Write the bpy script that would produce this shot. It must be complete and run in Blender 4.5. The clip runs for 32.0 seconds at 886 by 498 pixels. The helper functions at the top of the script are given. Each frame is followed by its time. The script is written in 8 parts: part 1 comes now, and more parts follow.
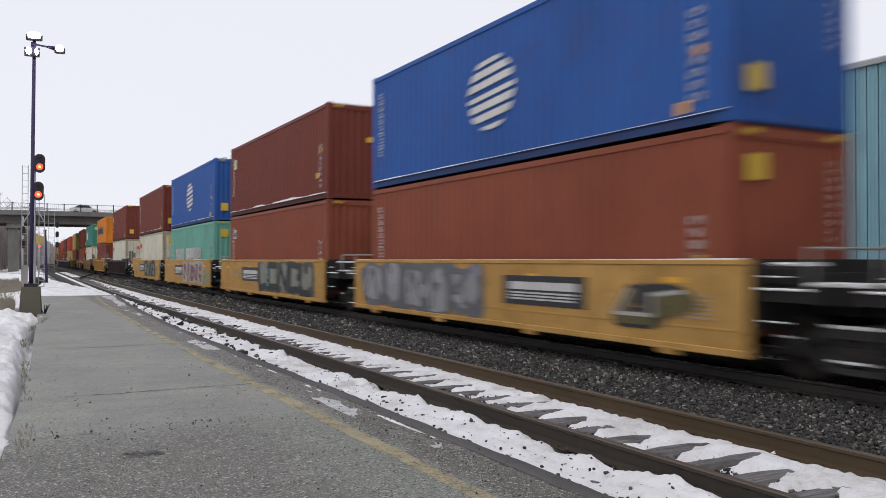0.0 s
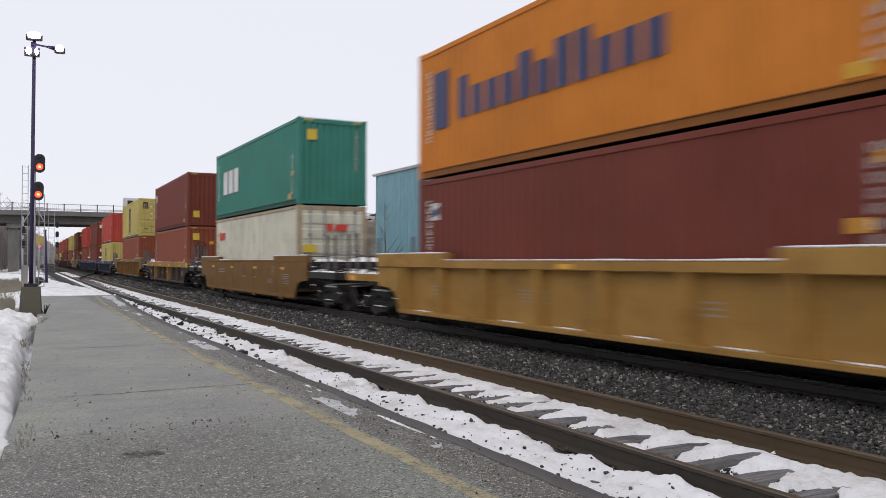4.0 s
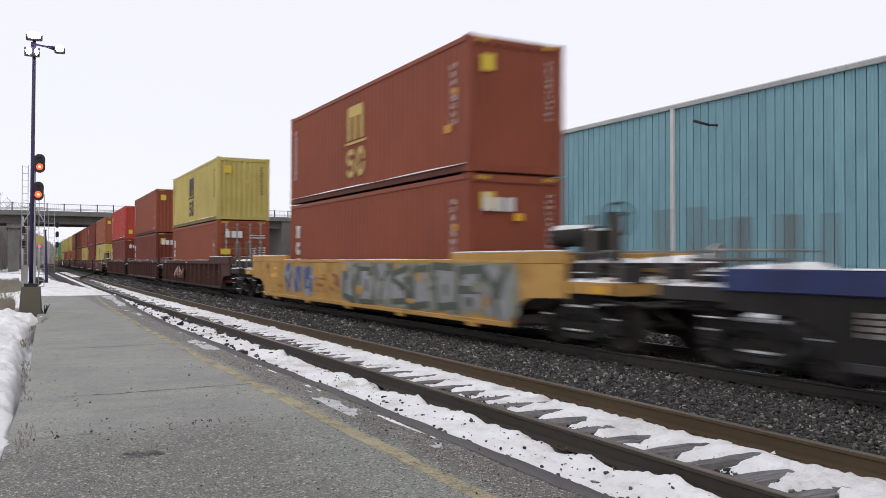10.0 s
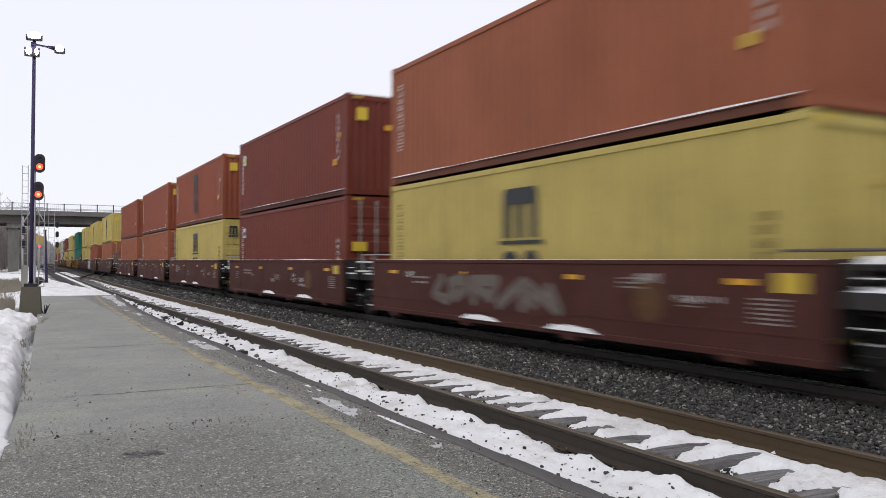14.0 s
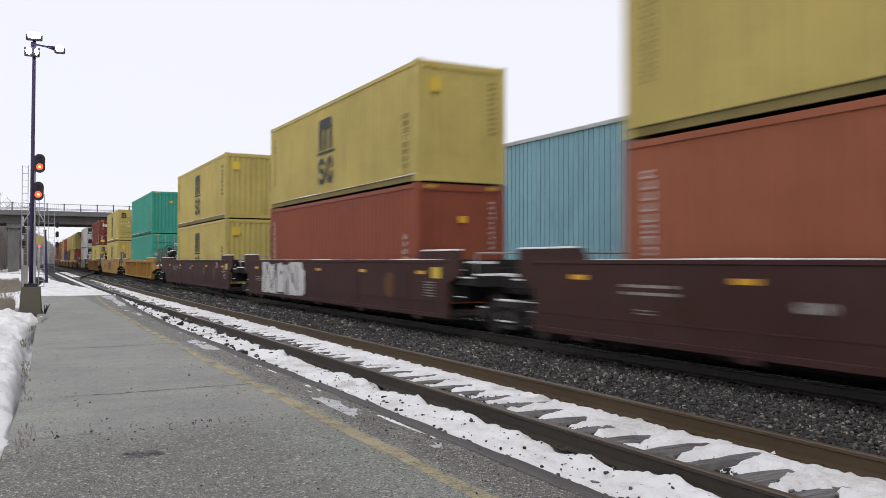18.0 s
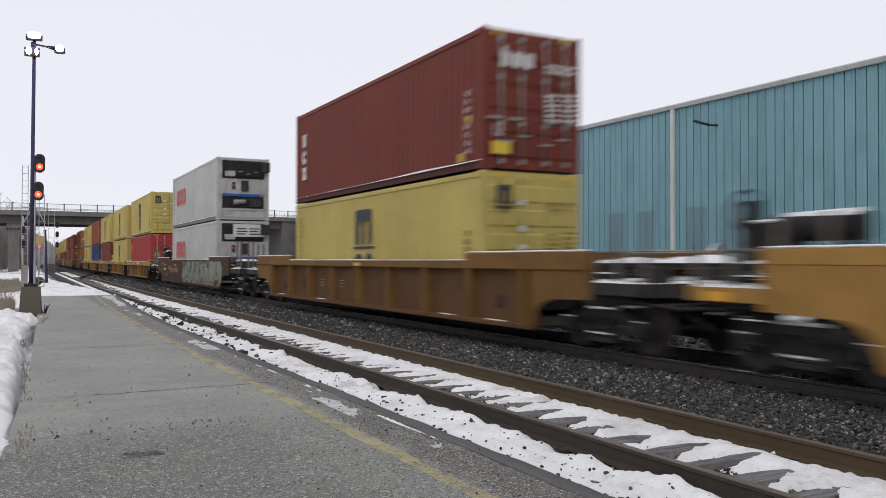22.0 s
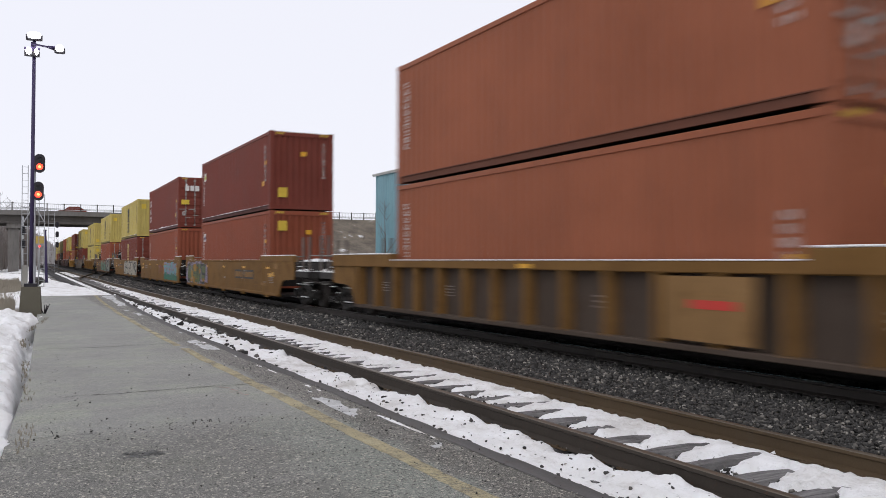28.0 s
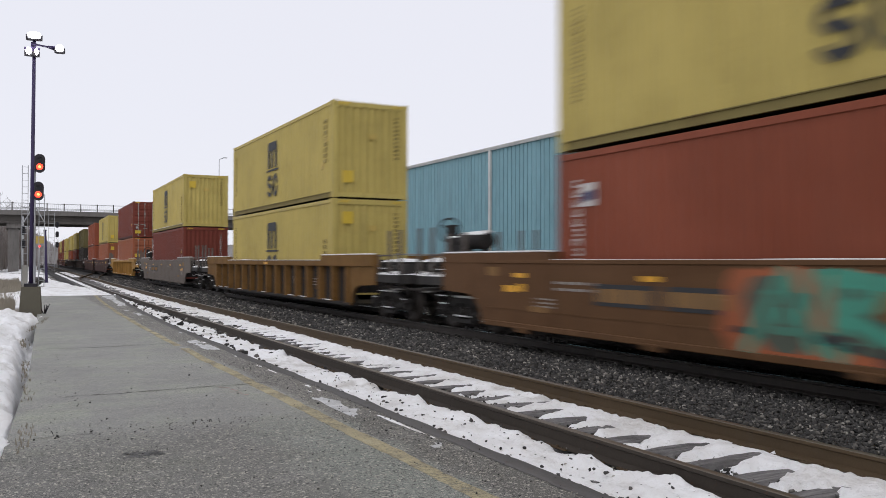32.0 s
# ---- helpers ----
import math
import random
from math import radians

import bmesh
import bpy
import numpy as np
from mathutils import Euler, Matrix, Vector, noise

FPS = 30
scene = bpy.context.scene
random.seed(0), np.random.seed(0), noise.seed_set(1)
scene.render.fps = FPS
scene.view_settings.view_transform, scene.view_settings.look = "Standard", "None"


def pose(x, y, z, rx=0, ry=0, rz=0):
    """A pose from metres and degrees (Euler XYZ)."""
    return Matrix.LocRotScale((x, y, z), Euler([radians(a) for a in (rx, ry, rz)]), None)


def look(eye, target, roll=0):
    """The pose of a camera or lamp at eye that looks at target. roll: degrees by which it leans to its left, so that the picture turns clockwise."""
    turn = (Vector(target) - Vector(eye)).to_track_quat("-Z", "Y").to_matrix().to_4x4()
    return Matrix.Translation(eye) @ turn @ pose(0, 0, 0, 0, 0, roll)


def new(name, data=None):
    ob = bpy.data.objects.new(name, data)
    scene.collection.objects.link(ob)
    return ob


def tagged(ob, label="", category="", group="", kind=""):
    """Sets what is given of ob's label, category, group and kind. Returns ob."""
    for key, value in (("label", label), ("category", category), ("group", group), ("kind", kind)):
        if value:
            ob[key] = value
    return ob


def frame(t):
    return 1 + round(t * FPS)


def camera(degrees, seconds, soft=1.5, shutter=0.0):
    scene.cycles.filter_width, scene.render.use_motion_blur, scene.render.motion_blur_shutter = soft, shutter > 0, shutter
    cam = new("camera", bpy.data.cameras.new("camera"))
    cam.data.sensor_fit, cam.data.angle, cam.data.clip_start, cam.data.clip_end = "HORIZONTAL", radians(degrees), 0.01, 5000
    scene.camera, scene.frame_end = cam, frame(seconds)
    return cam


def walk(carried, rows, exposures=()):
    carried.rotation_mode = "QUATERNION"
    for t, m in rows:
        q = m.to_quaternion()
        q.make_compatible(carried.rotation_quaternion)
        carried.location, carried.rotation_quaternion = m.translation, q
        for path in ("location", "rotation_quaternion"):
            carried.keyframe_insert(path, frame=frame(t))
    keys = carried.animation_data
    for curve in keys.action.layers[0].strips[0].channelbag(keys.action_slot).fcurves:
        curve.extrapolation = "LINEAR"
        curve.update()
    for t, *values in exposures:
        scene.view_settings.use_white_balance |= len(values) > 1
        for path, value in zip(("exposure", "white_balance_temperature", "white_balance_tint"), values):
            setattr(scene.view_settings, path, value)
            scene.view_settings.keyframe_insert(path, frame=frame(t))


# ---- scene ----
EXPO = [(0, -0.02), (1, 0.0), (2, -0.06), (3, -0.03), (7, -0.03), (8, 0.06), (9, 0.08), (10, 0.10), (12, 0.08), (14, 0.08), (17, 0.10), (18, 0.08), (20, 0.0), (22, -0.04), (23, 0.02), (25, 0.03), (29, 0.05), (31, -0.07), (32, -0.05)]
CAM_H = 1.498
SPEED = 23.0                      # train, metres a second
cam = camera(56.14, 32.0, soft=0.85, shutter=0.5)
YAW, PITCH = 0.4854, 0.01435
VIEW = look((0, 0, CAM_H), (math.sin(YAW) * 100, math.cos(YAW) * 100, CAM_H + 100 * math.tan(PITCH)), roll=0.11)
walk(cam, [(0, VIEW), (32, VIEW)], exposures=EXPO)

# ---- light: a bright overcast winter sky ----
world = bpy.data.worlds.new("sky")
scene.world = world
world.use_nodes = True
wn, wl = world.node_tree.nodes, world.node_tree.links
bg = wn["Background"]
sky = wn.new("ShaderNodeTexSky")
sky.sky_type, sky.sun_disc = "NISHITA", False
sky.sun_elevation, sky.sun_rotation = radians(32), radians(150)
scaled = wn.new("ShaderNodeMix")
scaled.data_type, scaled.blend_type = "RGBA", "MULTIPLY"
scaled.inputs[0].default_value = 1.0
scaled.inputs[7].default_value = (0.10, 0.10, 0.10, 1)
wl.new(sky.outputs[0], scaled.inputs[6])
cover = wn.new("ShaderNodeMix")
cover.data_type = "RGBA"
cover.inputs[0].default_value = 0.93
cover.inputs[7].default_value = (0.90, 0.903, 0.985, 1)
wl.new(scaled.outputs[2], cover.inputs[6])
wl.new(cover.outputs[2], bg.inputs[0])
bg.inputs[1].default_value = 1.0
sun = new("sun", bpy.data.lights.new("sun", "SUN"))
sun.data.energy, sun.data.angle, sun.data.color = 0.5, radians(40), (1.0, 0.98, 0.95)
sun.matrix_world = look((-30, -30, 40), (0, 10, 0))


# ---- materials ----
def tree(name):
    m = bpy.data.materials.new(name)
    m.use_nodes = True
    n = m.node_tree.nodes
    return m, n, m.node_tree.links, n["Principled BSDF"]


def coords(n, l, scale=(1, 1, 1), kind="Object", shift=True):
    tc = n.new("ShaderNodeTexCoord")
    mp = n.new("ShaderNodeMapping")
    mp.inputs["Scale"].default_value = scale
    l.new(tc.outputs[kind], mp.inputs["Vector"])
    if shift:
        info = n.new("ShaderNodeObjectInfo")
        mul = n.new("ShaderNodeVectorMath")
        mul.operation = "SCALE"
        mul.inputs[0].default_value = (37.0, 91.0, 53.0)
        l.new(info.outputs["Random"], mul.inputs["Scale"])
        l.new(mul.outputs[0], mp.inputs["Location"])
    return mp.outputs[0]


def noise_node(n, l, vec, scale, detail=4, rough=0.6):
    t = n.new("ShaderNodeTexNoise")
    t.inputs["Scale"].default_value, t.inputs["Detail"].default_value, t.inputs["Roughness"].default_value = scale, detail, rough
    l.new(vec, t.inputs["Vector"])
    return t.outputs[0]


def ramp(n, l, fac, stops):
    r = n.new("ShaderNodeValToRGB")
    e = r.color_ramp.elements
    while len(e) < len(stops):
        e.new(0.5)
    for i, (pos, c) in enumerate(stops):
        e[i].position, e[i].color = pos, (*c, 1) if len(c) == 3 else c
    l.new(fac, r.inputs[0])
    return r.outputs[0]


def mix(n, l, fac, a, b, blend="MIX"):
    m = n.new("ShaderNodeMix")
    m.data_type, m.blend_type = "RGBA", blend
    for sock, v in ((m.inputs[0], fac), (m.inputs[6], a), (m.inputs[7], b)):
        if isinstance(v, (int, float)):
            sock.default_value = v
        elif isinstance(v, tuple):
            sock.default_value = (*v, 1)
        else:
            l.new(v, sock)
    return m.outputs[2]


def bump(n, l, p, height, strength=0.3, dist=0.01):
    b = n.new("ShaderNodeBump")
    b.inputs["Strength"].default_value, b.inputs["Distance"].default_value = strength, dist
    l.new(height, b.inputs["Height"])
    l.new(b.outputs[0], p.inputs["Normal"])


def grey(v):
    return (v, v, v)


def paint(name, c, rough=0.5, dirt=0.5, rust=0.25, metal=0.0, blotch=0.0, spec=0.35, dirt_c=(0.07, 0.055, 0.045), rust_c=(0.10, 0.035, 0.015)):
    """Weathered paint on steel: broad fading, streaks that run down, specks of rust."""
    m, n, l, p = tree(name)
    v = coords(n, l)
    broad = noise_node(n, l, v, 0.45, 5)
    c1 = mix(n, l, ramp(n, l, broad, [(0.3, grey(0)), (0.75, grey(1))]), tuple(x * 0.86 for x in c), tuple(min(1, x * 1.12 + 0.012) for x in c))
    streak = noise_node(n, l, coords(n, l, (2.2, 2.2, 0.18)), 2.6, 6, 0.65)
    c2 = mix(n, l, ramp(n, l, streak, [(0.52, grey(0)), (0.78, grey(dirt))]), c1, dirt_c)
    if blotch:
        patch = noise_node(n, l, coords(n, l, (1.0, 1.0, 1.6)), 1.1, 6, 0.7)
        c2 = mix(n, l, ramp(n, l, patch, [(0.50, grey(0)), (0.66, grey(blotch))]), c2, rust_c)
        pale = noise_node(n, l, coords(n, l, (0.8, 0.8, 0.5)), 1.7, 6, 0.7)
        c2 = mix(n, l, ramp(n, l, pale, [(0.58, grey(0)), (0.74, grey(blotch * 0.7))]), c2, tuple(min(1, 0.006 + x * 1.55) for x in c))
    fine = noise_node(n, l, v, 9.0, 6, 0.7)
    c3 = mix(n, l, ramp(n, l, fine, [(0.63, grey(0)), (0.72, grey(rust))]), c2, rust_c)
    grain = noise_node(n, l, v, 60.0, 2)
    c4 = mix(n, l, 0.10, c3, ramp(n, l, grain, [(0.3, grey(0.0)), (0.7, grey(1.0))]), "OVERLAY")
    l.new(c4, p.inputs["Base Color"])
    l.new(ramp(n, l, broad, [(0.3, grey(rough - 0.08)), (0.8, grey(rough + 0.15))]), p.inputs["Roughness"])
    p.inputs["Metallic"].default_value = metal
    p.inputs["Specular IOR Level"].default_value = spec
    bump(n, l, p, fine, 0.15, 0.004)
    return m


def glow(name, c, strength):
    m, n, l, p = tree(name)
    p.inputs["Base Color"].default_value = (*c, 1)
    p.inputs["Emission Color"].default_value = (*c, 1)
    p.inputs["Emission Strength"].default_value = strength
    return m


def math_node(n, l, op, a, b):
    t = n.new("ShaderNodeMath")
    t.operation = op
    for sock, v in ((t.inputs[0], a), (t.inputs[1], b)):
        if isinstance(v, (int, float)):
            sock.default_value = v
        else:
            l.new(v, sock)
    return t.outputs[0]


def asphalt_material():
    """Old grey paving; a browner, coarser pour along the edge and an open-grained one nearer the eye."""
    m, n, l, p = tree("asphalt")
    v = coords(n, l, shift=False)
    xyz = n.new("ShaderNodeSeparateXYZ")
    l.new(v, xyz.inputs[0])
    big = noise_node(n, l, v, 0.45, 6, 0.65)
    mid = noise_node(n, l, coords(n, l, (0.6, 1.8, 1), shift=False), 1.5, 7, 0.7)
    moss = noise_node(n, l, v, 0.9, 6, 0.7)
    c = ramp(n, l, big, [(0.3, (0.190, 0.188, 0.174)), (0.5, (0.262, 0.262, 0.240)), (0.7, (0.34, 0.342, 0.31))])
    c = mix(n, l, ramp(n, l, mid, [(0.46, grey(0.0)), (0.72, grey(0.42))]), c, (0.13, 0.128, 0.125))
    c = mix(n, l, ramp(n, l, moss, [(0.48, grey(0.0)), (0.66, grey(0.7))]), c, (0.285, 0.305, 0.235))
    wob = math_node(n, l, "MULTIPLY", math_node(n, l, "SUBTRACT", noise_node(n, l, v, 1.3, 6, 0.7), 0.5), 0.8)
    edge = ramp(n, l, math_node(n, l, "ADD", math_node(n, l, "MULTIPLY", xyz.outputs[0], 0.1), math_node(n, l, "MULTIPLY", wob, 0.05)), [(0.268, grey(0)), (0.285, grey(1))])
    near = ramp(n, l, math_node(n, l, "ADD", math_node(n, l, "MULTIPLY", xyz.outputs[1], 0.1), math_node(n, l, "MULTIPLY", wob, 0.12)), [(0.70, grey(1)), (0.79, grey(0))])
    coarse = math_node(n, l, "MAXIMUM", edge, near)
    c = mix(n, l, math_node(n, l, "MULTIPLY", edge, 0.75), c, (0.108, 0.098, 0.085))
    c = mix(n, l, math_node(n, l, "MULTIPLY", near, 0.72), c, (0.100, 0.097, 0.085))
    pale = noise_node(n, l, coords(n, l, (1.2, 0.9, 1), shift=False), 0.8, 7, 0.75)
    c = mix(n, l, math_node(n, l, "MULTIPLY", ramp(n, l, pale, [(0.54, grey(0)), (0.66, grey(0.6))]), near), c, (0.30, 0.30, 0.265))
    # lichen-grey bloom on the open grain along the painted line
    wob2 = math_node(n, l, "MULTIPLY", math_node(n, l, "SUBTRACT", noise_node(n, l, v, 1.9, 6, 0.75), 0.5), 1.3)
    along = ramp(n, l, math_node(n, l, "MULTIPLY", math_node(n, l, "ADD", xyz.outputs[0], wob2), 0.1), [(0.175, grey(0)), (0.225, grey(1)), (0.262, grey(1)), (0.285, grey(0))])
    c = mix(n, l, math_node(n, l, "MULTIPLY", math_node(n, l, "MULTIPLY", along, near), 0.55), c, (0.235, 0.262, 0.225))
    for scale, cut, tone, dark in ((64.0, 0.88, (0.46, 0.43, 0.36), (0.035, 0.033, 0.03)), (150.0, 0.85, (0.36, 0.34, 0.30), (0.04, 0.038, 0.036))):
        vo = n.new("ShaderNodeTexVoronoi")
        vo.inputs["Scale"].default_value = scale
        l.new(v, vo.inputs["Vector"])
        sep = n.new("ShaderNodeSeparateColor")
        l.new(vo.outputs["Color"], sep.inputs[0])
        light = math_node(n, l, "ADD", math_node(n, l, "MULTIPLY", coarse, 0.42), 0.46)
        c = mix(n, l, math_node(n, l, "MULTIPLY", ramp(n, l, sep.outputs[0], [(cut, grey(0)), (cut + 0.06, grey(1))]), light), c, tone)
        c = mix(n, l, math_node(n, l, "MULTIPLY", ramp(n, l, sep.outputs[1], [(cut, grey(0)), (cut + 0.06, grey(1))]), light), c, dark)
    c = mix(n, l, 0.30, c, ramp(n, l, noise_node(n, l, v, 110, 3, 0.8), [(0.36, grey(0.15)), (0.64, grey(0.85))]), "OVERLAY")
    l.new(c, p.inputs["Base Color"])
    l.new(ramp(n, l, big, [(0.35, grey(0.66)), (0.65, grey(0.88))]), p.inputs["Roughness"])
    bump(n, l, p, noise_node(n, l, v, 60, 4, 0.7), 0.45, 0.010)
    return m


def worn_line_material():
    """Road paint worn through in flakes, the paving showing between."""
    m, n, l, p = tree("worn_yellow_line")
    v = coords(n, l, shift=False)
    c = ramp(n, l, noise_node(n, l, v, 2.2, 6, 0.7), [(0.35, (0.33, 0.285, 0.19)), (0.55, (0.43, 0.37, 0.22)), (0.75, (0.48, 0.43, 0.29))])
    l.new(mix(n, l, 0.4, c, ramp(n, l, noise_node(n, l, v, 90, 3, 0.8), [(0.36, grey(0.15)), (0.64, grey(0.85))]), "OVERLAY"), p.inputs["Base Color"])
    p.inputs["Roughness"].default_value = 0.8
    flakes = noise_node(n, l, v, 34, 5, 0.75)
    broad = noise_node(n, l, v, 1.1, 5, 0.7)
    worn = math_node(n, l, "ADD", math_node(n, l, "MULTIPLY", flakes, 0.6), math_node(n, l, "MULTIPLY", broad, 0.5))
    l.new(ramp(n, l, worn, [(0.42, grey(0.30)), (0.57, grey(0.80))]), p.inputs["Alpha"])
    return m


def worn_marking(name, c, thin=0.12, thick=0.50):
    """Stencilled paint weathered thin, so that the coat beneath shows through."""
    m, n, l, p = tree(name)
    v = coords(n, l)
    p.inputs["Base Color"].default_value = (*c, 1)
    p.inputs["Roughness"].default_value = 0.7
    l.new(ramp(n, l, noise_node(n, l, v, 7.0, 5, 0.7), [(0.35, grey(thin)), (0.65, grey(thick))]), p.inputs["Alpha"])
    return m


def rock_material(name, stops, scale=3.0, rough=0.9):
    m, n, l, p = tree(name)
    geo = n.new("ShaderNodeNewGeometry")
    v = coords(n, l, shift=False)
    island = ramp(n, l, geo.outputs["Random Per Island"], stops)
    big = noise_node(n, l, v, 0.5, 4)
    c = mix(n, l, ramp(n, l, big, [(0.35, grey(0)), (0.7, grey(0.45))]), island, (0.052, 0.049, 0.046))
    c = mix(n, l, 0.25, c, ramp(n, l, noise_node(n, l, v, 40, 4), [(0.3, grey(0.2)), (0.7, grey(0.8))]), "OVERLAY")
    l.new(c, p.inputs["Base Color"])
    p.inputs["Roughness"].default_value = rough
    bump(n, l, p, noise_node(n, l, v, 35, 4), 0.4, 0.01)
    return m


def ground_material(name, stops, scale, fine, height=0.02):
    m, n, l, p = tree(name)
    v = coords(n, l, shift=False)
    big = noise_node(n, l, v, scale, 6, 0.65)
    c = mix(n, l, 0.35, ramp(n, l, big, stops), ramp(n, l, noise_node(n, l, v, fine, 5), [(0.3, grey(0.15)), (0.7, grey(0.85))]), "OVERLAY")
    l.new(c, p.inputs["Base Color"])
    p.inputs["Roughness"].default_value = 0.92
    bump(n, l, p, noise_node(n, l, v, fine, 5, 0.7), 0.7, height)
    return m


def timber_material():
    """Grey weathered tie wood: long checks and splits along the grain, bleached ridges, dark wet patches."""
    m, n, l, p = tree("weathered_tie_timber")
    long = coords(n, l, (1.2, 26.0, 8.0))
    split = noise_node(n, l, long, 1.6, 6, 0.7)
    wet = noise_node(n, l, coords(n, l), 2.6, 4)
    c = ramp(n, l, split, [(0.34, (0.025, 0.022, 0.022)), (0.44, (0.12, 0.114, 0.112)), (0.66, (0.25, 0.242, 0.238))])
    c = mix(n, l, ramp(n, l, wet, [(0.48, grey(0)), (0.68, grey(0.7))]), c, (0.045, 0.041, 0.040))
    l.new(c, p.inputs["Base Color"])
    p.inputs["Roughness"].default_value = 0.85
    bump(n, l, p, split, 0.9, 0.012)
    return m


def snow_material():
    m, n, l, p = tree("snow")
    v = coords(n, l, shift=False)
    big = noise_node(n, l, v, 1.3, 6, 0.65)
    fine = noise_node(n, l, v, 16, 5, 0.7)
    c = ramp(n, l, big, [(0.30, (0.56, 0.535, 0.50)), (0.44, (0.82, 0.81, 0.795)), (0.6, (0.92, 0.92, 0.92))])
    c = mix(n, l, ramp(n, l, fine, [(0.58, grey(0)), (0.72, grey(0.6))]), c, (0.36, 0.34, 0.31))
    l.new(c, p.inputs["Base Color"])
    p.inputs["Roughness"].default_value = 0.75
    p.inputs["Subsurface Weight"].default_value = 0.0
    bump(n, l, p, noise_node(n, l, v, 11, 6, 0.75), 0.8, 0.035)
    return m


M = {}
PAINTS = {
    "blue": (0.023, 0.095, 0.33), "maroon": (0.158, 0.0335, 0.0205), "brown": (0.24, 0.0615, 0.03), "teal": (0.14, 0.36, 0.28),
    "yellow": (0.475, 0.375, 0.112), "white": (0.60, 0.575, 0.46), "orange": (0.56, 0.185, 0.018), "red": (0.405, 0.05, 0.034),
    "navy": (0.022, 0.035, 0.12), "brick": (0.29, 0.091, 0.043), "crimson": (0.33, 0.04, 0.034), "green": (0.045, 0.30, 0.215),
    "sea": (0.04, 0.20, 0.15), "reefer": (0.45, 0.45, 0.42), "dark": (0.030, 0.026, 0.022), "olive": (0.12, 0.10, 0.04),
}
for key, c in PAINTS.items():
    # Bottom rails: grime, plus the recess's shade painted in as a darker coat.
    M["grime_" + key] = paint("shaded_grimy_rail_paint_" + key, tuple(0.42 * k + 0.012 for k in c), 0.7, 0.6, 0.4, blotch=0.3, spec=0.15)
    M[key] = paint("container_paint_" + key, c, 0.52, 0.50 if key == "white" else 0.30, 0.14, blotch=0.17 if key in ("white", "blue") else 0.09, spec=0.16)
WELLS = {
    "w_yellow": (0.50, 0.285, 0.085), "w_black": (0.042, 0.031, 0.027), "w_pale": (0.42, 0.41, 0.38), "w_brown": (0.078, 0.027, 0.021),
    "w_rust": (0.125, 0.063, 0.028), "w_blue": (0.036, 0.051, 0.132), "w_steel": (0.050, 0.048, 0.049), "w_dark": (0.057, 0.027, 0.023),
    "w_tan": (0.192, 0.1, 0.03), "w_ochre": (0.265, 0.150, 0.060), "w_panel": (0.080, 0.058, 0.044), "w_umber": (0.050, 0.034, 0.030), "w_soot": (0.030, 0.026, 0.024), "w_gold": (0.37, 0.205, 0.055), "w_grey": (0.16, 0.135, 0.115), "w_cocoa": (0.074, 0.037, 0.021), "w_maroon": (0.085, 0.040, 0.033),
}
for key, c in WELLS.items():
    M[key] = paint("well_paint_" + key[2:], c, 0.68, 0.85, 0.5, blotch=0.60, spec=0.10, dirt_c=tuple(0.45 * k + 0.010 for k in c), rust_c=tuple(0.5 * k + q for k, q in zip(c, (0.022, 0.010, 0.005))))
M["iron"] = paint("black_iron", (0.019, 0.017, 0.016), 0.68, 0.5, 0.3, spec=0.15)
M["truck"] = paint("dusty_truck_iron", (0.033, 0.030, 0.028), 0.75, 0.6, 0.5, spec=0.2, dirt_c=(0.13, 0.12, 0.11))
M["post_steel"] = paint("grey_brown_post_steel", (0.115, 0.095, 0.082), 0.6, 0.4, 0.3)
M["mark_weights"] = worn_marking("faded_weight_lettering", (0.55, 0.50, 0.47))
M["worn_cream"] = worn_marking("worn_cream_paint", (0.36, 0.30, 0.18), 0.0, 0.85)
M["worn_sage"] = worn_marking("worn_sage_paint", (0.22, 0.24, 0.19), 0.0, 0.85)
M["worn_pink"] = worn_marking("worn_pink_paint", (0.34, 0.17, 0.16), 0.05, 0.85)
M["mark_codes"] = worn_marking("worn_white_codes", (0.66, 0.63, 0.60), 0.55, 0.95)
M["mark_dull"] = worn_marking("dull_olive_lettering", (0.16, 0.115, 0.04))
M["wheel"] = paint("wheel_steel", (0.034, 0.028, 0.024), 0.55, 0.5, 0.4, 0.2, spec=0.2)
M["rod"] = paint("galvanised_rod", (0.30, 0.29, 0.27), 0.45, 0.4, 0.3, 0.5)
M["mark_white"] = paint("white_marking", (0.62, 0.60, 0.57), 0.6, 0.35, 0.3)
M["mark_faded"] = paint("faded_lettering", (0.30, 0.27, 0.24), 0.7, 0.6, 0.5, blotch=0.5)
M["mark_black"] = paint("black_marking", (0.025, 0.027, 0.030), 0.6, 0.3, 0.1)
M["mark_yellow"] = paint("yellow_sticker", (0.62, 0.43, 0.04), 0.5, 0.3, 0.1)
M["mark_amber"] = paint("amber_reflector", (0.72, 0.36, 0.02), 0.4, 0.2, 0.05)
M["mark_red"] = paint("red_marking", (0.60, 0.045, 0.03), 0.5, 0.2, 0.1)
M["mark_navy"] = paint("navy_marking", (0.020, 0.030, 0.105), 0.5, 0.2, 0.1)
M["mark_gold"] = paint("gold_marking", (0.50, 0.36, 0.09), 0.5, 0.2, 0.1)
M["mark_lime"] = paint("lime_marking", (0.55, 0.62, 0.05), 0.5, 0.2, 0.1)
M["spray_sage"] = paint("sage_spray", (0.25, 0.25, 0.195), 0.6, 0.4, 0.2, blotch=0.3)
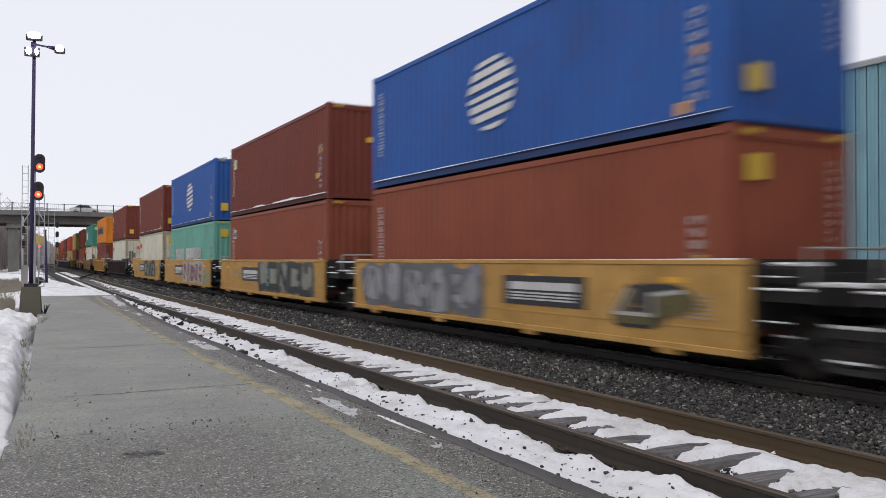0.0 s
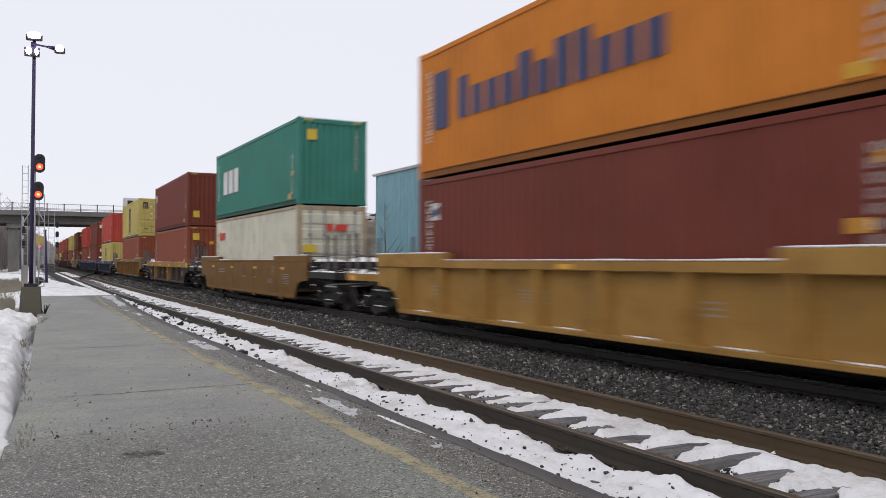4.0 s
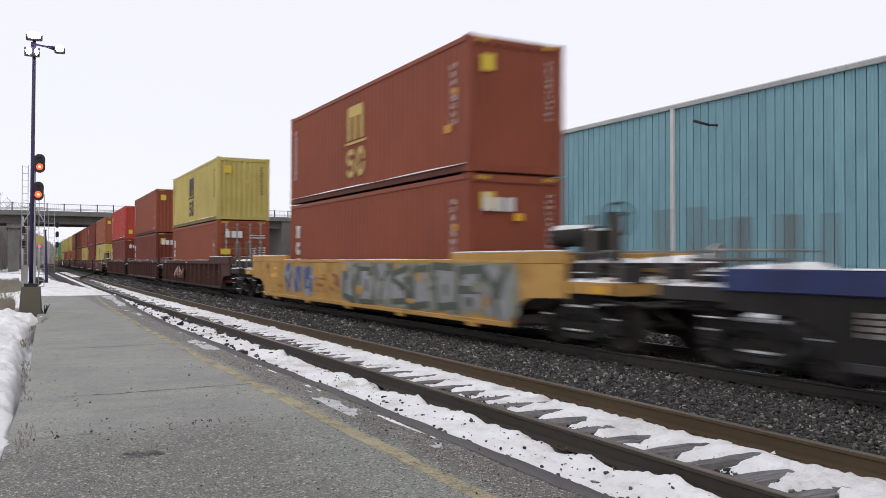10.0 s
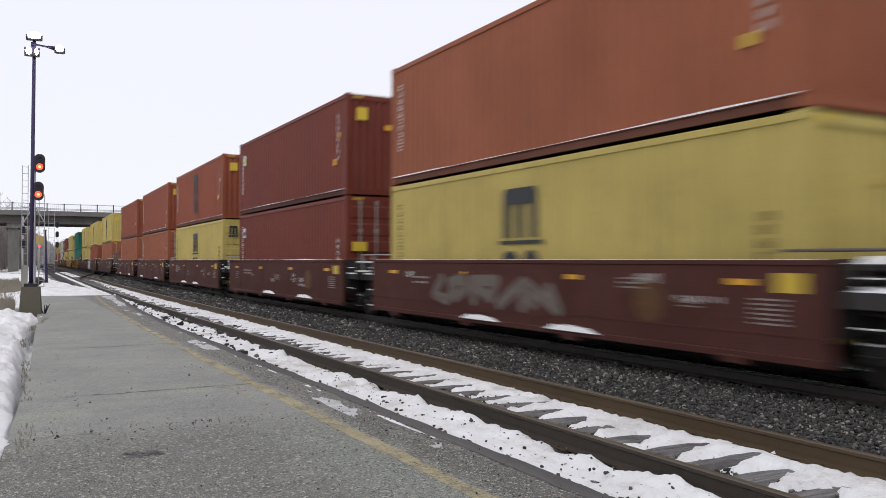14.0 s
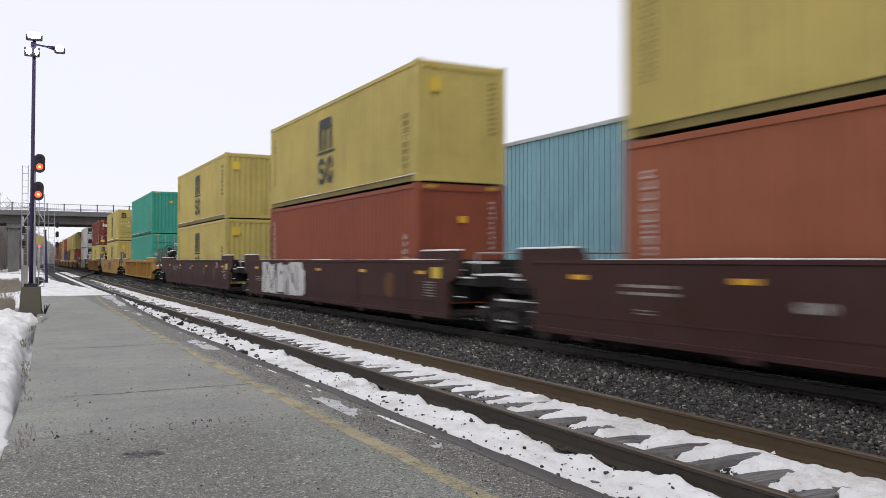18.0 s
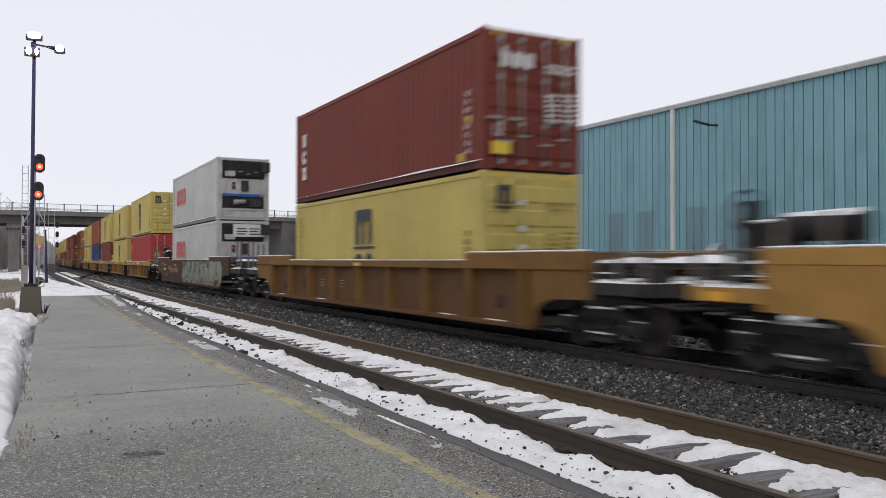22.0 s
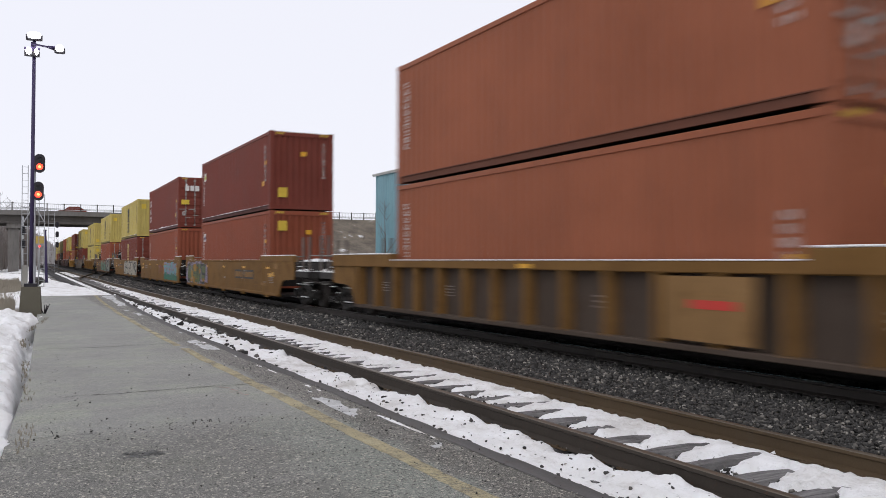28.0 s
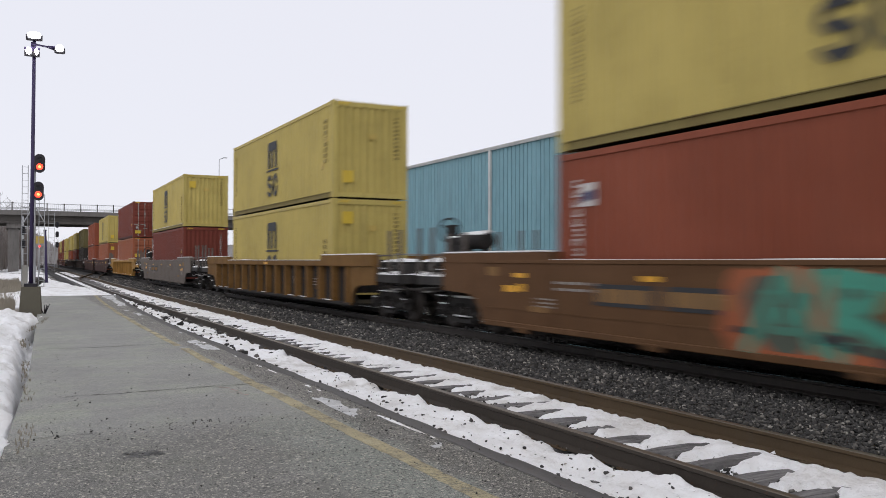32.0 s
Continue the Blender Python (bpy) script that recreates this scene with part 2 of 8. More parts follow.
SPRAYS = {"plum": (0.20, 0.055, 0.095), "cream": (0.44, 0.41, 0.33), "silver": (0.30, 0.30, 0.305), "shade": (0.13, 0.135, 0.14), "forest": (0.018, 0.15, 0.095), "aqua": (0.15, 0.34, 0.36),
          "lilac": (0.27, 0.22, 0.30), "cobalt": (0.05, 0.08, 0.21), "rust_orange": (0.36, 0.10, 0.035), "lime": (0.105, 0.135, 0.05), "moss": (0.075, 0.09, 0.065), "mint": (0.06, 0.30, 0.21)}
for key, c in SPRAYS.items():
    M["spray_" + key] = paint(key + "_spray", c, 0.6, 0.35, 0.2, blotch=0.25)
M["asphalt"] = asphalt_material()
M["snow"] = snow_material()
M["ballast"] = rock_material("ballast_stone", [(0.0, (0.018, 0.017, 0.016)), (0.4, (0.039, 0.037, 0.035)), (0.72, (0.078, 0.074, 0.068)), (0.92, (0.155, 0.142, 0.125)), (1.0, (0.46, 0.43, 0.38))])
M["bed"] = ground_material("ballast_bed", [(0.3, (0.018, 0.017, 0.016)), (0.7, (0.045, 0.041, 0.038))], 1.2, 22, 0.05)
M["field"] = ground_material("winter_ground", [(0.30, (0.09, 0.075, 0.055)), (0.46, (0.19, 0.165, 0.13)), (0.52, (0.60, 0.60, 0.60)), (0.7, (0.78, 0.79, 0.81))], 0.12, 3.0, 0.05)
M["embank"] = ground_material("embankment_soil", [(0.35, (0.085, 0.068, 0.05)), (0.6, (0.17, 0.14, 0.105)), (0.68, (0.6, 0.6, 0.6))], 0.35, 3.0, 0.08)
M["ballast_pale"] = rock_material("dusty_gravel", [(0.0, (0.07, 0.066, 0.06)), (0.6, (0.13, 0.12, 0.11)), (1.0, (0.24, 0.23, 0.21))])
M["rusty_white"] = paint("rusty_white_frame", (0.37, 0.295, 0.19), 0.6, 0.8, 0.7, blotch=0.6, rust_c=(0.22, 0.11, 0.045))
M["rail_side"] = paint("rail_rust", (0.066, 0.041, 0.017), 0.75, 0.5, 0.5)
# Main-track web, ties and stones: the shade beneath the train is in their colour.
M["rail_shaded"] = paint("rail_shaded_web", (0.028, 0.022, 0.018), 0.6, 0.5, 0.4)
M["timber_shaded"] = paint("shaded_tie_timber", (0.030, 0.027, 0.025), 0.85, 0.6, 0.2)
M["ballast_shaded"] = rock_material("shaded_ballast_stone", [(0.0, (0.014, 0.013, 0.012)), (0.6, (0.035, 0.032, 0.029)), (1.0, (0.07, 0.065, 0.06))])
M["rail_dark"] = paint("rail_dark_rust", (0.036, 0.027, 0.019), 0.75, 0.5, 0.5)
M["rail_top"] = paint("rail_head", (0.135, 0.112, 0.085), 0.45, 0.3, 0.4, 0.6)
M["rail_bright"] = paint("rail_head_polished", (0.42, 0.41, 0.40), 0.25, 0.2, 0.1, 0.9)
M["timber"] = timber_material()
M["line"] = worn_line_material()
M["tar"] = ground_material("rough_dark_tar", [(0.3, (0.075, 0.074, 0.072)), (0.7, (0.15, 0.148, 0.142))], 6.0, 60, 0.012)
M["pink"] = paint("faded_pink_spray", (0.36, 0.24, 0.22), 0.8, 0.5, 0.2)
M["slush"] = ground_material("grey_slush", [(0.3, (0.36, 0.36, 0.35)), (0.7, (0.66, 0.66, 0.66))], 4.0, 30, 0.01)
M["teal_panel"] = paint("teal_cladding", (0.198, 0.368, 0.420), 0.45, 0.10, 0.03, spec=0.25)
# Backing wall is painted dark teal to give the panel seams their shade.
M["teal_seam_shade"] = paint("seam_shadow_steel", (0.045, 0.11, 0.135), 0.5, 0.2, 0.05)
M["trim"] = paint("pale_trim", (0.62, 0.62, 0.60), 0.5, 0.3, 0.1)
M["galv"] = paint("galvanised_steel", (0.42, 0.43, 0.44), 0.45, 0.35, 0.1, 0.6)
M["concrete"] = paint("concrete", (0.27, 0.26, 0.235), 0.85, 0.65, 0.3, dirt_c=(0.09, 0.08, 0.065), rust_c=(0.14, 0.125, 0.10))
M["bridge_concrete"] = paint("bridge_concrete", (0.165, 0.155, 0.145), 0.85, 0.65, 0.3, dirt_c=(0.06, 0.055, 0.05), rust_c=(0.09, 0.08, 0.07))
# Girders are a darker brown-grey than the deck and fascia.
M["girder"] = paint("dark_girder_concrete", (0.088, 0.080, 0.073), 0.85, 0.65, 0.3, dirt_c=(0.045, 0.04, 0.036), rust_c=(0.06, 0.055, 0.05))
M["base_concrete"] = paint("mossy_concrete", (0.13, 0.118, 0.088), 0.9, 0.8, 0.4, dirt_c=(0.06, 0.055, 0.04), rust_c=(0.10, 0.095, 0.05))
# The violet in this dark colour imitates the lens's colour fringe.
M["pole"] = paint("pole_dark_fringe_tint", (0.036, 0.024, 0.078), 0.5, 0.2, 0.1)
M["signal"] = paint("signal_black", (0.018, 0.016, 0.022), 0.5, 0.2, 0.1)
M["grass"] = paint("dry_grass", (0.27, 0.24, 0.19), 0.9, 0.3, 0.2)
# Distance haze is mixed into this pale woods colour.
M["haze"] = paint("woods_painted_haze", (0.30, 0.283, 0.275), 0.9, 0.3, 0.3)
M["twig"] = paint("bare_twig", (0.19, 0.165, 0.15), 0.9, 0.3, 0.2)
M["kerb"] = paint("smooth_edge_asphalt", (0.108, 0.103, 0.100), 0.8, 0.5, 0.3)
M["glass"] = paint("dark_glass", (0.02, 0.024, 0.03), 0.12, 0.1, 0.0)
M["lamp_on"] = glow("lamp_lit", (1.0, 0.99, 0.96), 16.0)
M["red_on"] = glow("signal_red_lit", (1.0, 0.03, 0.015), 6.0)
M["red_core"] = glow("signal_red_core", (1.0, 0.20, 0.05), 7.0)
M["red_far"] = glow("signal_red_far", (1.0, 0.05, 0.04), 2.5)


# ---- mesh helpers ----
class Build:
    """Gathers boxes, bars and prisms into one mesh."""

    def __init__(self):
        self.v, self.f, self.smooth = [], [], []

    def add(self, verts, faces, smooth=False):
        k = len(self.v)
        self.v += [tuple(q) for q in verts]
        self.f += [tuple(i + k for i in q) for q in faces]
        self.smooth += [smooth] * len(faces)
        return self

    def box(self, x0, x1, y0, y1, z0, z1):
        x0, x1, y0, y1, z0, z1 = min(x0, x1), max(x0, x1), min(y0, y1), max(y0, y1), min(z0, z1), max(z0, z1)
        return self.add([(x0, y0, z0), (x1, y0, z0), (x1, y1, z0), (x0, y1, z0), (x0, y0, z1), (x1, y0, z1), (x1, y1, z1), (x0, y1, z1)],
                        [(0, 3, 2, 1), (4, 5, 6, 7), (0, 1, 5, 4), (1, 2, 6, 5), (2, 3, 7, 6), (3, 0, 4, 7)])

    def soft_box(self, x0, x1, y0, y1, z0, z1, b=0.02):
        """A box with its long edges chamfered."""
        x0, x1, y0, y1, z0, z1 = min(x0, x1), max(x0, x1), min(y0, y1), max(y0, y1), min(z0, z1), max(z0, z1)
        ring = [(x0 + b, z0), (x1 - b, z0), (x1, z0 + b), (x1, z1 - b), (x1 - b, z1), (x0 + b, z1), (x0, z1 - b), (x0, z0 + b)]
        return self.prism([(x, z) for x, z in ring], y0, y1, "y")

    def prism(self, ring, a, b, axis="x"):
        """A convex or simple outline pushed from a to b along an axis."""
        k = len(ring)
        put = {"x": lambda t, p: (t, p[0], p[1]), "y": lambda t, p: (p[0], t, p[1]), "z": lambda t, p: (p[0], p[1], t)}[axis]
        verts = [put(a, p) for p in ring] + [put(b, p) for p in ring]
        faces = [(i, (i + 1) % k, k + (i + 1) % k, k + i) for i in range(k)] + [tuple(range(k - 1, -1, -1)), tuple(range(k, 2 * k))]
        return self.add(verts, faces)

    def tube(self, p0, p1, r0, r1=None, n=8, smooth=True):
        r1 = r0 if r1 is None else r1
        p0, p1 = Vector(p0), Vector(p1)
        d = (p1 - p0).normalized()
        a = d.orthogonal().normalized()
        b = d.cross(a)
        ring = [(math.cos(2 * math.pi * i / n), math.sin(2 * math.pi * i / n)) for i in range(n)]
        verts = [p0 + (a * c + b * s) * r0 for c, s in ring] + [p1 + (a * c + b * s) * r1 for c, s in ring]
        k = len(self.v)
        self.add(verts, [(i, (i + 1) % n, n + (i + 1) % n, n + i) for i in range(n)], smooth)
        self.f += [tuple(k + i for i in range(n - 1, -1, -1)), tuple(k + n + i for i in range(n))]
        self.smooth += [False, False]
        return self

    def disc_y(self, x, y, z, r, w, n=20):
        return self.tube((x - w / 2, y, z), (x + w / 2, y, z), r, r, n)

    def ring_tube(self, cx, y, cz, R, r, n=18, m=6):
        """A hoop of round bar, lying in the x-z plane."""
        vs = []
        for i in range(n):
            a = 2 * math.pi * i / n
            for j in range(m):
                t = 2 * math.pi * j / m
                q = R + r * math.cos(t)
                vs.append((cx + q * math.cos(a), y + r * math.sin(t), cz + q * math.sin(a)))
        return self.add(vs, [(i * m + j, ((i + 1) % n) * m + j, ((i + 1) % n) * m + (j + 1) % m, i * m + (j + 1) % m) for i in range(n) for j in range(m)], True)

    def mesh(self, name, material):
        me = bpy.data.meshes.new(name)
        me.from_pydata(self.v, [], self.f)
        me.polygons.foreach_set("use_smooth", self.smooth)
        me.materials.append(material)
        bm = bmesh.new()
        bm.from_mesh(me)
        bmesh.ops.recalc_face_normals(bm, faces=bm.faces)
        bm.to_mesh(me)
        bm.free()
        return me


CACHE = {}


def shape(key, material, build):
    """One mesh for each shape and material; build fills a Build."""
    full = (key, material.name)
    if full not in CACHE:
        if key not in CACHE:
            b = Build()
            build(b)
            CACHE[key] = b
        CACHE[full] = CACHE[key].mesh(str(key[0]), material)
    return CACHE[full]


def part(name, me, parent=None, label="", at=None):
    ob = new(name, me)
    if parent is not None:
        ob.parent = parent
    if at is not None:
        ob.matrix_basis = at if isinstance(at, Matrix) else Matrix.Translation(at)
    if label:
        tagged(ob, label)
    return ob


def quick(name, material, fill, parent=None, label="", at=None):
    b = Build()
    fill(b)
    return part(name, b.mesh(name, material), parent, label, at)


def soft(s, s0, w):
    return (math.sqrt((s - s0) ** 2 + w * w) + (s - s0)) / 2


def bend(y):
    """How far the line swings to its right, y metres ahead."""
    far = max(0.0, y - 230)
    return 0.0215 * soft(y, 42, 12) - 0.016 + (1.5e-4 * far * far if far < 150 else 0.045 * (far - 75))


def heading(y):
    return math.degrees(math.atan((bend(y + 1) - bend(y - 1)) / 2))


NEAR_TRACK, FAR_TRACK, GAUGE = 5.22, 9.75, 0.7525
STATIONS = [-60, -40, -20] + list(range(-10, 60, 2)) + list(range(60, 140, 5)) + list(range(140, 700, 20)) + [700, 900]


# ---- the ground and the tracks ----
def strip(name, material, stations, left, right, z, cuts=1, parent=None, lift=None):
    """A sheet along the line between two offsets; lift gives extra height at (x, y)."""
    verts, faces = [], []
    for y in stations:
        a, b = left(y), right(y)
        for i in range(cuts + 1):
            x = a + (b - a) * i / cuts
            verts.append((x, y, z + (lift(x, y, i / cuts) if lift else 0)))
    k = cuts + 1
    for j in range(len(stations) - 1):
        faces += [(j * k + i, j * k + i + 1, (j + 1) * k + i + 1, (j + 1) * k + i) for i in range(cuts)]
    me = bpy.data.meshes.new(name)
    me.from_pydata(verts, [], faces)
    me.polygons.foreach_set("use_smooth", [True] * len(faces))
    me.materials.append(material)
    return part(name, me, parent)


def fbm(x, y, s, seed=0.0, octaves=3):
    t, a = 0.0, 1.0
    for o in range(octaves):
        t += a * noise.noise((x * s + seed * 7.1, y * s - seed * 3.3, seed + o * 5.7))
        s, a = s * 2.1, a * 0.5
    return t


def platform_left(y):
    return -0.45 + 0.0 * y if y < 0 else -0.45 + 0.062 * y if y < 12 else 0.29 + 0.0385 * (y - 12)


def platform_right(y):
    return 3.38 + (0.0016 * (y - 14) ** 2 if y > 14 else 0)


def line_x(y):
    return 2.64 + (0.0011 * (y - 12) ** 2 if y > 12 else 0)


def bank_edge(y):
    pts = ((2, -0.6), (6.4, -0.16), (7.4, 0.06), (9.2, 0.10), (11, 0.14), (16.6, 0.20), (19.3, 0.36), (22, 0.72), (23.5, 0.86), (30, 1.0))
    for (a, p), (b, q) in zip(pts, pts[1:]):
        if y <= b:
            return p + (q - p) * (y - a) / (b - a)
    return 1.0


def top_of_platform(x, y):
    c = platform_right(y)
    return 0.03 + 0.012 * fbm(x, y, 0.5, 3) - 0.012 * max(0.0, (x - (c - 0.35)) / 0.35)


def ground():
    b = Build()
    xs = [-1500, -400, -150, -60, -25, -10, 0, 8, 16, 26, 40, 60, 90, 150, 400, 1500]
    ys = [-1200, -300, -80, -20, 0, 15, 30, 45, 60, 75, 90, 110, 135, 160, 200, 300, 600, 2500]
    verts = [(x, y, -0.42 + (0.0 if -8 < x < 30 else 0.25 * fbm(x, y, 0.05))) for y in ys for x in xs]
    k = len(xs)
    b.add(verts, [(j * k + i, j * k + i + 1, (j + 1) * k + i + 1, (j + 1) * k + i) for j in range(len(ys) - 1) for i in range(k - 1)], True)
    tagged(part("ground", b.mesh("ground", M["field"])), "frozen trackside ground with patches of old snow", "ground", kind="structure")
    bed = strip("ballast_bed", M["bed"], STATIONS, lambda y: 3.3 + bend(y), lambda y: 16 + bend(y), -0.24, 6,
                lift=lambda x, y, q: -0.10 * max(0, q - 0.75) * 4)
    tagged(bed, "dark gravel bed under both tracks", "ballast", kind="structure")


def platform():
    b = Build()
    ys = [-12, -6, -2] + [i * 0.5 for i in range(0, 75)] + [37.6]
    verts, n = [], 24
    for y in ys:
        a, c = platform_left(y), platform_right(y)
        for i in range(n + 1):
            x = a + (c - a) * i / n
            verts.append((x, y, top_of_platform(x, y)))
    k = n + 1
    faces = [(j * k + i, j * k + i + 1, (j + 1) * k + i + 1, (j + 1) * k + i) for j in range(len(ys) - 1) for i in range(n)]
    b.add(verts, faces, True)
    # the kerb face towards the track and the ends
    edge = [verts[j * k + n] for j in range(len(ys))]
    b.add(edge + [(x, y, -0.35) for x, y, z in edge], [(j, j + 1, len(ys) + j + 1, len(ys) + j) for j in range(len(ys) - 1)])
    end = verts[-k:]
    b.add(end + [(x, y, -0.4) for x, y, z in end], [(i, i + 1, k + i + 1, k + i) for i in range(k - 1)])
    ob = part("platform", b.mesh("platform", M["asphalt"]))
    tagged(ob, "worn grey asphalt station platform with cracks and loose grit", "platform", kind="structure")
    ys2 = [2.0 + 0.06 * i for i in range(590)]
    me = Build()
    vv = []
    for y in ys2:
        w = 0.060 + 0.012 * fbm(0, y, 0.8, 9) + (0.012 if y < 14.2 else 0)
        a, c = line_x(y) - w + 0.014 * fbm(1, y, 6, 4), line_x(y) + w + 0.014 * fbm(2, y, 6, 4)
        vv += [(a, y, top_of_platform(a, y) + 0.0025), (c, y, top_of_platform(c, y) + 0.0025)]
    me.add(vv, [(2 * i, 2 * i + 1, 2 * i + 3, 2 * i + 2) for i in range(len(ys2) - 1) if not 14.2 < ys2[i] < 14.75])
    tagged(part("safety_line", me.mesh("safety_line", M["line"])), "worn yellow safety line painted on the platform", "marking", kind="structure")
    ys3 = [3.0 + 0.1 * i for i in range(344)]
    me = Build()
    vv = []
    for y in ys3:
        e = platform_right(y)
        w = 0.17 + 0.03 * fbm(2, y, 0.9, 6) + 0.012 * fbm(1, y, 5, 6)
        vv += [(e - w, y, top_of_platform(e - w, y) + 0.004), (e - 0.01 + 0.03 * fbm(4, y, 1.3, 8), y, top_of_platform(e - 0.01, y) + 0.008 + 0.008 * fbm(6, y, 4, 8)), (e + 0.02 + 0.05 * fbm(4, y, 1.3, 8) + 0.03 * fbm(5, y, 5, 8), y, -0.13)]
    me.add(vv, [(3 * i + a, 3 * i + 1 + a, 3 * i + 4 + a, 3 * i + 3 + a) for i in range(len(ys3) - 1) for a in range(2)], True)
    tagged(part("platform_edge", me.mesh("platform_edge", M["kerb"])), "smooth dark asphalt lip along the platform edge", "kerb", kind="structure")
    # cracks across the asphalt and a tar patch
    rng = random.Random(4)
    for y0, x0, x1, w in ((15.2, 0.62, 2.6, 0.018), (9.84, 0.6, 2.4, 0.013), (9.80, 2.4, 2.98, 0.012), (7.62, 0.05, 0.8, 0.006)):
        c = Build()
        x, y, pts = x0, y0, []
        while x < x1:
            pts.append((x, y))
            x += 0.05
            y += rng.uniform(-0.022, 0.022)
        vs = []
        for px, py in pts:
            ww = w * rng.choice((0.25, 0.5, 0.7, 1.0))
            z = 0.035 + 0.012 * fbm(px, py, 0.5, 3)
            vs += [(px, py - ww, z), (px, py + ww, z)]
        c.add(vs, [(2 * i, 2 * i + 2, 2 * i + 3, 2 * i + 1) for i in range(len(pts) - 1)])
        part("crack", c.mesh("crack", M["bed"]), ob)
    c = Build()
    for i in range(130):
        x, y, r = rng.gauss(0.93, 0.075), rng.gauss(6.64, 0.055), rng.uniform(0.005, 0.022)
        z, a0 = top_of_platform(x, y) + 0.002 + 0.00001 * i, rng.uniform(0, 6.28)
        c.add([(x + r * rng.uniform(0.5, 1.2) * math.cos(a0 + k * 1.047), y + r * rng.uniform(0.5, 1.2) * math.sin(a0 + k * 1.047), z) for k in range(6)], [tuple(range(6))])
    part("tar_patch", c.mesh("tar_patch", M["tar"]), ob, "dark ragged tar patch in the asphalt")
    for x0, y0, dx, dy in ((2.20, 9.72, 0.10, -0.10), (2.28, 9.52, 0.05, -0.16), (2.22, 9.30, 0.12, -0.08), (2.30, 9.12, 0.06, -0.12)):
        c = Build()
        vs = []
        for i in range(9):
            x, y, ww = x0 + dx * i / 8, y0 + dy * i / 8, 0.012 * rng.uniform(0.3, 1)
            vs += [(x - ww, y - ww, top_of_platform(x, y) + 0.003), (x + ww, y + ww, top_of_platform(x, y) + 0.003)]
        c.add(vs, [(2 * i, 2 * i + 1, 2 * i + 3, 2 * i + 2) for i in range(8)])
        part("paint_mark", c.mesh("paint_mark", M["pink"]), ob, "faint pink survey mark")


def rail(name, x, head, parent, web):
    ring = [(-0.07, -0.172), (0.07, -0.172), (0.07, -0.158), (0.012, -0.135), (0.012, -0.045), (0.036, -0.032), (0.036, -0.006), (0.028, 0), (-0.028, 0),
            (-0.036, -0.006), (-0.036, -0.032), (-0.012, -0.045), (-0.012, -0.135), (-0.07, -0.158)]
    me = bpy.data.meshes.new(name)
    verts = [(x + bend(y) + p, y, z) for y in STATIONS for p, z in ring]
    k = len(ring)
    faces, mats = [], []
    for j in range(len(STATIONS) - 1):
        for i in range(k):
            faces.append((j * k + i, j * k + (i + 1) % k, (j + 1) * k + (i + 1) % k, (j + 1) * k + i))
            mats.append(1 if i in (6, 7, 8) else 0)
    me.from_pydata(verts, [], faces)
    me.materials.append(web)
    me.materials.append(head)
    me.polygons.foreach_set("material_index", mats)
    return part(name, me, parent)


def track(centre, head, label, first, last, web, timber):
    root = tagged(new("railway_track"), label, "railway track", "parallel tracks", "structure")
    for side in (-GAUGE, GAUGE):
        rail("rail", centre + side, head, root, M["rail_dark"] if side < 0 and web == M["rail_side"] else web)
    rng = random.Random(int(centre * 10))
    ties = []
    for k in range(4):
        b = Build()
        x = -1.28
        pts = []
        while x <= 1.281:
            pts.append((x, rng.uniform(-0.022, 0.022), rng.uniform(-0.010, 0.008)))
            x += 0.16
        vs = []
        for px, dy, dz in pts:
            vs += [(px, -0.11 + dy, -0.30), (px, -0.085 + dy, -0.175 + dz), (px, 0.085 - dy, -0.178 - dz), (px, 0.11 - dy, -0.30)]
        n = len(pts)
        b.add(vs, [(4 * i + a, 4 * i + 4 + a, 4 * i + 4 + (a + 1) % 4, 4 * i + (a + 1) % 4) for i in range(n - 1) for a in range(4)])
        b.add(vs[:4] + vs[-4:], [(0, 1, 2, 3), (7, 6, 5, 4)])
        ties.append(b.mesh("tie", timber))
    y = first
    while y < last:
        part("tie", ties[rng.randrange(4)], root, at=pose(centre + bend(y) + rng.uniform(-0.04, 0.04), y, rng.uniform(-0.01, 0.004), 0, 0, rng.uniform(-1.5, 1.5) - heading(y)))
        y += 0.52
    plate = Build().box(-0.10, 0.10, -0.17, 0.17, -0.176, -0.162).box(-0.09, -0.075, -0.05, -0.03, -0.165, -0.145).box(0.075, 0.09, 0.03, 0.05, -0.165, -0.145)
    pm = plate.mesh("tie_plate", web)
    y = first
    while y < min(last, 22):
        for side in (-GAUGE, GAUGE):
            part("tie_plate", pm, root, at=pose(centre + bend(y) + side, y, 0))
        y += 0.52


def turnout():
    """The crossover that leaves the near track for the main one."""
    root = tagged(new("turnout"), "rusty crossover rails curving between the two tracks", "railway track", kind="structure")
    for side in (-GAUGE, GAUGE):
        b = Build()
        ys = [66 + 2.5 * i for i in range(25)]
        vs = []
        for y in ys:
            t = min(1.0, max(0.0, (y - 66) / 60))
            x = NEAR_TRACK + (FAR_TRACK - NEAR_TRACK) * t * t * (3 - 2 * t) + side + bend(y)
            vs += [(x - 0.035, y, -0.15), (x - 0.035, y, 0.003), (x + 0.035, y, 0.003), (x + 0.035, y, -0.15)]
        b.add(vs, [(4 * i + a, 4 * i + 4 + a, 4 * i + 5 + a, 4 * i + 1 + a) for i in range(len(ys) - 1) for a in range(3)])
        part("rail", b.mesh("rail", M["rail_side"]), root)


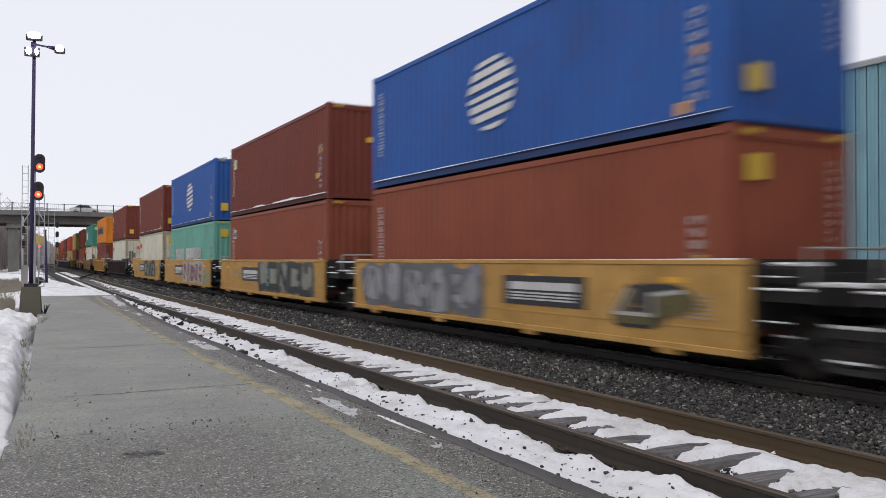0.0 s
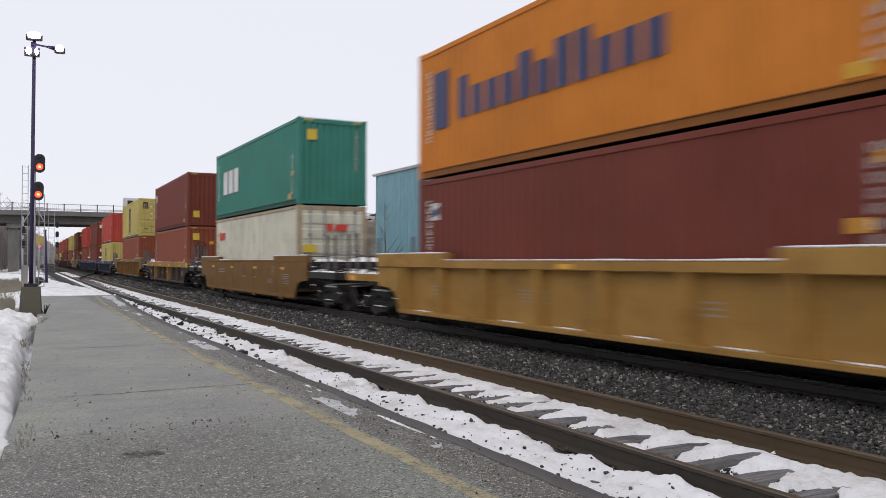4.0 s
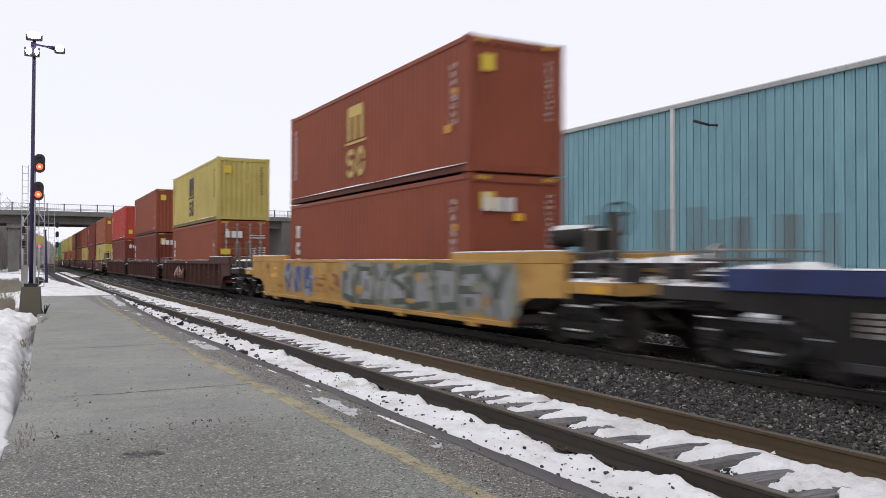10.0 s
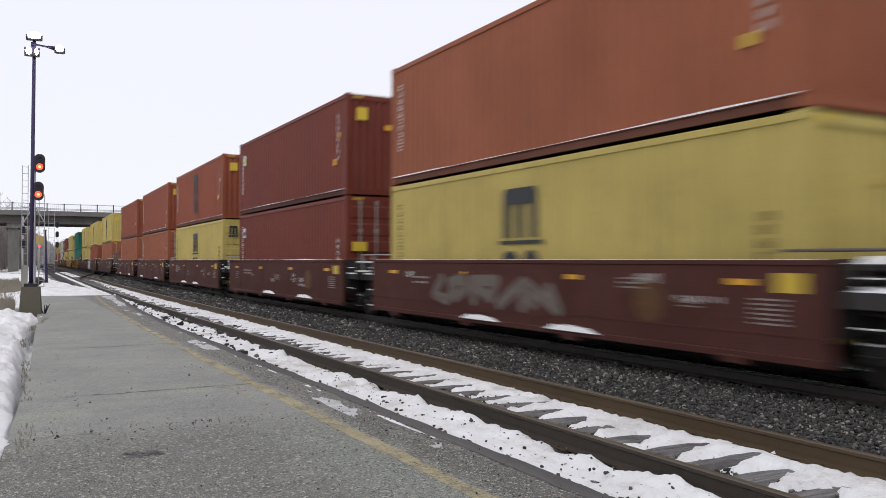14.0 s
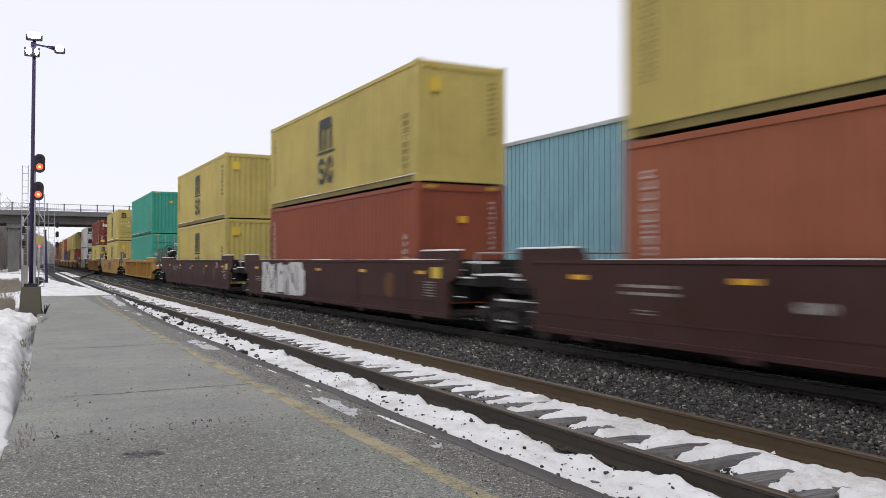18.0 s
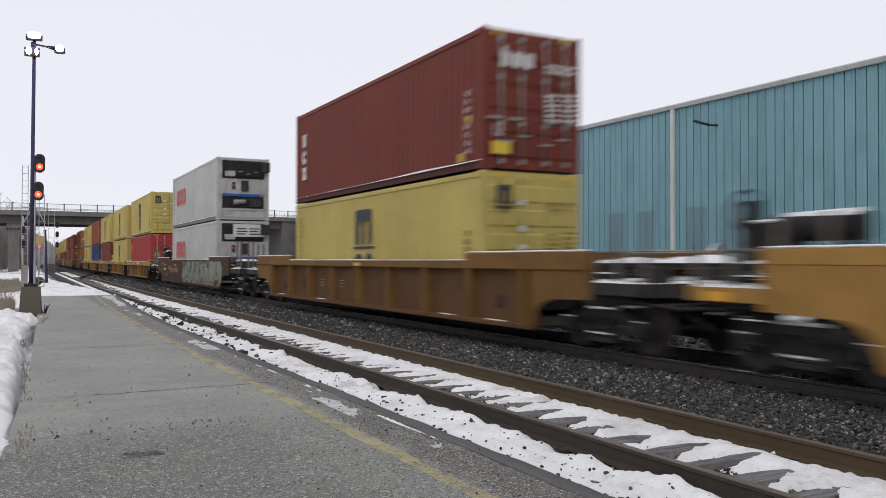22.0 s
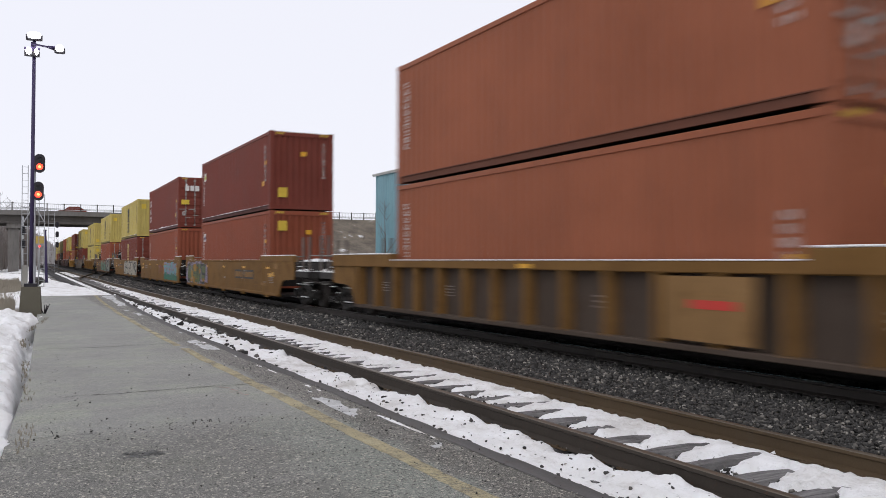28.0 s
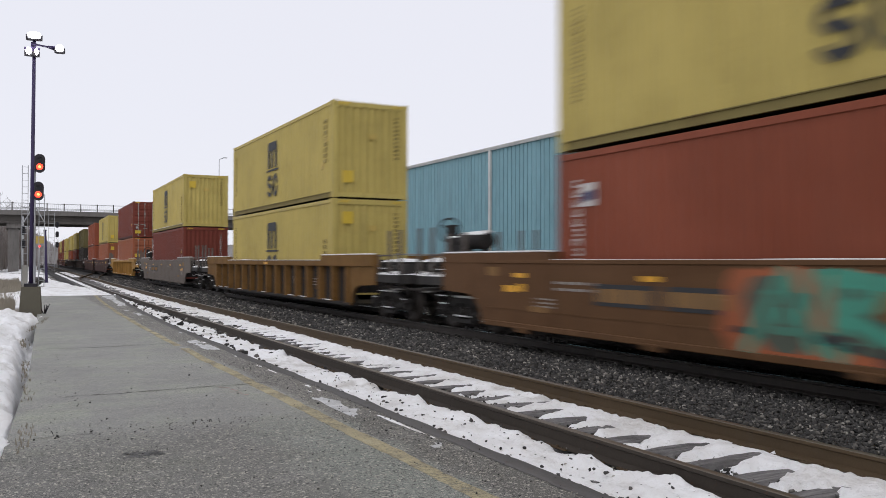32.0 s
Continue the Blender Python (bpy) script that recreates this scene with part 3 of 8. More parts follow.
def stones(name, label, boxes, seed, material):
    """Angular stones as one mesh; each box is x0, x1, y0, y1, count, size, top."""
    g = (1 + 5 ** 0.5) / 2
    base = np.array([(-1, g, 0), (1, g, 0), (-1, -g, 0), (1, -g, 0), (0, -1, g), (0, 1, g), (0, -1, -g), (0, 1, -g), (g, 0, -1), (g, 0, 1), (-g, 0, -1), (-g, 0, 1)]) / 1.9
    fc = np.array([(0, 11, 5), (0, 5, 1), (0, 1, 7), (0, 7, 10), (0, 10, 11), (1, 5, 9), (5, 11, 4), (11, 10, 2), (10, 7, 6), (7, 1, 8), (3, 9, 4), (3, 4, 2), (3, 2, 6),
                   (3, 6, 8), (3, 8, 9), (4, 9, 5), (2, 4, 11), (6, 2, 10), (8, 6, 7), (9, 8, 1)])
    rng = np.random.default_rng(seed)
    vs, fs, k = [], [], 0
    for x0, x1, y0, y1, count, size, top in boxes:
        n = int(count)
        xy = np.column_stack([rng.uniform(x0, x1, n), rng.uniform(y0, y1, n)])
        xy[:, 0] += np.array([bend(v) for v in xy[:, 1]])
        s = size * rng.uniform(0.55, 1.35, n)
        sh = base[None] * (1 + rng.uniform(-0.45, 0.45, (n, 12, 1))) * s[:, None, None] * rng.uniform(0.42, 1.35, (n, 1, 3))
        a = rng.uniform(0, 6.28, n)
        c, sn = np.cos(a), np.sin(a)
        x = sh[:, :, 0] * c[:, None] - sh[:, :, 1] * sn[:, None] + xy[:, :1]
        y = sh[:, :, 0] * sn[:, None] + sh[:, :, 1] * c[:, None] + xy[:, 1:]
        z = sh[:, :, 2] * 0.8 + (top + rng.uniform(-0.03, 0.03, n))[:, None]
        vs.append(np.stack([x, y, z], 2).reshape(-1, 3))
        fs.append((fc[None] + (np.arange(n) * 12)[:, None, None] + k).reshape(-1, 3))
        k += n * 12
    v, f = np.concatenate(vs), np.concatenate(fs)
    me = bpy.data.meshes.new(name)
    me.vertices.add(len(v))
    me.vertices.foreach_set("co", v.ravel())
    me.loops.add(f.size)
    me.loops.foreach_set("vertex_index", f.ravel())
    me.polygons.add(len(f))
    me.polygons.foreach_set("loop_start", np.arange(0, f.size, 3))
    me.update(calc_edges=True)
    me.materials.append(material)
    return tagged(part(name, me), label, "gravel", kind="stuff")


def snow_patch(name, label, ys, left, right, cuts, height, material=None):
    verts, faces = [], []
    for y in ys:
        for i in range(cuts + 1):
            q = i / cuts
            x = left(y) + (right(y) - left(y)) * q
            verts.append((x, y, height(x, y, q)))
    k = cuts + 1
    for j in range(len(ys) - 1):
        faces += [(j * k + i, j * k + i + 1, (j + 1) * k + i + 1, (j + 1) * k + i) for i in range(cuts)]
    me = bpy.data.meshes.new(name)
    me.from_pydata(verts, [], faces)
    me.polygons.foreach_set("use_smooth", [True] * len(faces))
    me.materials.append(material or M["snow"])
    return tagged(part(name, me), label, "snow", kind="stuff")


def fine_steps(a, b):
    ys, y = [-14.0, -10.0, -6.0, -3.0, 0.0, 1.0], a
    while y < b:
        ys.append(y)
        y += 0.05 + 0.006 * max(0, y - 3)
    return ys + [b]


def hump(q, w=0.12):
    return min(1.0, q / w, (1 - q) / w)


def snow():
    gauge_l, gauge_r = NEAR_TRACK - GAUGE + 0.045, NEAR_TRACK + GAUGE - 0.045

    def between(x, y, q):
        tie = math.cos((y - 2.0) * 2 * math.pi / 0.52)
        bare = 0.55 + 0.012 * max(0.0, y - 42) + 0.14 * fbm(0.0, y, 0.6, 2) + (0.21 + 0.14 * fbm(3, y, 1.6, 2)) * tie + 0.12 * fbm(x, y, 2.6, 5) + 0.13 * fbm(x, y, 8.0, 6)
        rise = (q - bare) / 0.09
        low = -0.232 + 0.070 * fbm(x, y, 2.6, 14)
        full = -0.150 + 0.026 * fbm(x, y, 2.6, 8) + 0.034 * fbm(x, y, 8, 3) + 0.008 * tie - 0.03 * max(0.0, (q - 0.9) * 10)
        k = max(0.0, min(1.0, rise))
        return low + (full - low) * k * k * (3 - 2 * k)
    snow_patch("snow", "old crusted snow between the rails, ties showing through", fine_steps(2.0, 130), lambda y: gauge_l + bend(y), lambda y: gauge_r + bend(y), 26, between)

    def kerb(x, y, q):
        gap = fbm(x, y, 1.7, 11)
        return -0.222 + (0.094 - 0.010 * max(0.0, (q - 0.62) / 0.38) + 0.05 * gap) * max(0.0, min(1.0, hump(q, 0.12) * 1.3 + 0.7 * gap)) + 0.030 * fbm(x, y, 4.5, 4) + 0.022 * fbm(x, y, 12, 6)
    snow_patch("snow", "dirty strip of snow between platform edge and rail", fine_steps(2.0, 120), lambda y: platform_right(min(y, 37)) - 0.02 + (bend(y) - bend(37) if y > 37 else 0),
               lambda y: max(NEAR_TRACK - GAUGE - 0.05 + bend(y), platform_right(min(y, 37)) + 0.05), 26, kerb)

    def wedge(x, y, q):
        streak = 0.9 * fbm(x * 2.6, y * 0.55, 1.1, 21) + 0.5 * fbm(x * 3, y, 3.0, 8)
        heavy = 1.10 * math.exp(-((y - 14.4) / 0.9) ** 2) + 0.75 * math.exp(-((y - 8.0) / 1.0) ** 2) * (1 if x > 2.9 else 0.3) + 0.05 * max(0.0, y - 15)
        return top_of_platform(x, y) - 0.010 + 0.016 * max(0.0, min(1.0, hump(q, 0.3) + streak - 0.98 + heavy))
    snow_patch("snow", "thin melting snow along the platform edge", [y for y in fine_steps(3.5, 37) if y > 3], lambda y: line_x(y) + 0.20 - 0.12 * fbm(0, y, 0.4, 2), lambda y: platform_right(y) - 0.12, 20, wedge, M["slush"])

    def thread(x, y, q):
        return top_of_platform(x, y) - 0.010 + 0.016 * max(0.0, min(1.0, hump(q, 0.35) * 1.5 + 1.1 * fbm(0, y, 0.7, 51) - 1.2 + 0.9 * fbm(x, y, 6, 3)))
    snow_patch("snow", "thin thread of snow in the joint along the platform edge", [3.6 + 0.1 * i for i in range(130)], lambda y: platform_right(y) - 0.25 - 0.05 * fbm(7, y, 0.7, 3), lambda y: platform_right(y) - 0.175, 8, thread)

    def bank(x, y, q):
        e = bank_edge(y)
        d = e - x + 0.09 * fbm(x, y, 1.6, 31)
        return -0.30 + min(0.52, 0.30 + 0.05 * math.exp(-((y - 20.5) / 2.5) ** 2) + 0.16 * max(0, min(1, d / 0.45)) + 0.08 * fbm(x, y, 1.1, 7)) * max(0.0, min(1.0, (d + 0.12) / 0.16)) + 0.11 * fbm(x, y, 2.6, 9) * max(0.0, min(1.0, (d + 0.1) / 0.2)) + 0.06 * fbm(x, y, 8, 5) * max(0.0, min(1.0, (d + 0.1) / 0.2))
    snow_patch("snow_bank", "ploughed snow bank along the platform's grassy side", fine_steps(2.0, 24.0), lambda y: -2.4, lambda y: bank_edge(y) + 0.30, 72, bank)

    def mound(x, y, q):
        r = math.hypot((x - 1.9) / 3.6, (y - 43) / 6.2)
        return -0.45 + 0.50 * max(0.0, 1 - r ** 2) + 0.16 * fbm(x, y, 0.55, 17) + 0.05 * fbm(x, y, 1.9, 5)
    snow_patch("snow_bank", "heap of cleared snow beyond the platform's end", [36 + 0.35 * i for i in range(40)], lambda y: -2.4, lambda y: 4.3, 30, mound)

    def beyond(x, y, q):
        return -0.27 + 0.20 * max(0.0, min(1.0, hump(q, 0.1) * 1.2 + 0.9 * fbm(x, y, 0.45, 61) - 0.1)) + 0.03 * fbm(x, y, 2.0, 4)
    snow_patch("snow", "uneven snow beside the track past the platform", [37.4 + 0.6 * i for i in range(150)], lambda y: 1.6 + bend(y), lambda y: NEAR_TRACK - GAUGE - 0.25 + bend(y) - min(1.5, max(0.0, (y - 50) * 0.06)), 18, beyond)

    def fieldsnow(x, y, q):
        return -0.46 + 0.24 * max(0.0, min(1.0, 0.22 + 1.7 * fbm(x, y, 0.2, 41))) + 0.04 * fbm(x, y, 0.8, 12)
    snow_patch("snow_field", "thin snow lying over the verge", [22 + 0.8 * i for i in range(150)], lambda y: -45 - 0.2 * y, lambda y: -0.2 if y < 40 else 2.2 + bend(y), 90, fieldsnow)


def grass():
    rng = random.Random(8)
    b = Build()

    def blade(x, y, h, z0):
        a = rng.uniform(0, 6.28)
        lean = rng.uniform(0.1, 0.45) * h
        w = 0.004 + 0.0009 * math.hypot(x, y) * 0.2
        tip = (x + math.cos(a) * lean, y + math.sin(a) * lean, z0 + h)
        midp = (x + math.cos(a) * lean * 0.35, y + math.sin(a) * lean * 0.35, z0 + h * 0.6)
        b.add([(x - w, y, z0), (x + w, y, z0), (midp[0] + w * 0.7, midp[1], midp[2]), (midp[0] - w * 0.7, midp[1], midp[2]), tip], [(0, 1, 2, 3), (3, 2, 4)])
    for i in range(420):
        y = rng.uniform(5.5, 24)
        if fbm(0, y, 0.5, 12) > -0.1:
            blade(bank_edge(y) + rng.gauss(0.10, 0.03), y, rng.uniform(0.02, 0.07), 0.02)
    for i in range(24000):
        y = rng.uniform(24, 78)
        x = rng.uniform(-5, 0.35) if y < 40 else rng.uniform(-5, 1.0)
        if fbm(x, y, 0.22, 3) > -0.25:
            blade(x, y, rng.uniform(0.15, 0.5), -0.34)
    tagged(part("dry_grass", b.mesh("dry_grass", M["grass"])), "tufts of dry straw-coloured grass poking through snow", "grass", kind="stuff")


# ---- the lamp post and the signals ----
def lamp_post():
    x, y = 0.64, 25.4
    root = tagged(new("lamp_post"), "tall dark floodlight post on a concrete pedestal, lit", "lamp post")
    root.matrix_basis = pose(x, y, 0.0, 0, 0, -6)
    quick("pedestal", M["base_concrete"], lambda b: b.add(
        [(-0.27, -0.27, -0.2), (0.27, -0.27, -0.2), (0.27, 0.27, -0.2), (-0.27, 0.27, -0.2), (-0.27, -0.27, 0.04), (0.27, -0.27, 0.04), (0.27, 0.27, 0.04), (-0.27, 0.27, 0.04),
         (-0.225, -0.225, 0.77), (0.225, -0.225, 0.77), (0.225, 0.225, 0.77), (-0.225, 0.225, 0.77)],
        [(0, 1, 5, 4), (1, 2, 6, 5), (2, 3, 7, 6), (3, 0, 4, 7), (4, 5, 9, 8), (5, 6, 10, 9), (6, 7, 11, 10), (7, 4, 8, 11), (8, 9, 10, 11)]), root, "weathered concrete pedestal")
    quick("base_plate", M["signal"], lambda b: b.box(-0.16, 0.16, -0.16, 0.16, 0.76, 0.86), root)
    quick("shaft", M["pole"], lambda b: b.tube((0, 0, 0.85), (0.03, 0, 7.6), 0.056, 0.045, 12), root)
    quick("cross_bar", M["pole"], lambda b: b.box(-0.22, 0.17, -0.03, 0.05, 7.29, 7.34).box(-0.05, 0.08, -0.06, 0.06, 7.2, 7.48), root)
    quick("outreach_arm", M["pole"], lambda b: b.tube((0.03, 0, 7.44), (0.56, 0.0, 7.37), 0.026, 0.024, 8).tube((0.36, 0, 7.40), (0.56, 0, 7.37), 0.035, 0.07, 8), root)
    for name, px, pz, w in (("floodlight", 0.03, 7.66, 0.34), ("floodlight", -0.10, 7.22, 0.15), ("floodlight", 0.09, 7.21, 0.09), ("floodlight", 0.67, 7.36, 0.20)):
        f = new(name)
        f.parent = root
        f.location = (px, -0.05, pz)
        tagged(f, "lit floodlight head")
        quick("housing", M["signal"], lambda b: b.box(-w / 2 - 0.035, -w / 2 + 0.005, -0.03, 0.06, -0.12, 0.02).box(w / 2 - 0.005, w / 2 + 0.035, -0.03, 0.06, -0.12, 0.02).box(-w / 2, w / 2, -0.03, 0.06, -0.13, -0.085), f, "dark yoke under the lamp")
        # the dome bulges above the yoke, its shape imitating the lamp's glare
        dome = Build()
        n, m = 14, 5
        rows = [[(w * 0.52 * math.cos(k * 2 * math.pi / n) * math.cos(j * 0.3), -0.08 * math.sin(j * 0.3) - 0.02, 0.015 + 0.105 * math.sin(k * 2 * math.pi / n) * math.cos(j * 0.3)) for k in range(n)] for j in range(m)]
        dome.add([q for r in rows for q in r], [(j * n + k, j * n + (k + 1) % n, (j + 1) * n + (k + 1) % n, (j + 1) * n + k) for j in range(m - 1) for k in range(n)] + [tuple((m - 1) * n + k for k in range(n)), tuple(range(n - 1, -1, -1))], True)
        part("lens", dome.mesh("lens", M["lamp_on"]), f, "glowing lens, swelled to show its glare")


def lattice(b, x, y, z0, z1, w, step):
    for sx in (-w / 2, w / 2):
        b.tube((x + sx, y, z0), (x + sx, y, z1), 0.022, None, 5)
    z = z0
    while z < z1:
        b.tube((x - w / 2, y, z), (x + w / 2, y, z), 0.014, None, 5)
        z += step


def signal_head(parent, x, y, z, r=0.28, lit=0, material=None, size=1.0):
    h = new("signal_head")
    h.parent = parent
    h.location = (x, y, z)
    h.scale = (size, size, size)
    tagged(h, "black signal head showing a red light" if lit else "dark signal head seen from behind")
    n = 12
    ring = [(r * math.cos(math.pi * i / n), 0.27 + r * math.sin(math.pi * i / n)) for i in range(n + 1)] + [(-r * math.cos(math.pi * i / n), -0.27 - r * math.sin(math.pi * i / n)) for i in range(n + 1)]
    quick("backing_plate", M["signal"], lambda b: b.prism(ring, 0, 0.03, "y"), h)
    quick("lamp_case", M["signal"], lambda b: b.soft_box(-0.13, 0.13, 0.03, 0.26, -0.42, 0.42, 0.03), h)
    for k, dz in enumerate((0.30, 0.0, -0.30) if not lit else (0.22, -0.20)):
        hood = Build()
        m = 10
        for i in range(m):
            a0, a1 = math.pi * (-0.1 + 1.2 * i / m), math.pi * (-0.1 + 1.2 * (i + 1) / m)
            hood.add([(0.115 * math.cos(a0), 0, dz + 0.115 * math.sin(a0)), (0.115 * math.cos(a1), 0, dz + 0.115 * math.sin(a1)),
                      (0.115 * math.cos(a1), -0.22, dz + 0.115 * math.sin(a1)), (0.115 * math.cos(a0), -0.22, dz + 0.115 * math.sin(a0))], [(0, 1, 2, 3)])
        part("hood", hood.mesh("hood", M["signal"]), h)
        on = lit and k == 1
        # the lit disc is oversized: its outer part stands in for the red halo
        quick("lens", material if on else M["glass"], lambda b: b.tube((0, -0.02, dz), (0, 0.0, dz), 0.19 if on else 0.10, None, 14), h, "glowing red lens, widened to show its halo" if on else "")
        if on:
            quick("lamp_core", M["red_core"], lambda b: b.tube((0, -0.03, dz), (0, -0.021, dz), 0.075, None, 12), h, "bright centre of the red light")


def signals():
    root = tagged(new("signal_mast"), "steel signal mast with ladder and two red lights", "signal")
    root.location = (1.55, 55.7, -0.4)
    quick("mast", M["galv"], lambda b: b.tube((0, 0, 0), (0, 0, 8.1), 0.09, 0.08, 10), root)

    def ladder(b):
        lattice(b, -0.50, 0.1, 0.3, 7.6, 0.32, 0.40)
        lattice(b, 0.42, 0.3, 0.3, 5.9, 0.30, 0.36)
    quick("ladder", M["galv"], ladder, root, "pale galvanised ladder")
    quick("platform_grate", M["galv"], lambda b: b.box(-0.65, 0.5, -0.1, 0.7, 5.05, 5.1).tube((-0.6, 0.0, 4.1), (-0.1, 0, 5.05), 0.03).tube((0.6, 0.0, 4.1), (0.1, 0, 5.05), 0.03), root)
    quick("relay_case", M["concrete"], lambda b: b.soft_box(-0.62, -0.34, -0.1, 0.3, 0.0, 1.6, 0.03), root, "grey relay cabinet at the mast's foot")
    signal_head(root, 0.26, -0.25, 7.72, 0.30, 1, M["red_on"])
    signal_head(root, 0.20, -0.25, 6.05, 0.30, 1, M["red_on"])
    far = tagged(new("signal_mast"), "distant signal mast with dark heads", "signal")
    far.location = (1.58, 92, -0.4)
    quick("mast", M["galv"], lambda b: b.tube((0, 0, 0), (0, 0, 6.2), 0.07), far)
    for z in (4.84, 3.5):
        signal_head(far, 0, -0.2, z, 0.26, size=0.85)
    far2 = tagged(new("signal_mast"), "distant lattice signal mast with three dark heads", "signal")
    far2.location = (5.7, 118, -0.4)
    quick("mast", M["galv"], lambda b: lattice(b, -0.4, 0, 0, 8.0, 0.7, 0.6), far2)
    for z in (6.45, 5.22, 3.9):
        signal_head(far2, 0.25, -0.2, z, 0.30, size=0.68)
    dwarf = tagged(new("signal_mast"), "slim far post with a small red light", "signal")
    dwarf.location = (3.3, 100, -0.4)
    quick("mast", M["galv"], lambda b: b.tube((0, 0, 0), (0, 0, 4.9), 0.06), dwarf)
    quick("lens", M["red_far"], lambda b: b.tube((0, -0.1, 3.4), (0, -0.05, 3.4), 0.13, None, 12), dwarf, "small glowing red lens, widened to show its halo")
    post = tagged(new("marker_post"), "slim dark steel marker post standing in snow", "post")
    post.location = (2.6, 64, -0.4)
    quick("shaft", M["pole"], lambda b: b.tube((0, 0, 0), (-0.14, 0, 3.95), 0.10, 0.085, 8), post)
    quick("cap", M["pole"], lambda b: b.tube((-0.14, 0, 3.95), (-0.14, 0, 4.0), 0.11, 0.11, 8), post)
    sign = tagged(new("yellow_sign"), "small faded yellow board on a thin post", "sign")
    sign.location = (2.30, 75, -0.4)
    quick("board", M["mark_gold"], lambda b: b.box(-0.10, 0.72, 0, 0.02, 3.25, 3.85), sign)
    quick("shaft", M["galv"], lambda b: b.tube((-0.1, 0.05, 0), (-0.1, 0.05, 3.9), 0.05), sign)


# ---- the overpass, the embankment and the woods ----
def overpass():
    y0, y1 = 146.0, 158.0
    root = tagged(new("overpass"), "concrete road overpass with steel railings across the tracks", "bridge", kind="structure")
    xa, xb = -460.0, 48.0
    quick("deck", M["bridge_concrete"], lambda b: b.box(xa, xb, y0 - 0.6, y1 + 0.6, 8.75, 9.15), root, "grey concrete deck")
    quick("fascia", M["bridge_concrete"], lambda b: b.box(xa, xb, y0 - 0.85, y0 - 0.6, 8.55, 9.3), root)
    for gy in (y0 + 0.1, y0 + 3.8, y0 + 7.6, y1 - 0.5):
        quick("girder", M["girder"], lambda b: b.prism([(gy - 0.35, 7.25), (gy + 0.35, 7.25), (gy + 0.35, 7.5), (gy + 0.15, 7.7), (gy + 0.15, 8.5), (gy + 0.4, 8.75), (gy - 0.4, 8.75), (gy - 0.15, 8.5), (gy - 0.15, 7.7), (gy - 0.35, 7.5)], xa, xb, "x"), root)
    for px in (-31.0, 1.2):
        for k in range(3):
            quick("pier", M["bridge_concrete"], lambda b: b.soft_box(px - 0.75, px + 0.75, y0 + 0.5 + 4.4 * k, y0 + 1.9 + 4.4 * k, -0.5, 6.55, 0.08), root)
        quick("pier_cap", M["bridge_concrete"], lambda b: b.soft_box(px - 1.0, px + 1.0, y0, y1, 6.5, 7.25, 0.05), root)
    quick("abutment", M["bridge_concrete"], lambda b: b.box(44, 49, y0 - 0.5, y1, -0.5, 8.75), root)
    for ry in (y0 - 0.72, y1 + 0.4):
        for z in (9.45, 10.35):
            quick("rail_bar", M["galv"], lambda b: b.box(xa, 92.0, ry - 0.035, ry + 0.035, z, z + 0.09), root)
        bal = Build()
        x = -75.0
        while x < 92:
            bal.box(x - 0.012, x + 0.012, ry - 0.012, ry + 0.012, 9.5, 10.35)
            x += 0.30
        tagged(part("balusters", bal.mesh("balusters", M["galv"]), root), kind="stuff")
    pm = Build().box(-0.07, 0.07, -0.08, 0.08, 9.1, 10.5).mesh("rail_post", M["iron"])
    x = -75.0
    while x < 92:
        part("rail_post", pm, root, at=(x, y0 - 0.72, 0))
        x += 2.45
    # approach embankment
    b = Build()
    xs = [46 + 7 * i for i in range(64)]
    rows = [(-46, -0.5), (-30, 0.5), (-18, 2.3), (-8, 6.0), (-1.5, 9.15), (13.2, 9.15), (30, 0), (45, -0.6)]
    verts = [(x, y0 + dy + 1.2 * fbm(x, dy, 0.06, 3), max(-0.6, z + (0.7 * fbm(x, dy, 0.11, 5) if 0.4 < z < 9 else 0))) for x in xs for dy, z in rows]
    k = len(rows)
    b.add(verts, [(i * k + j, (i + 1) * k + j, (i + 1) * k + j + 1, i * k + j + 1) for i in range(len(xs) - 1) for j in range(k - 1)], True)
    tagged(part("embankment", b.mesh("embankment", M["embank"])), "earth embankment of the bridge approach with snow scraps", "embankment", kind="structure")
    lamp = tagged(new("street_lamp"), "thin distant street lamp on the overpass", "street lamp")
    lamp.location = (33.8, 150, 9.1)
    quick("shaft", M["galv"], lambda b: b.tube((0, 0, 0), (0, 0, 10.5), 0.09, 0.06), lamp)
    quick("arm", M["galv"], lambda b: b.tube((0, 0, 10.5), (0.9, 0, 10.8), 0.05), lamp)
    quick("lamp_head", M["galv"], lambda b: b.soft_box(0.7, 1.4, -0.12, 0.12, 10.75, 10.9, 0.02), lamp)


def twigs(b, rng, x, y, z, h, spread=0.45, n=7):
    """A bare tree: a tapered stem with limbs and twigs."""
    b.tube((x, y, z), (x + rng.uniform(-0.2, 0.2), y, z + h), 0.012 * h + 0.02, 0.006, 5)
    for i in range(n):
        t = rng.uniform(0.2, 0.95)
        a, ln = rng.uniform(0, 6.28), h * spread * (1.1 - t) * rng.uniform(0.5, 1.1)
        p0 = Vector((x, y, z + h * t))
        p1 = p0 + Vector((math.cos(a) * ln, math.sin(a) * ln * 0.6, ln * rng.uniform(0.7, 1.5)))
        b.tube(p0, p1, 0.006 * h * (1.1 - t) + 0.012, 0.006, 4)
        for j in range(2):
            q0 = p0.lerp(p1, rng.uniform(0.3, 0.9))
            a2 = a + rng.uniform(-1, 1)
            q1 = q0 + Vector((math.cos(a2) * ln * 0.45, math.sin(a2) * ln * 0.3, ln * 0.5))
            b.tube(q0, q1, 0.012, 0.004, 3)


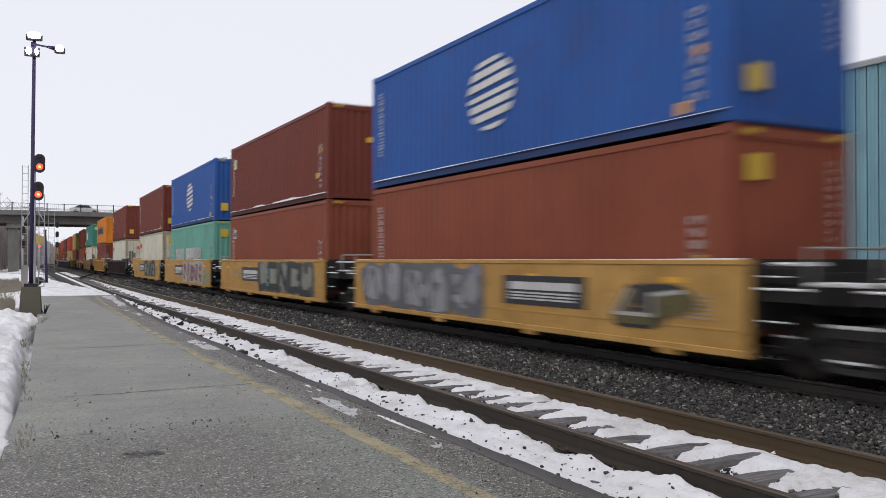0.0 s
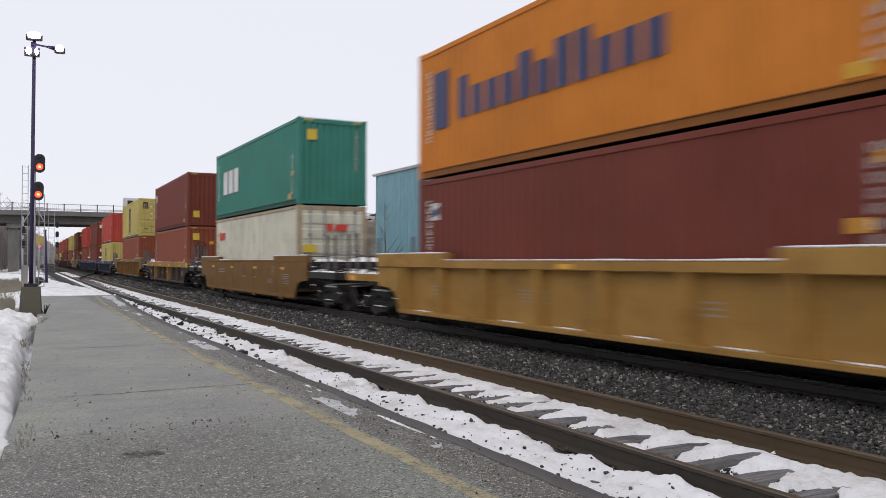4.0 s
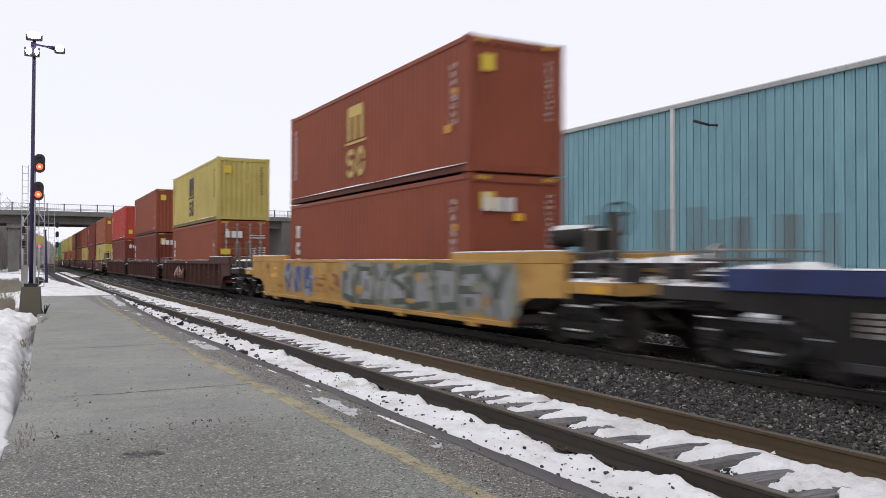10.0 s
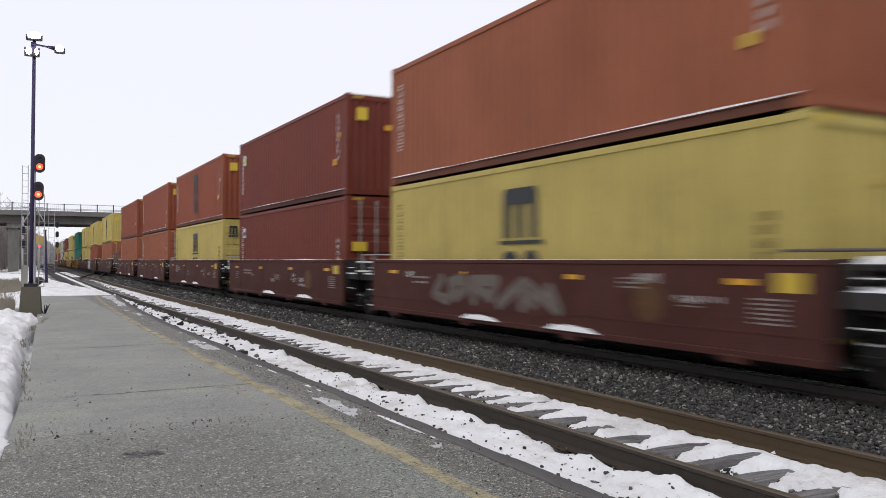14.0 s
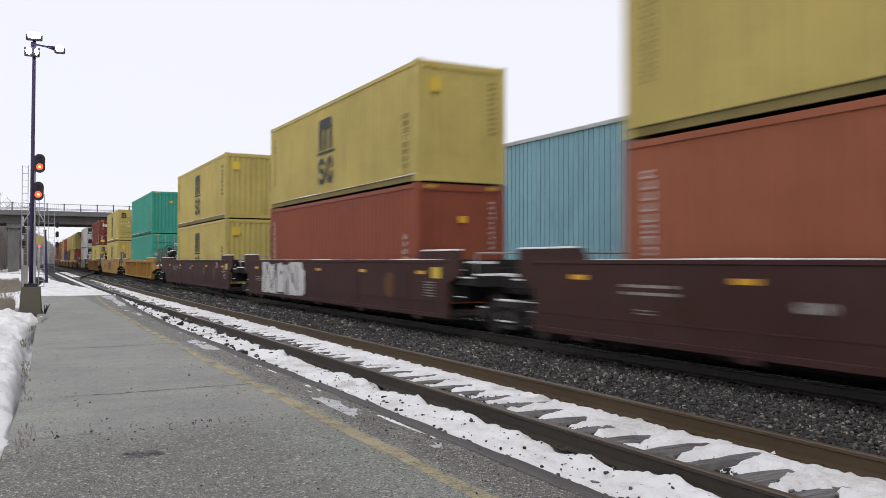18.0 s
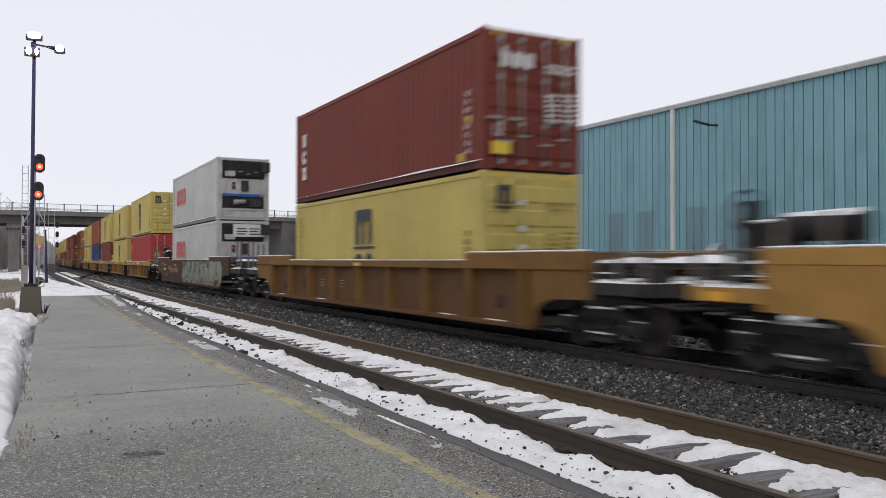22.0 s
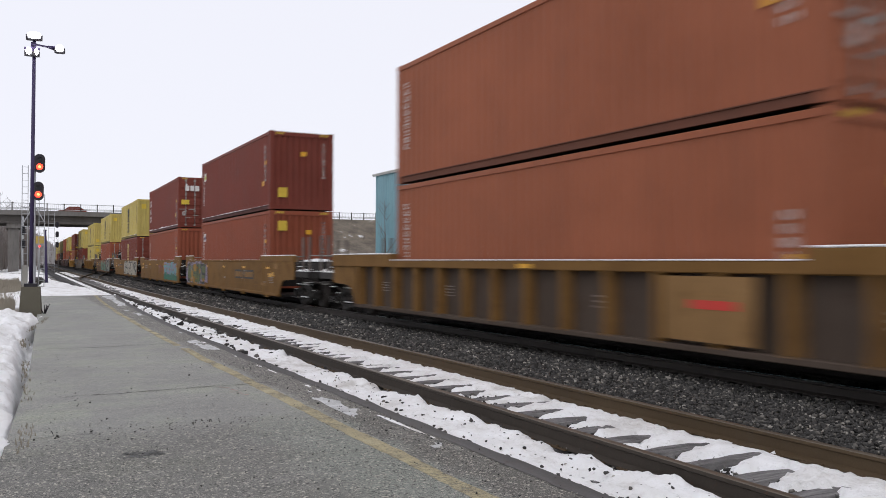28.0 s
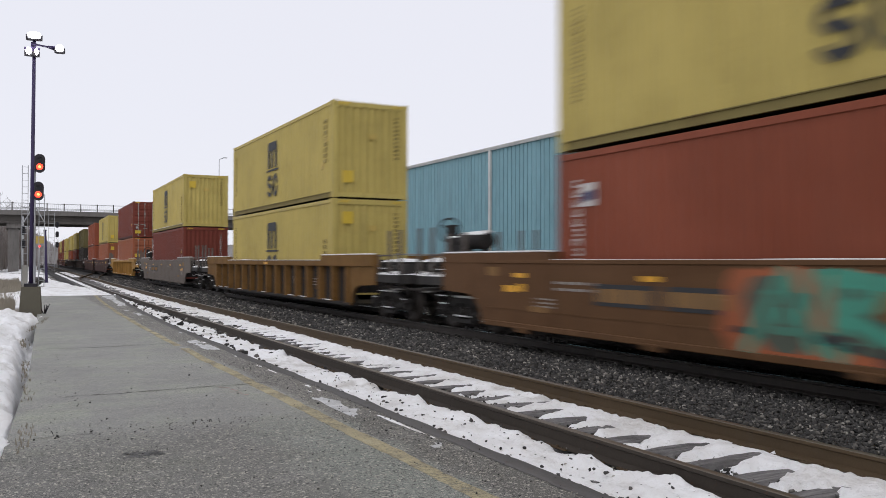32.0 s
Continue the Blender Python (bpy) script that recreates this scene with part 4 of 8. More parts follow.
def woods():
    rng = random.Random(21)
    b = Build()
    for i in range(240):
        y = rng.uniform(170, 330)
        x = rng.uniform(-60, 10)
        twigs(b, rng, x, y, -0.6, rng.uniform(4, 9), 0.5, 9)
    for i in range(130):
        y = rng.uniform(172, 330)
        twigs(b, rng, rng.uniform(-10, 0.030 * y), y, -0.6, rng.uniform(9, 16), 0.42, 12)
    for i in range(70):
        y = rng.uniform(165, 200)
        twigs(b, rng, rng.uniform(60, 190), y, 6.0, rng.uniform(4, 7.5), 0.5, 9)
    for i in range(60):
        twigs(b, rng, rng.uniform(46, 120), 146 - rng.uniform(-1, 10), 4.5, rng.uniform(1.5, 3.6), 0.6, 7)
    for i in range(70):
        twigs(b, rng, rng.uniform(-30, 0), rng.uniform(110, 140), -0.6, rng.uniform(1.2, 4), 0.6, 8)
    tagged(part("far_woods", b.mesh("far_woods", M["twig"])), "bare leafless woods and scrub in the distance", "woods", kind="stuff")
    # The ridge takes its haze from its pale paint, not from the air.
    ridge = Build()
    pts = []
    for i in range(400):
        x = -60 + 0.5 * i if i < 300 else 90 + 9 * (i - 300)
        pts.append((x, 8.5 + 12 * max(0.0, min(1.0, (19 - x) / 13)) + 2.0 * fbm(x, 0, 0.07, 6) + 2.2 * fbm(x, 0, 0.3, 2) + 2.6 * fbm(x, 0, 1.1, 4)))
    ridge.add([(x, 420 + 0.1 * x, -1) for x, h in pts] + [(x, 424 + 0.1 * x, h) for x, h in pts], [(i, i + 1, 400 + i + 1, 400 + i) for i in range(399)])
    tagged(part("backdrop", ridge.mesh("backdrop", M["haze"])), "wooded skyline far away, greyed by painted haze", "backdrop", kind="structure")
    sapling = tagged(new("bare_sapling"), "bare young tree beside the teal building", "tree")
    sapling.location = (25.0, 56.5, -0.42)
    s = Build()
    twigs(s, random.Random(3), 0, 0, 0, 6.3, 0.4, 12)
    part("trunk", s.mesh("trunk", M["twig"]), sapling)


def teal_building():
    x, top, y_end, y_start = 26.0, 8.35, 60.8, -32.0
    root = tagged(new("warehouse"), "teal ribbed metal warehouse with pale eaves", "building")
    # The dark backing supplies painted shade in the gaps between panels.
    quick("wall", M["teal_seam_shade"], lambda b: b.box(x + 0.06, x + 30, y_start, y_end - 0.05, -0.5, top - 0.1), root)
    w = 0.425

    def panel(b):
        b.prism([(-w / 2 + 0.018, 0.07), (-w / 2 + 0.018, 0.02), (-w / 2 + 0.05, 0.0), (-0.09, 0.0), (-0.07, 0.012), (-0.05, 0.0), (0.05, 0.0), (0.07, 0.012), (0.09, 0.0), (w / 2 - 0.05, 0.0), (w / 2 - 0.018, 0.02), (w / 2 - 0.018, 0.07)], -0.4, top - 0.12, "z")
    pb = Build()
    panel(pb)
    me = pb.mesh("panel", M["teal_panel"])
    for v in me.vertices:
        v.co = (v.co.y, v.co.x, v.co.z)
    me.flip_normals()
    n = int((y_end - y_start) / w)
    for i in range(n):
        part("panel", me, root, at=(x, y_end - (i + 0.5) * w, 0))
    for i in range(46):
        part("panel", me, root, at=pose(x + 0.2 + (i + 0.5) * w, y_end + 0.02, 0, 0, 0, -90))
    quick("gutter", M["trim"], lambda b: b.prism([(x - 0.12, top - 0.17), (x - 0.03, top - 0.17), (x + 0.1, top - 0.08), (x + 0.1, top + 0.02), (x - 0.17, top + 0.02), (x - 0.19, top - 0.02)], y_start, y_end + 0.25, "y"), root, "pale metal gutter along the eaves")
    quick("roof", M["galv"], lambda b: b.add([(x - 0.1, y_start, top + 0.02), (x - 0.1, y_end + 0.2, top + 0.02), (x + 15, y_end + 0.2, top + 1.0), (x + 15, y_start, top + 1.0), (x + 30, y_end + 0.2, top), (x + 30, y_start, top)], [(0, 1, 2, 3), (3, 2, 4, 5)]), root)
    for k in range(5):
        yy = 43.05 - 15.55 * k
        quick("downspout", M["trim"], lambda b: b.soft_box(x - 0.16, x - 0.03, yy - 0.09, yy + 0.09, -0.3, top - 0.16, 0.02), root, "pale square downspout")
    quick("wall_lamp", M["signal"], lambda b: b.tube((x, 25.0, 7.12), (x - 0.35, 25.1, 7.12), 0.045).tube((x - 0.35, 25.1, 7.12), (x - 0.75, 25.6, 7.34), 0.05, 0.06), root)
    quick("vent_hood", M["galv"], lambda b: b.prism([(x, 1.5), (x - 0.65, 1.5), (x - 0.63, 1.75), (x - 0.5, 2.05), (x - 0.28, 2.2), (x, 2.25)], 24.55, 25.2, "y"), root, "pale curved vent hood")


def litter():
    rng = random.Random(77)
    sizes = [(3.42, 3.75, 3.0, 14.0, 150, 0.024, -0.135), (3.5, 4.35, 3.0, 14.0, 90, 0.022, -0.13), (3.5, 4.35, 3.0, 12.0, 220, 0.012, -0.115), (3.5, 4.4, 14, 34, 200, 0.05, -0.12), (4.53, 5.5, 3.2, 9, 3000, 0.018, -0.222), (4.53, 5.5, 9, 16, 2400, 0.022, -0.224), (4.53, 5.5, 16, 45, 2400, 0.032, -0.228)]
    stones("loose_stones", "dark loose stones scattered on the snow", sizes, 5, M["ballast"])
    grit = [(0.2, 3.3, 3.2, 7.6, 500, 0.006, 0.032), (0.4, 3.3, 7.6, 14, 260, 0.007, 0.032), (2.75, 3.2, 3.2, 12, 500, 0.007, 0.03), (0.3, 2.3, 7.4, 7.75, 160, 0.007, 0.033), (0.75, 1.12, 6.52, 6.76, 60, 0.004, 0.033), (0.3, 0.75, 7.4, 17, 160, 0.005, 0.032)]
    heap = [(0.75 + 0.12 * k, 2.45 - 0.12 * k, 64.0, 69, 500, 0.05, -0.36 + 0.11 * k) for k in range(6)]
    stones("gravel_heap", "low heap of dark gravel beside the signal masts", heap, 9, M["ballast_pale"])
    stub = tagged(new("cable_stub"), "tangle of dark cable ends beside the post's pedestal", "cable")
    stub.location = (0.98, 25.4, 0.03)
    for i in range(9):
        a = rng.uniform(0, 6.28)
        quick("cable_end", M["signal"], lambda b: b.tube((0.02 * math.cos(a), 0.02 * math.sin(a), -0.01), (0.13 * math.cos(a), 0.08 * math.sin(a), 0.10 + 0.16 * rng.random()), 0.014, 0.010, 5), stub)
    stones("platform_grit", "fine grit scattered on the platform", grit, 6, M["ballast"])


# ---- traffic on the overpass ----
def road_vehicle(kind, colour, label):
    """A small bus or a car, built along x; the road runs that way."""
    root = tagged(new(kind), label, "bus" if kind == "shuttle_bus" else "car")
    if kind == "shuttle_bus":
        quick("body", M[colour], lambda b: (b.soft_box(-1.1, 1.1, -3.6, 2.9, 0.45, 2.85, 0.12), b.soft_box(-1.0, 1.0, 2.9, 3.8, 0.45, 1.5, 0.1)), root)
        for i in range(5):
            quick("window", M["glass"], lambda b: b.box(-1.115, -1.102, -3.2 + 1.2 * i, -2.2 + 1.2 * i, 1.55, 2.4).box(1.102, 1.115, -3.2 + 1.2 * i, -2.2 + 1.2 * i, 1.55, 2.4), root)
        quick("windscreen", M["glass"], lambda b: b.box(-0.95, 0.95, 2.905, 2.93, 1.55, 2.55), root)
        axles = (-2.3, 2.6)
    else:
        quick("body", M[colour], lambda b: b.prism([(-2.2, 0.35), (2.2, 0.35), (2.25, 0.7), (1.2, 0.92), (0.6, 1.42), (-1.0, 1.45), (-1.75, 0.98), (-2.25, 0.9)], -0.88, 0.88, "x"), root)
        quick("window", M["glass"], lambda b: b.prism([(1.05, 0.95), (0.55, 1.36), (-0.95, 1.38), (-1.5, 0.98)], 0.881, 0.892, "x"), root)
        axles = (-1.4, 1.4)
    for y in axles:
        for s in (-1, 1):
            quick("wheel", M["iron"], lambda b: b.tube((s * 0.7, y, 0.34), (s * 0.9, y, 0.34), 0.34, None, 14), root)
    return root


def traffic():
    """Who drives, where it is at what second, its speed and lane."""
    for kind, colour, label, x, t, speed in (("shuttle_bus", "mark_white", "white shuttle bus driving over the overpass", 9.5, 3.0, 11.8), ("car", "mark_black", "dark car driving over the overpass", 10.8, 9.0, 14.0),
                                             ("car", "sea", "dark green car driving over the overpass", 16.0, 9.0, 14.0), ("car", "mark_white", "white car driving over the overpass", 11.6, 0.0, 13.0),
                                             ("car", "w_grey", "grey car driving over the overpass", 12.0, 5.5, 13.0), ("car", "w_grey", "grey car driving over the overpass", 8.0, 8.0, 13.0),
                                             ("car", "mark_white", "white car driving over the overpass", 12.0, 12.0, 13.0), ("car", "mark_white", "pale car driving over the overpass", 9.5, 21.0, -13.0),
                                             ("car", "maroon", "dark red car driving over the overpass", 16.6, 27.5, -13.0)):
        lane = 149.0 if speed > 0 else 154.5
        DRIVERS.append((road_vehicle(kind, colour, label), x, t, speed, lane))


DRIVERS = []


# ---- the train: containers ----
CL, CW, CH = 12.19, 2.44, 2.896


def corrugated(b, length, z0, z1, x, out, pitch=0.278, depth=0.036, along="y"):
    """A wall of trapezoid ribs; out is the side on which it faces."""
    n = int(round(length / pitch))
    pitch = length / n
    pts, y = [], -length / 2
    for i in range(n):
        pts += [(y, 0), (y + pitch * 0.26, 0), (y + pitch * 0.5, 1), (y + pitch * 0.76, 1)]
        y += pitch
    pts.append((length / 2, 0))
    verts = []
    for z in (z0, z1):
        for py, d in pts:
            off = x - out * depth * d
            verts.append((off, py, z) if along == "y" else (py, off, z))
    k = len(pts)
    b.add(verts, [(i, i + 1, k + i + 1, k + i) for i in range(k - 1)])


def side_shape(b, s):
    corrugated(b, CL - 0.3, 0.16, CH - 0.12, s * (CW / 2 - 0.012), s)


def frame_shape(b):
    h, w = CL / 2, CW / 2
    for s in (-1, 1):
        b.soft_box(s * w, s * (w - 0.06), -h + 0.05, h - 0.05, CH - 0.13, CH - 0.02, 0.008)
        for e in (-1, 1):
            b.box(s * w, s * (w - 0.16), e * h, e * (h - 0.15), 0.02, CH - 0.01)
    for e in (-1, 1):
        b.box(-w, w, e * (h - 0.005), e * (h - 0.08), CH - 0.17, CH - 0.012)
        b.box(-w, w, e * (h - 0.005), e * (h - 0.08), 0.02, 0.16)


    # corner castings
    for s in (-1, 1):
        for e in (-1, 1):
            for z in (0, CH - 0.118):
                b.box(s * (w + 0.004), s * (w - 0.165), e * (h + 0.004), e * (h - 0.175), z, z + 0.122)


def bottom_rail_shape(b, s):
    """A channel: an upper flange, a web set back and a lower lip."""
    h, w = CL / 2, CW / 2
    b.box(s * w, s * (w - 0.05), -h + 0.16, h - 0.16, 0.155, 0.172)
    b.box(s * (w - 0.028), s * (w - 0.045), -h + 0.16, h - 0.16, 0.03, 0.158)
    b.box(s * (w - 0.004), s * (w - 0.06), -h + 0.16, h - 0.16, 0.015, 0.034)


def hazard_shape(b):
    """Yellow corner stripes over both upper corners of an end."""
    for s in (-1, 1):
        for k in range(4):
            x = s * (0.98 - 0.085 * k)
            b.prism([(x - 0.03, 2.775), (x + 0.01, 2.775), (x + 0.035, 2.855), (x - 0.005, 2.855)], -CL / 2 - 0.012, -CL / 2, "y")


def roof_shape(b):
    n = 34
    for i in range(n):
        y = -CL / 2 + 0.2 + (CL - 0.4) * i / n
        b.box(-CW / 2 + 0.05, CW / 2 - 0.05, y, y + (CL - 0.4) / n * 0.62, CH - 0.05, CH - 0.018)
    b.box(-CW / 2 + 0.04, CW / 2 - 0.04, -CL / 2 + 0.05, CL / 2 - 0.05, CH - 0.08, CH - 0.04)


def floor_shape(b):
    b.box(-CW / 2 + 0.06, CW / 2 - 0.06, -CL / 2 + 0.06, CL / 2 - 0.06, 0.05, 0.14)


def end_shape(b):
    corrugated(b, CW - 0.3, 0.15, CH - 0.16, CL / 2 - 0.02, 1, 0.24, 0.045, "x")


def door_shape(b):
    w = CW / 2 - 0.16
    prof = [(0.02, 0.15), (-0.03, 0.15)]
    for i in range(5):
        z = 0.24 + 0.50 * i
        prof += [(-0.03, z), (-0.058, z + 0.05), (-0.058, z + 0.33), (-0.03, z + 0.38)]
    prof += [(-0.03, CH - 0.17), (0.02, CH - 0.17)]
    b.prism(prof, 0.012, w, "x")


def rods_shape(b):
    b.tube((0, -0.085, 0.10), (0, -0.085, CH - 0.12), 0.022, None, 8)
    for z in (0.16, 0.95, 1.9, CH - 0.2):
        b.box(-0.05, 0.05, -0.11, -0.05, z - 0.05, z + 0.05)
    b.box(-0.02, 0.34, -0.11, -0.085, 1.02, 1.07)


def flat(b, x0, x1, z0, z1, d=0.006):
    b.box(x0, x1, -d, 0, z0, z1)


def bars(b, x0, x1, z0, z1, rows, cols=1, fill=0.6, seed=1):
    """Rows of short bars in place of small writing."""
    rng = random.Random(seed)
    for r in range(rows):
        h = (z1 - z0) / rows
        for c in range(cols):
            w = (x1 - x0) / cols
            b.box(x0 + w * c, x0 + w * c + w * rng.uniform(0.6, 0.92), -0.006, 0, z0 + h * r, z0 + h * (r + fill))


def plates(b, w, h, n, pitch, t=0.036, seed=1):
    """A column of hollow upright plates in place of a painted code."""
    rng = random.Random(seed)
    for i in range(n):
        z = pitch * i
        gone = rng.randrange(5)
        for k, (x0, x1, z0, z1) in enumerate(((-w, -w + t, z, z + h), (w - t, w, z, z + h), (-w + t, w - t, z, z + t), (-w + t, w - t, z + h - t, z + h))):
            if k != gone:
                b.box(x0, x1, -0.006, 0, z0, z1)


def mark(name, key, material, build, parent, m, label=""):
    ob = part(name, shape(("mark_" + key,), material, build), parent, label, m)
    return tagged(ob, kind="stuff") if (name == "marking" and key not in ("tag", "side_tag")) or key in ("stack", "hatch", "disc", "long_word", "big_blots", "three_blots", "ox", "word") else ob


SIDE = lambda y, z: Matrix.Translation((-CW / 2 - 0.002, y, z)) @ Matrix.Rotation(radians(-90), 4, "Z")       # local x runs towards the car's rear, facing the platform
NEAR_END = lambda x, z: Matrix.Translation((x, -CL / 2 - 0.07, z))


def arc(b, cx, cz, rx, rz, a0, a1, w, n=12):
    """A bent bar, flat on the side sheet."""
    vs = []
    for k in range(n + 1):
        a = a0 + (a1 - a0) * k / n
        vs += [(cx + (rx - w) * math.cos(a), -0.006, cz + (rz - w) * math.sin(a)), (cx + rx * math.cos(a), -0.006, cz + rz * math.sin(a))]
    b.add(vs, [(2 * k, 2 * k + 1, 2 * k + 3, 2 * k + 2) for k in range(n)])


def side_blots(b):
    """Three heavy shapes one over the other: a bow, a broken ring and a topped block."""
    b.prism([(-0.20, 0.0), (0.20, 0.0), (0.09, 0.20), (0.20, 0.40), (-0.20, 0.40), (-0.09, 0.20)], -0.006, 0, "y")
    arc(b, 0.0, 0.72, 0.21, 0.22, 0.5, 2 * math.pi - 0.3, 0.15, 16)
    b.prism([(-0.16, 1.06), (0.14, 1.06), (0.14, 1.38), (0.20, 1.38), (0.20, 1.46), (-0.20, 1.46), (-0.20, 1.38), (-0.16, 1.38)], -0.006, 0, "y")


def stack_logo(b):
    """A blocky dark emblem: three uprights under a rounded beam, a base line, a bent blot and a round one."""
    for i in range(3):
        b.box(-0.60 + 0.46 * i, -0.60 + 0.46 * i + 0.22, -0.006, 0, 1.08, 1.86)
    b.prism([(-0.60, 1.72), (0.54, 1.72), (0.54, 1.92), (0.46, 2.02), (-0.52, 2.02), (-0.60, 1.94)], -0.0065, 0, "y")
    b.box(-0.76, 0.74, -0.006, 0, 0.96, 1.03)
    arc(b, -0.36, 0.60, 0.30, 0.24, 0.25, 1.5 * math.pi, 0.15)
    arc(b, -0.36, 0.29, 0.30, 0.26, -0.95 * math.pi, 0.5 * math.pi, 0.15)
    arc(b, 0.36, 0.44, 0.30, 0.42, 0.12, 2 * math.pi - 0.12, 0.17)


def disc_logo(b):
    """A round emblem cut into slanting bands."""
    n = 22
    for k in range(7):
        z0, z1 = -0.95 + 0.285 * k, -0.95 + 0.285 * k + (0.19 if k % 3 else 0.13)
        top, bot = [], []
        for i in range(n + 1):
            x = -0.95 + 1.9 * i / n
            h = math.sqrt(max(0, 0.92 - x * x))
            sl = 0.10 * x
            a, c = max(-h, z0 + sl), min(h, z1 + sl)
            if a < c:
                bot.append((x, -0.006, a))
                top.append((x, -0.006, c))
        m = len(bot)
        if m > 1:
            b.add(bot + top, [(i, i + 1, m + i + 1, m + i) for i in range(m - 1)])


def wave_logo(b):
    b.prism([(-0.28, 0), (0.28, 0), (0.28, 0.7), (-0.28, 0.7)], -0.006, 0, "y")


def short_word(b):
    """Three heavy blots in a row, a trade name kept unreadable."""
    for i in range(3):
        b.box(-0.40 + 0.28 * i, -0.40 + 0.28 * i + 0.21, -0.006, 0, 0, 0.30)
    b.box(-0.36, -0.28, -0.006, 0, 0.30, 0.40)


def long_word(b):
    for i in range(11):
        b.box(0.42 * i, 0.42 * i + 0.30, -0.006, 0, 0, 0.55 + (0.25 if i in (0, 4, 6, 7) else 0))


def big_blots(b):
    for i in range(14):
        if i != 5:
            for dx, w, z0, z1 in ((0, 0.13, 0, 0.85), (0.24, 0.13, 0, 0.85), (0.05, 0.3, 0.36 if i % 2 else 0.68, 0.50 if i % 2 else 0.82)):
                b.box(0.53 * i + dx, 0.53 * i + dx + w, -0.006 - 0.001 * (w > 0.2), 0, z0, z1)


def ox_logo(b):
    for i in range(4):
        c = 0.62 * i
        ring = [(c + 0.27 * math.cos(a), 0.33 + 0.33 * math.sin(a)) for a in [k * math.pi / 8 for k in range(16)]]
        inner = [(c + 0.13 * math.cos(a), 0.33 + 0.17 * math.sin(a)) for a in [k * math.pi / 8 for k in range(16)]]
        v = [(x, -0.006, z) for x, z in ring] + [(x, -0.006, z) for x, z in inner]
        b.add(v, [(k, (k + 1) % 16, 16 + (k + 1) % 16, 16 + k) for k in range(16)])


COLOUR_WORDS = {"blue": "bright blue", "maroon": "dark maroon", "brown": "reddish-brown", "teal": "faded teal", "yellow": "mustard-yellow", "white": "dirty off-white", "orange": "orange",
                "red": "bright red", "navy": "navy-blue", "brick": "brick-red", "crimson": "crimson", "green": "sea-green", "sea": "dark green", "reefer": "pale grey",
                "dark": "sooty black", "olive": "drab olive"}
DECO_WORDS = {"stack": " with dark emblem", "stack_gold": " with gold emblem", "disc": " with a round white emblem", "word": " with white blots", "orange_word": " with a long dark name", "blots": " with white blots",
              "red_mark": " with red mark", "pale_blots": " with pale blots", "sticker": " with a yellow sticker", "ox": " with orange rings", "": ""}


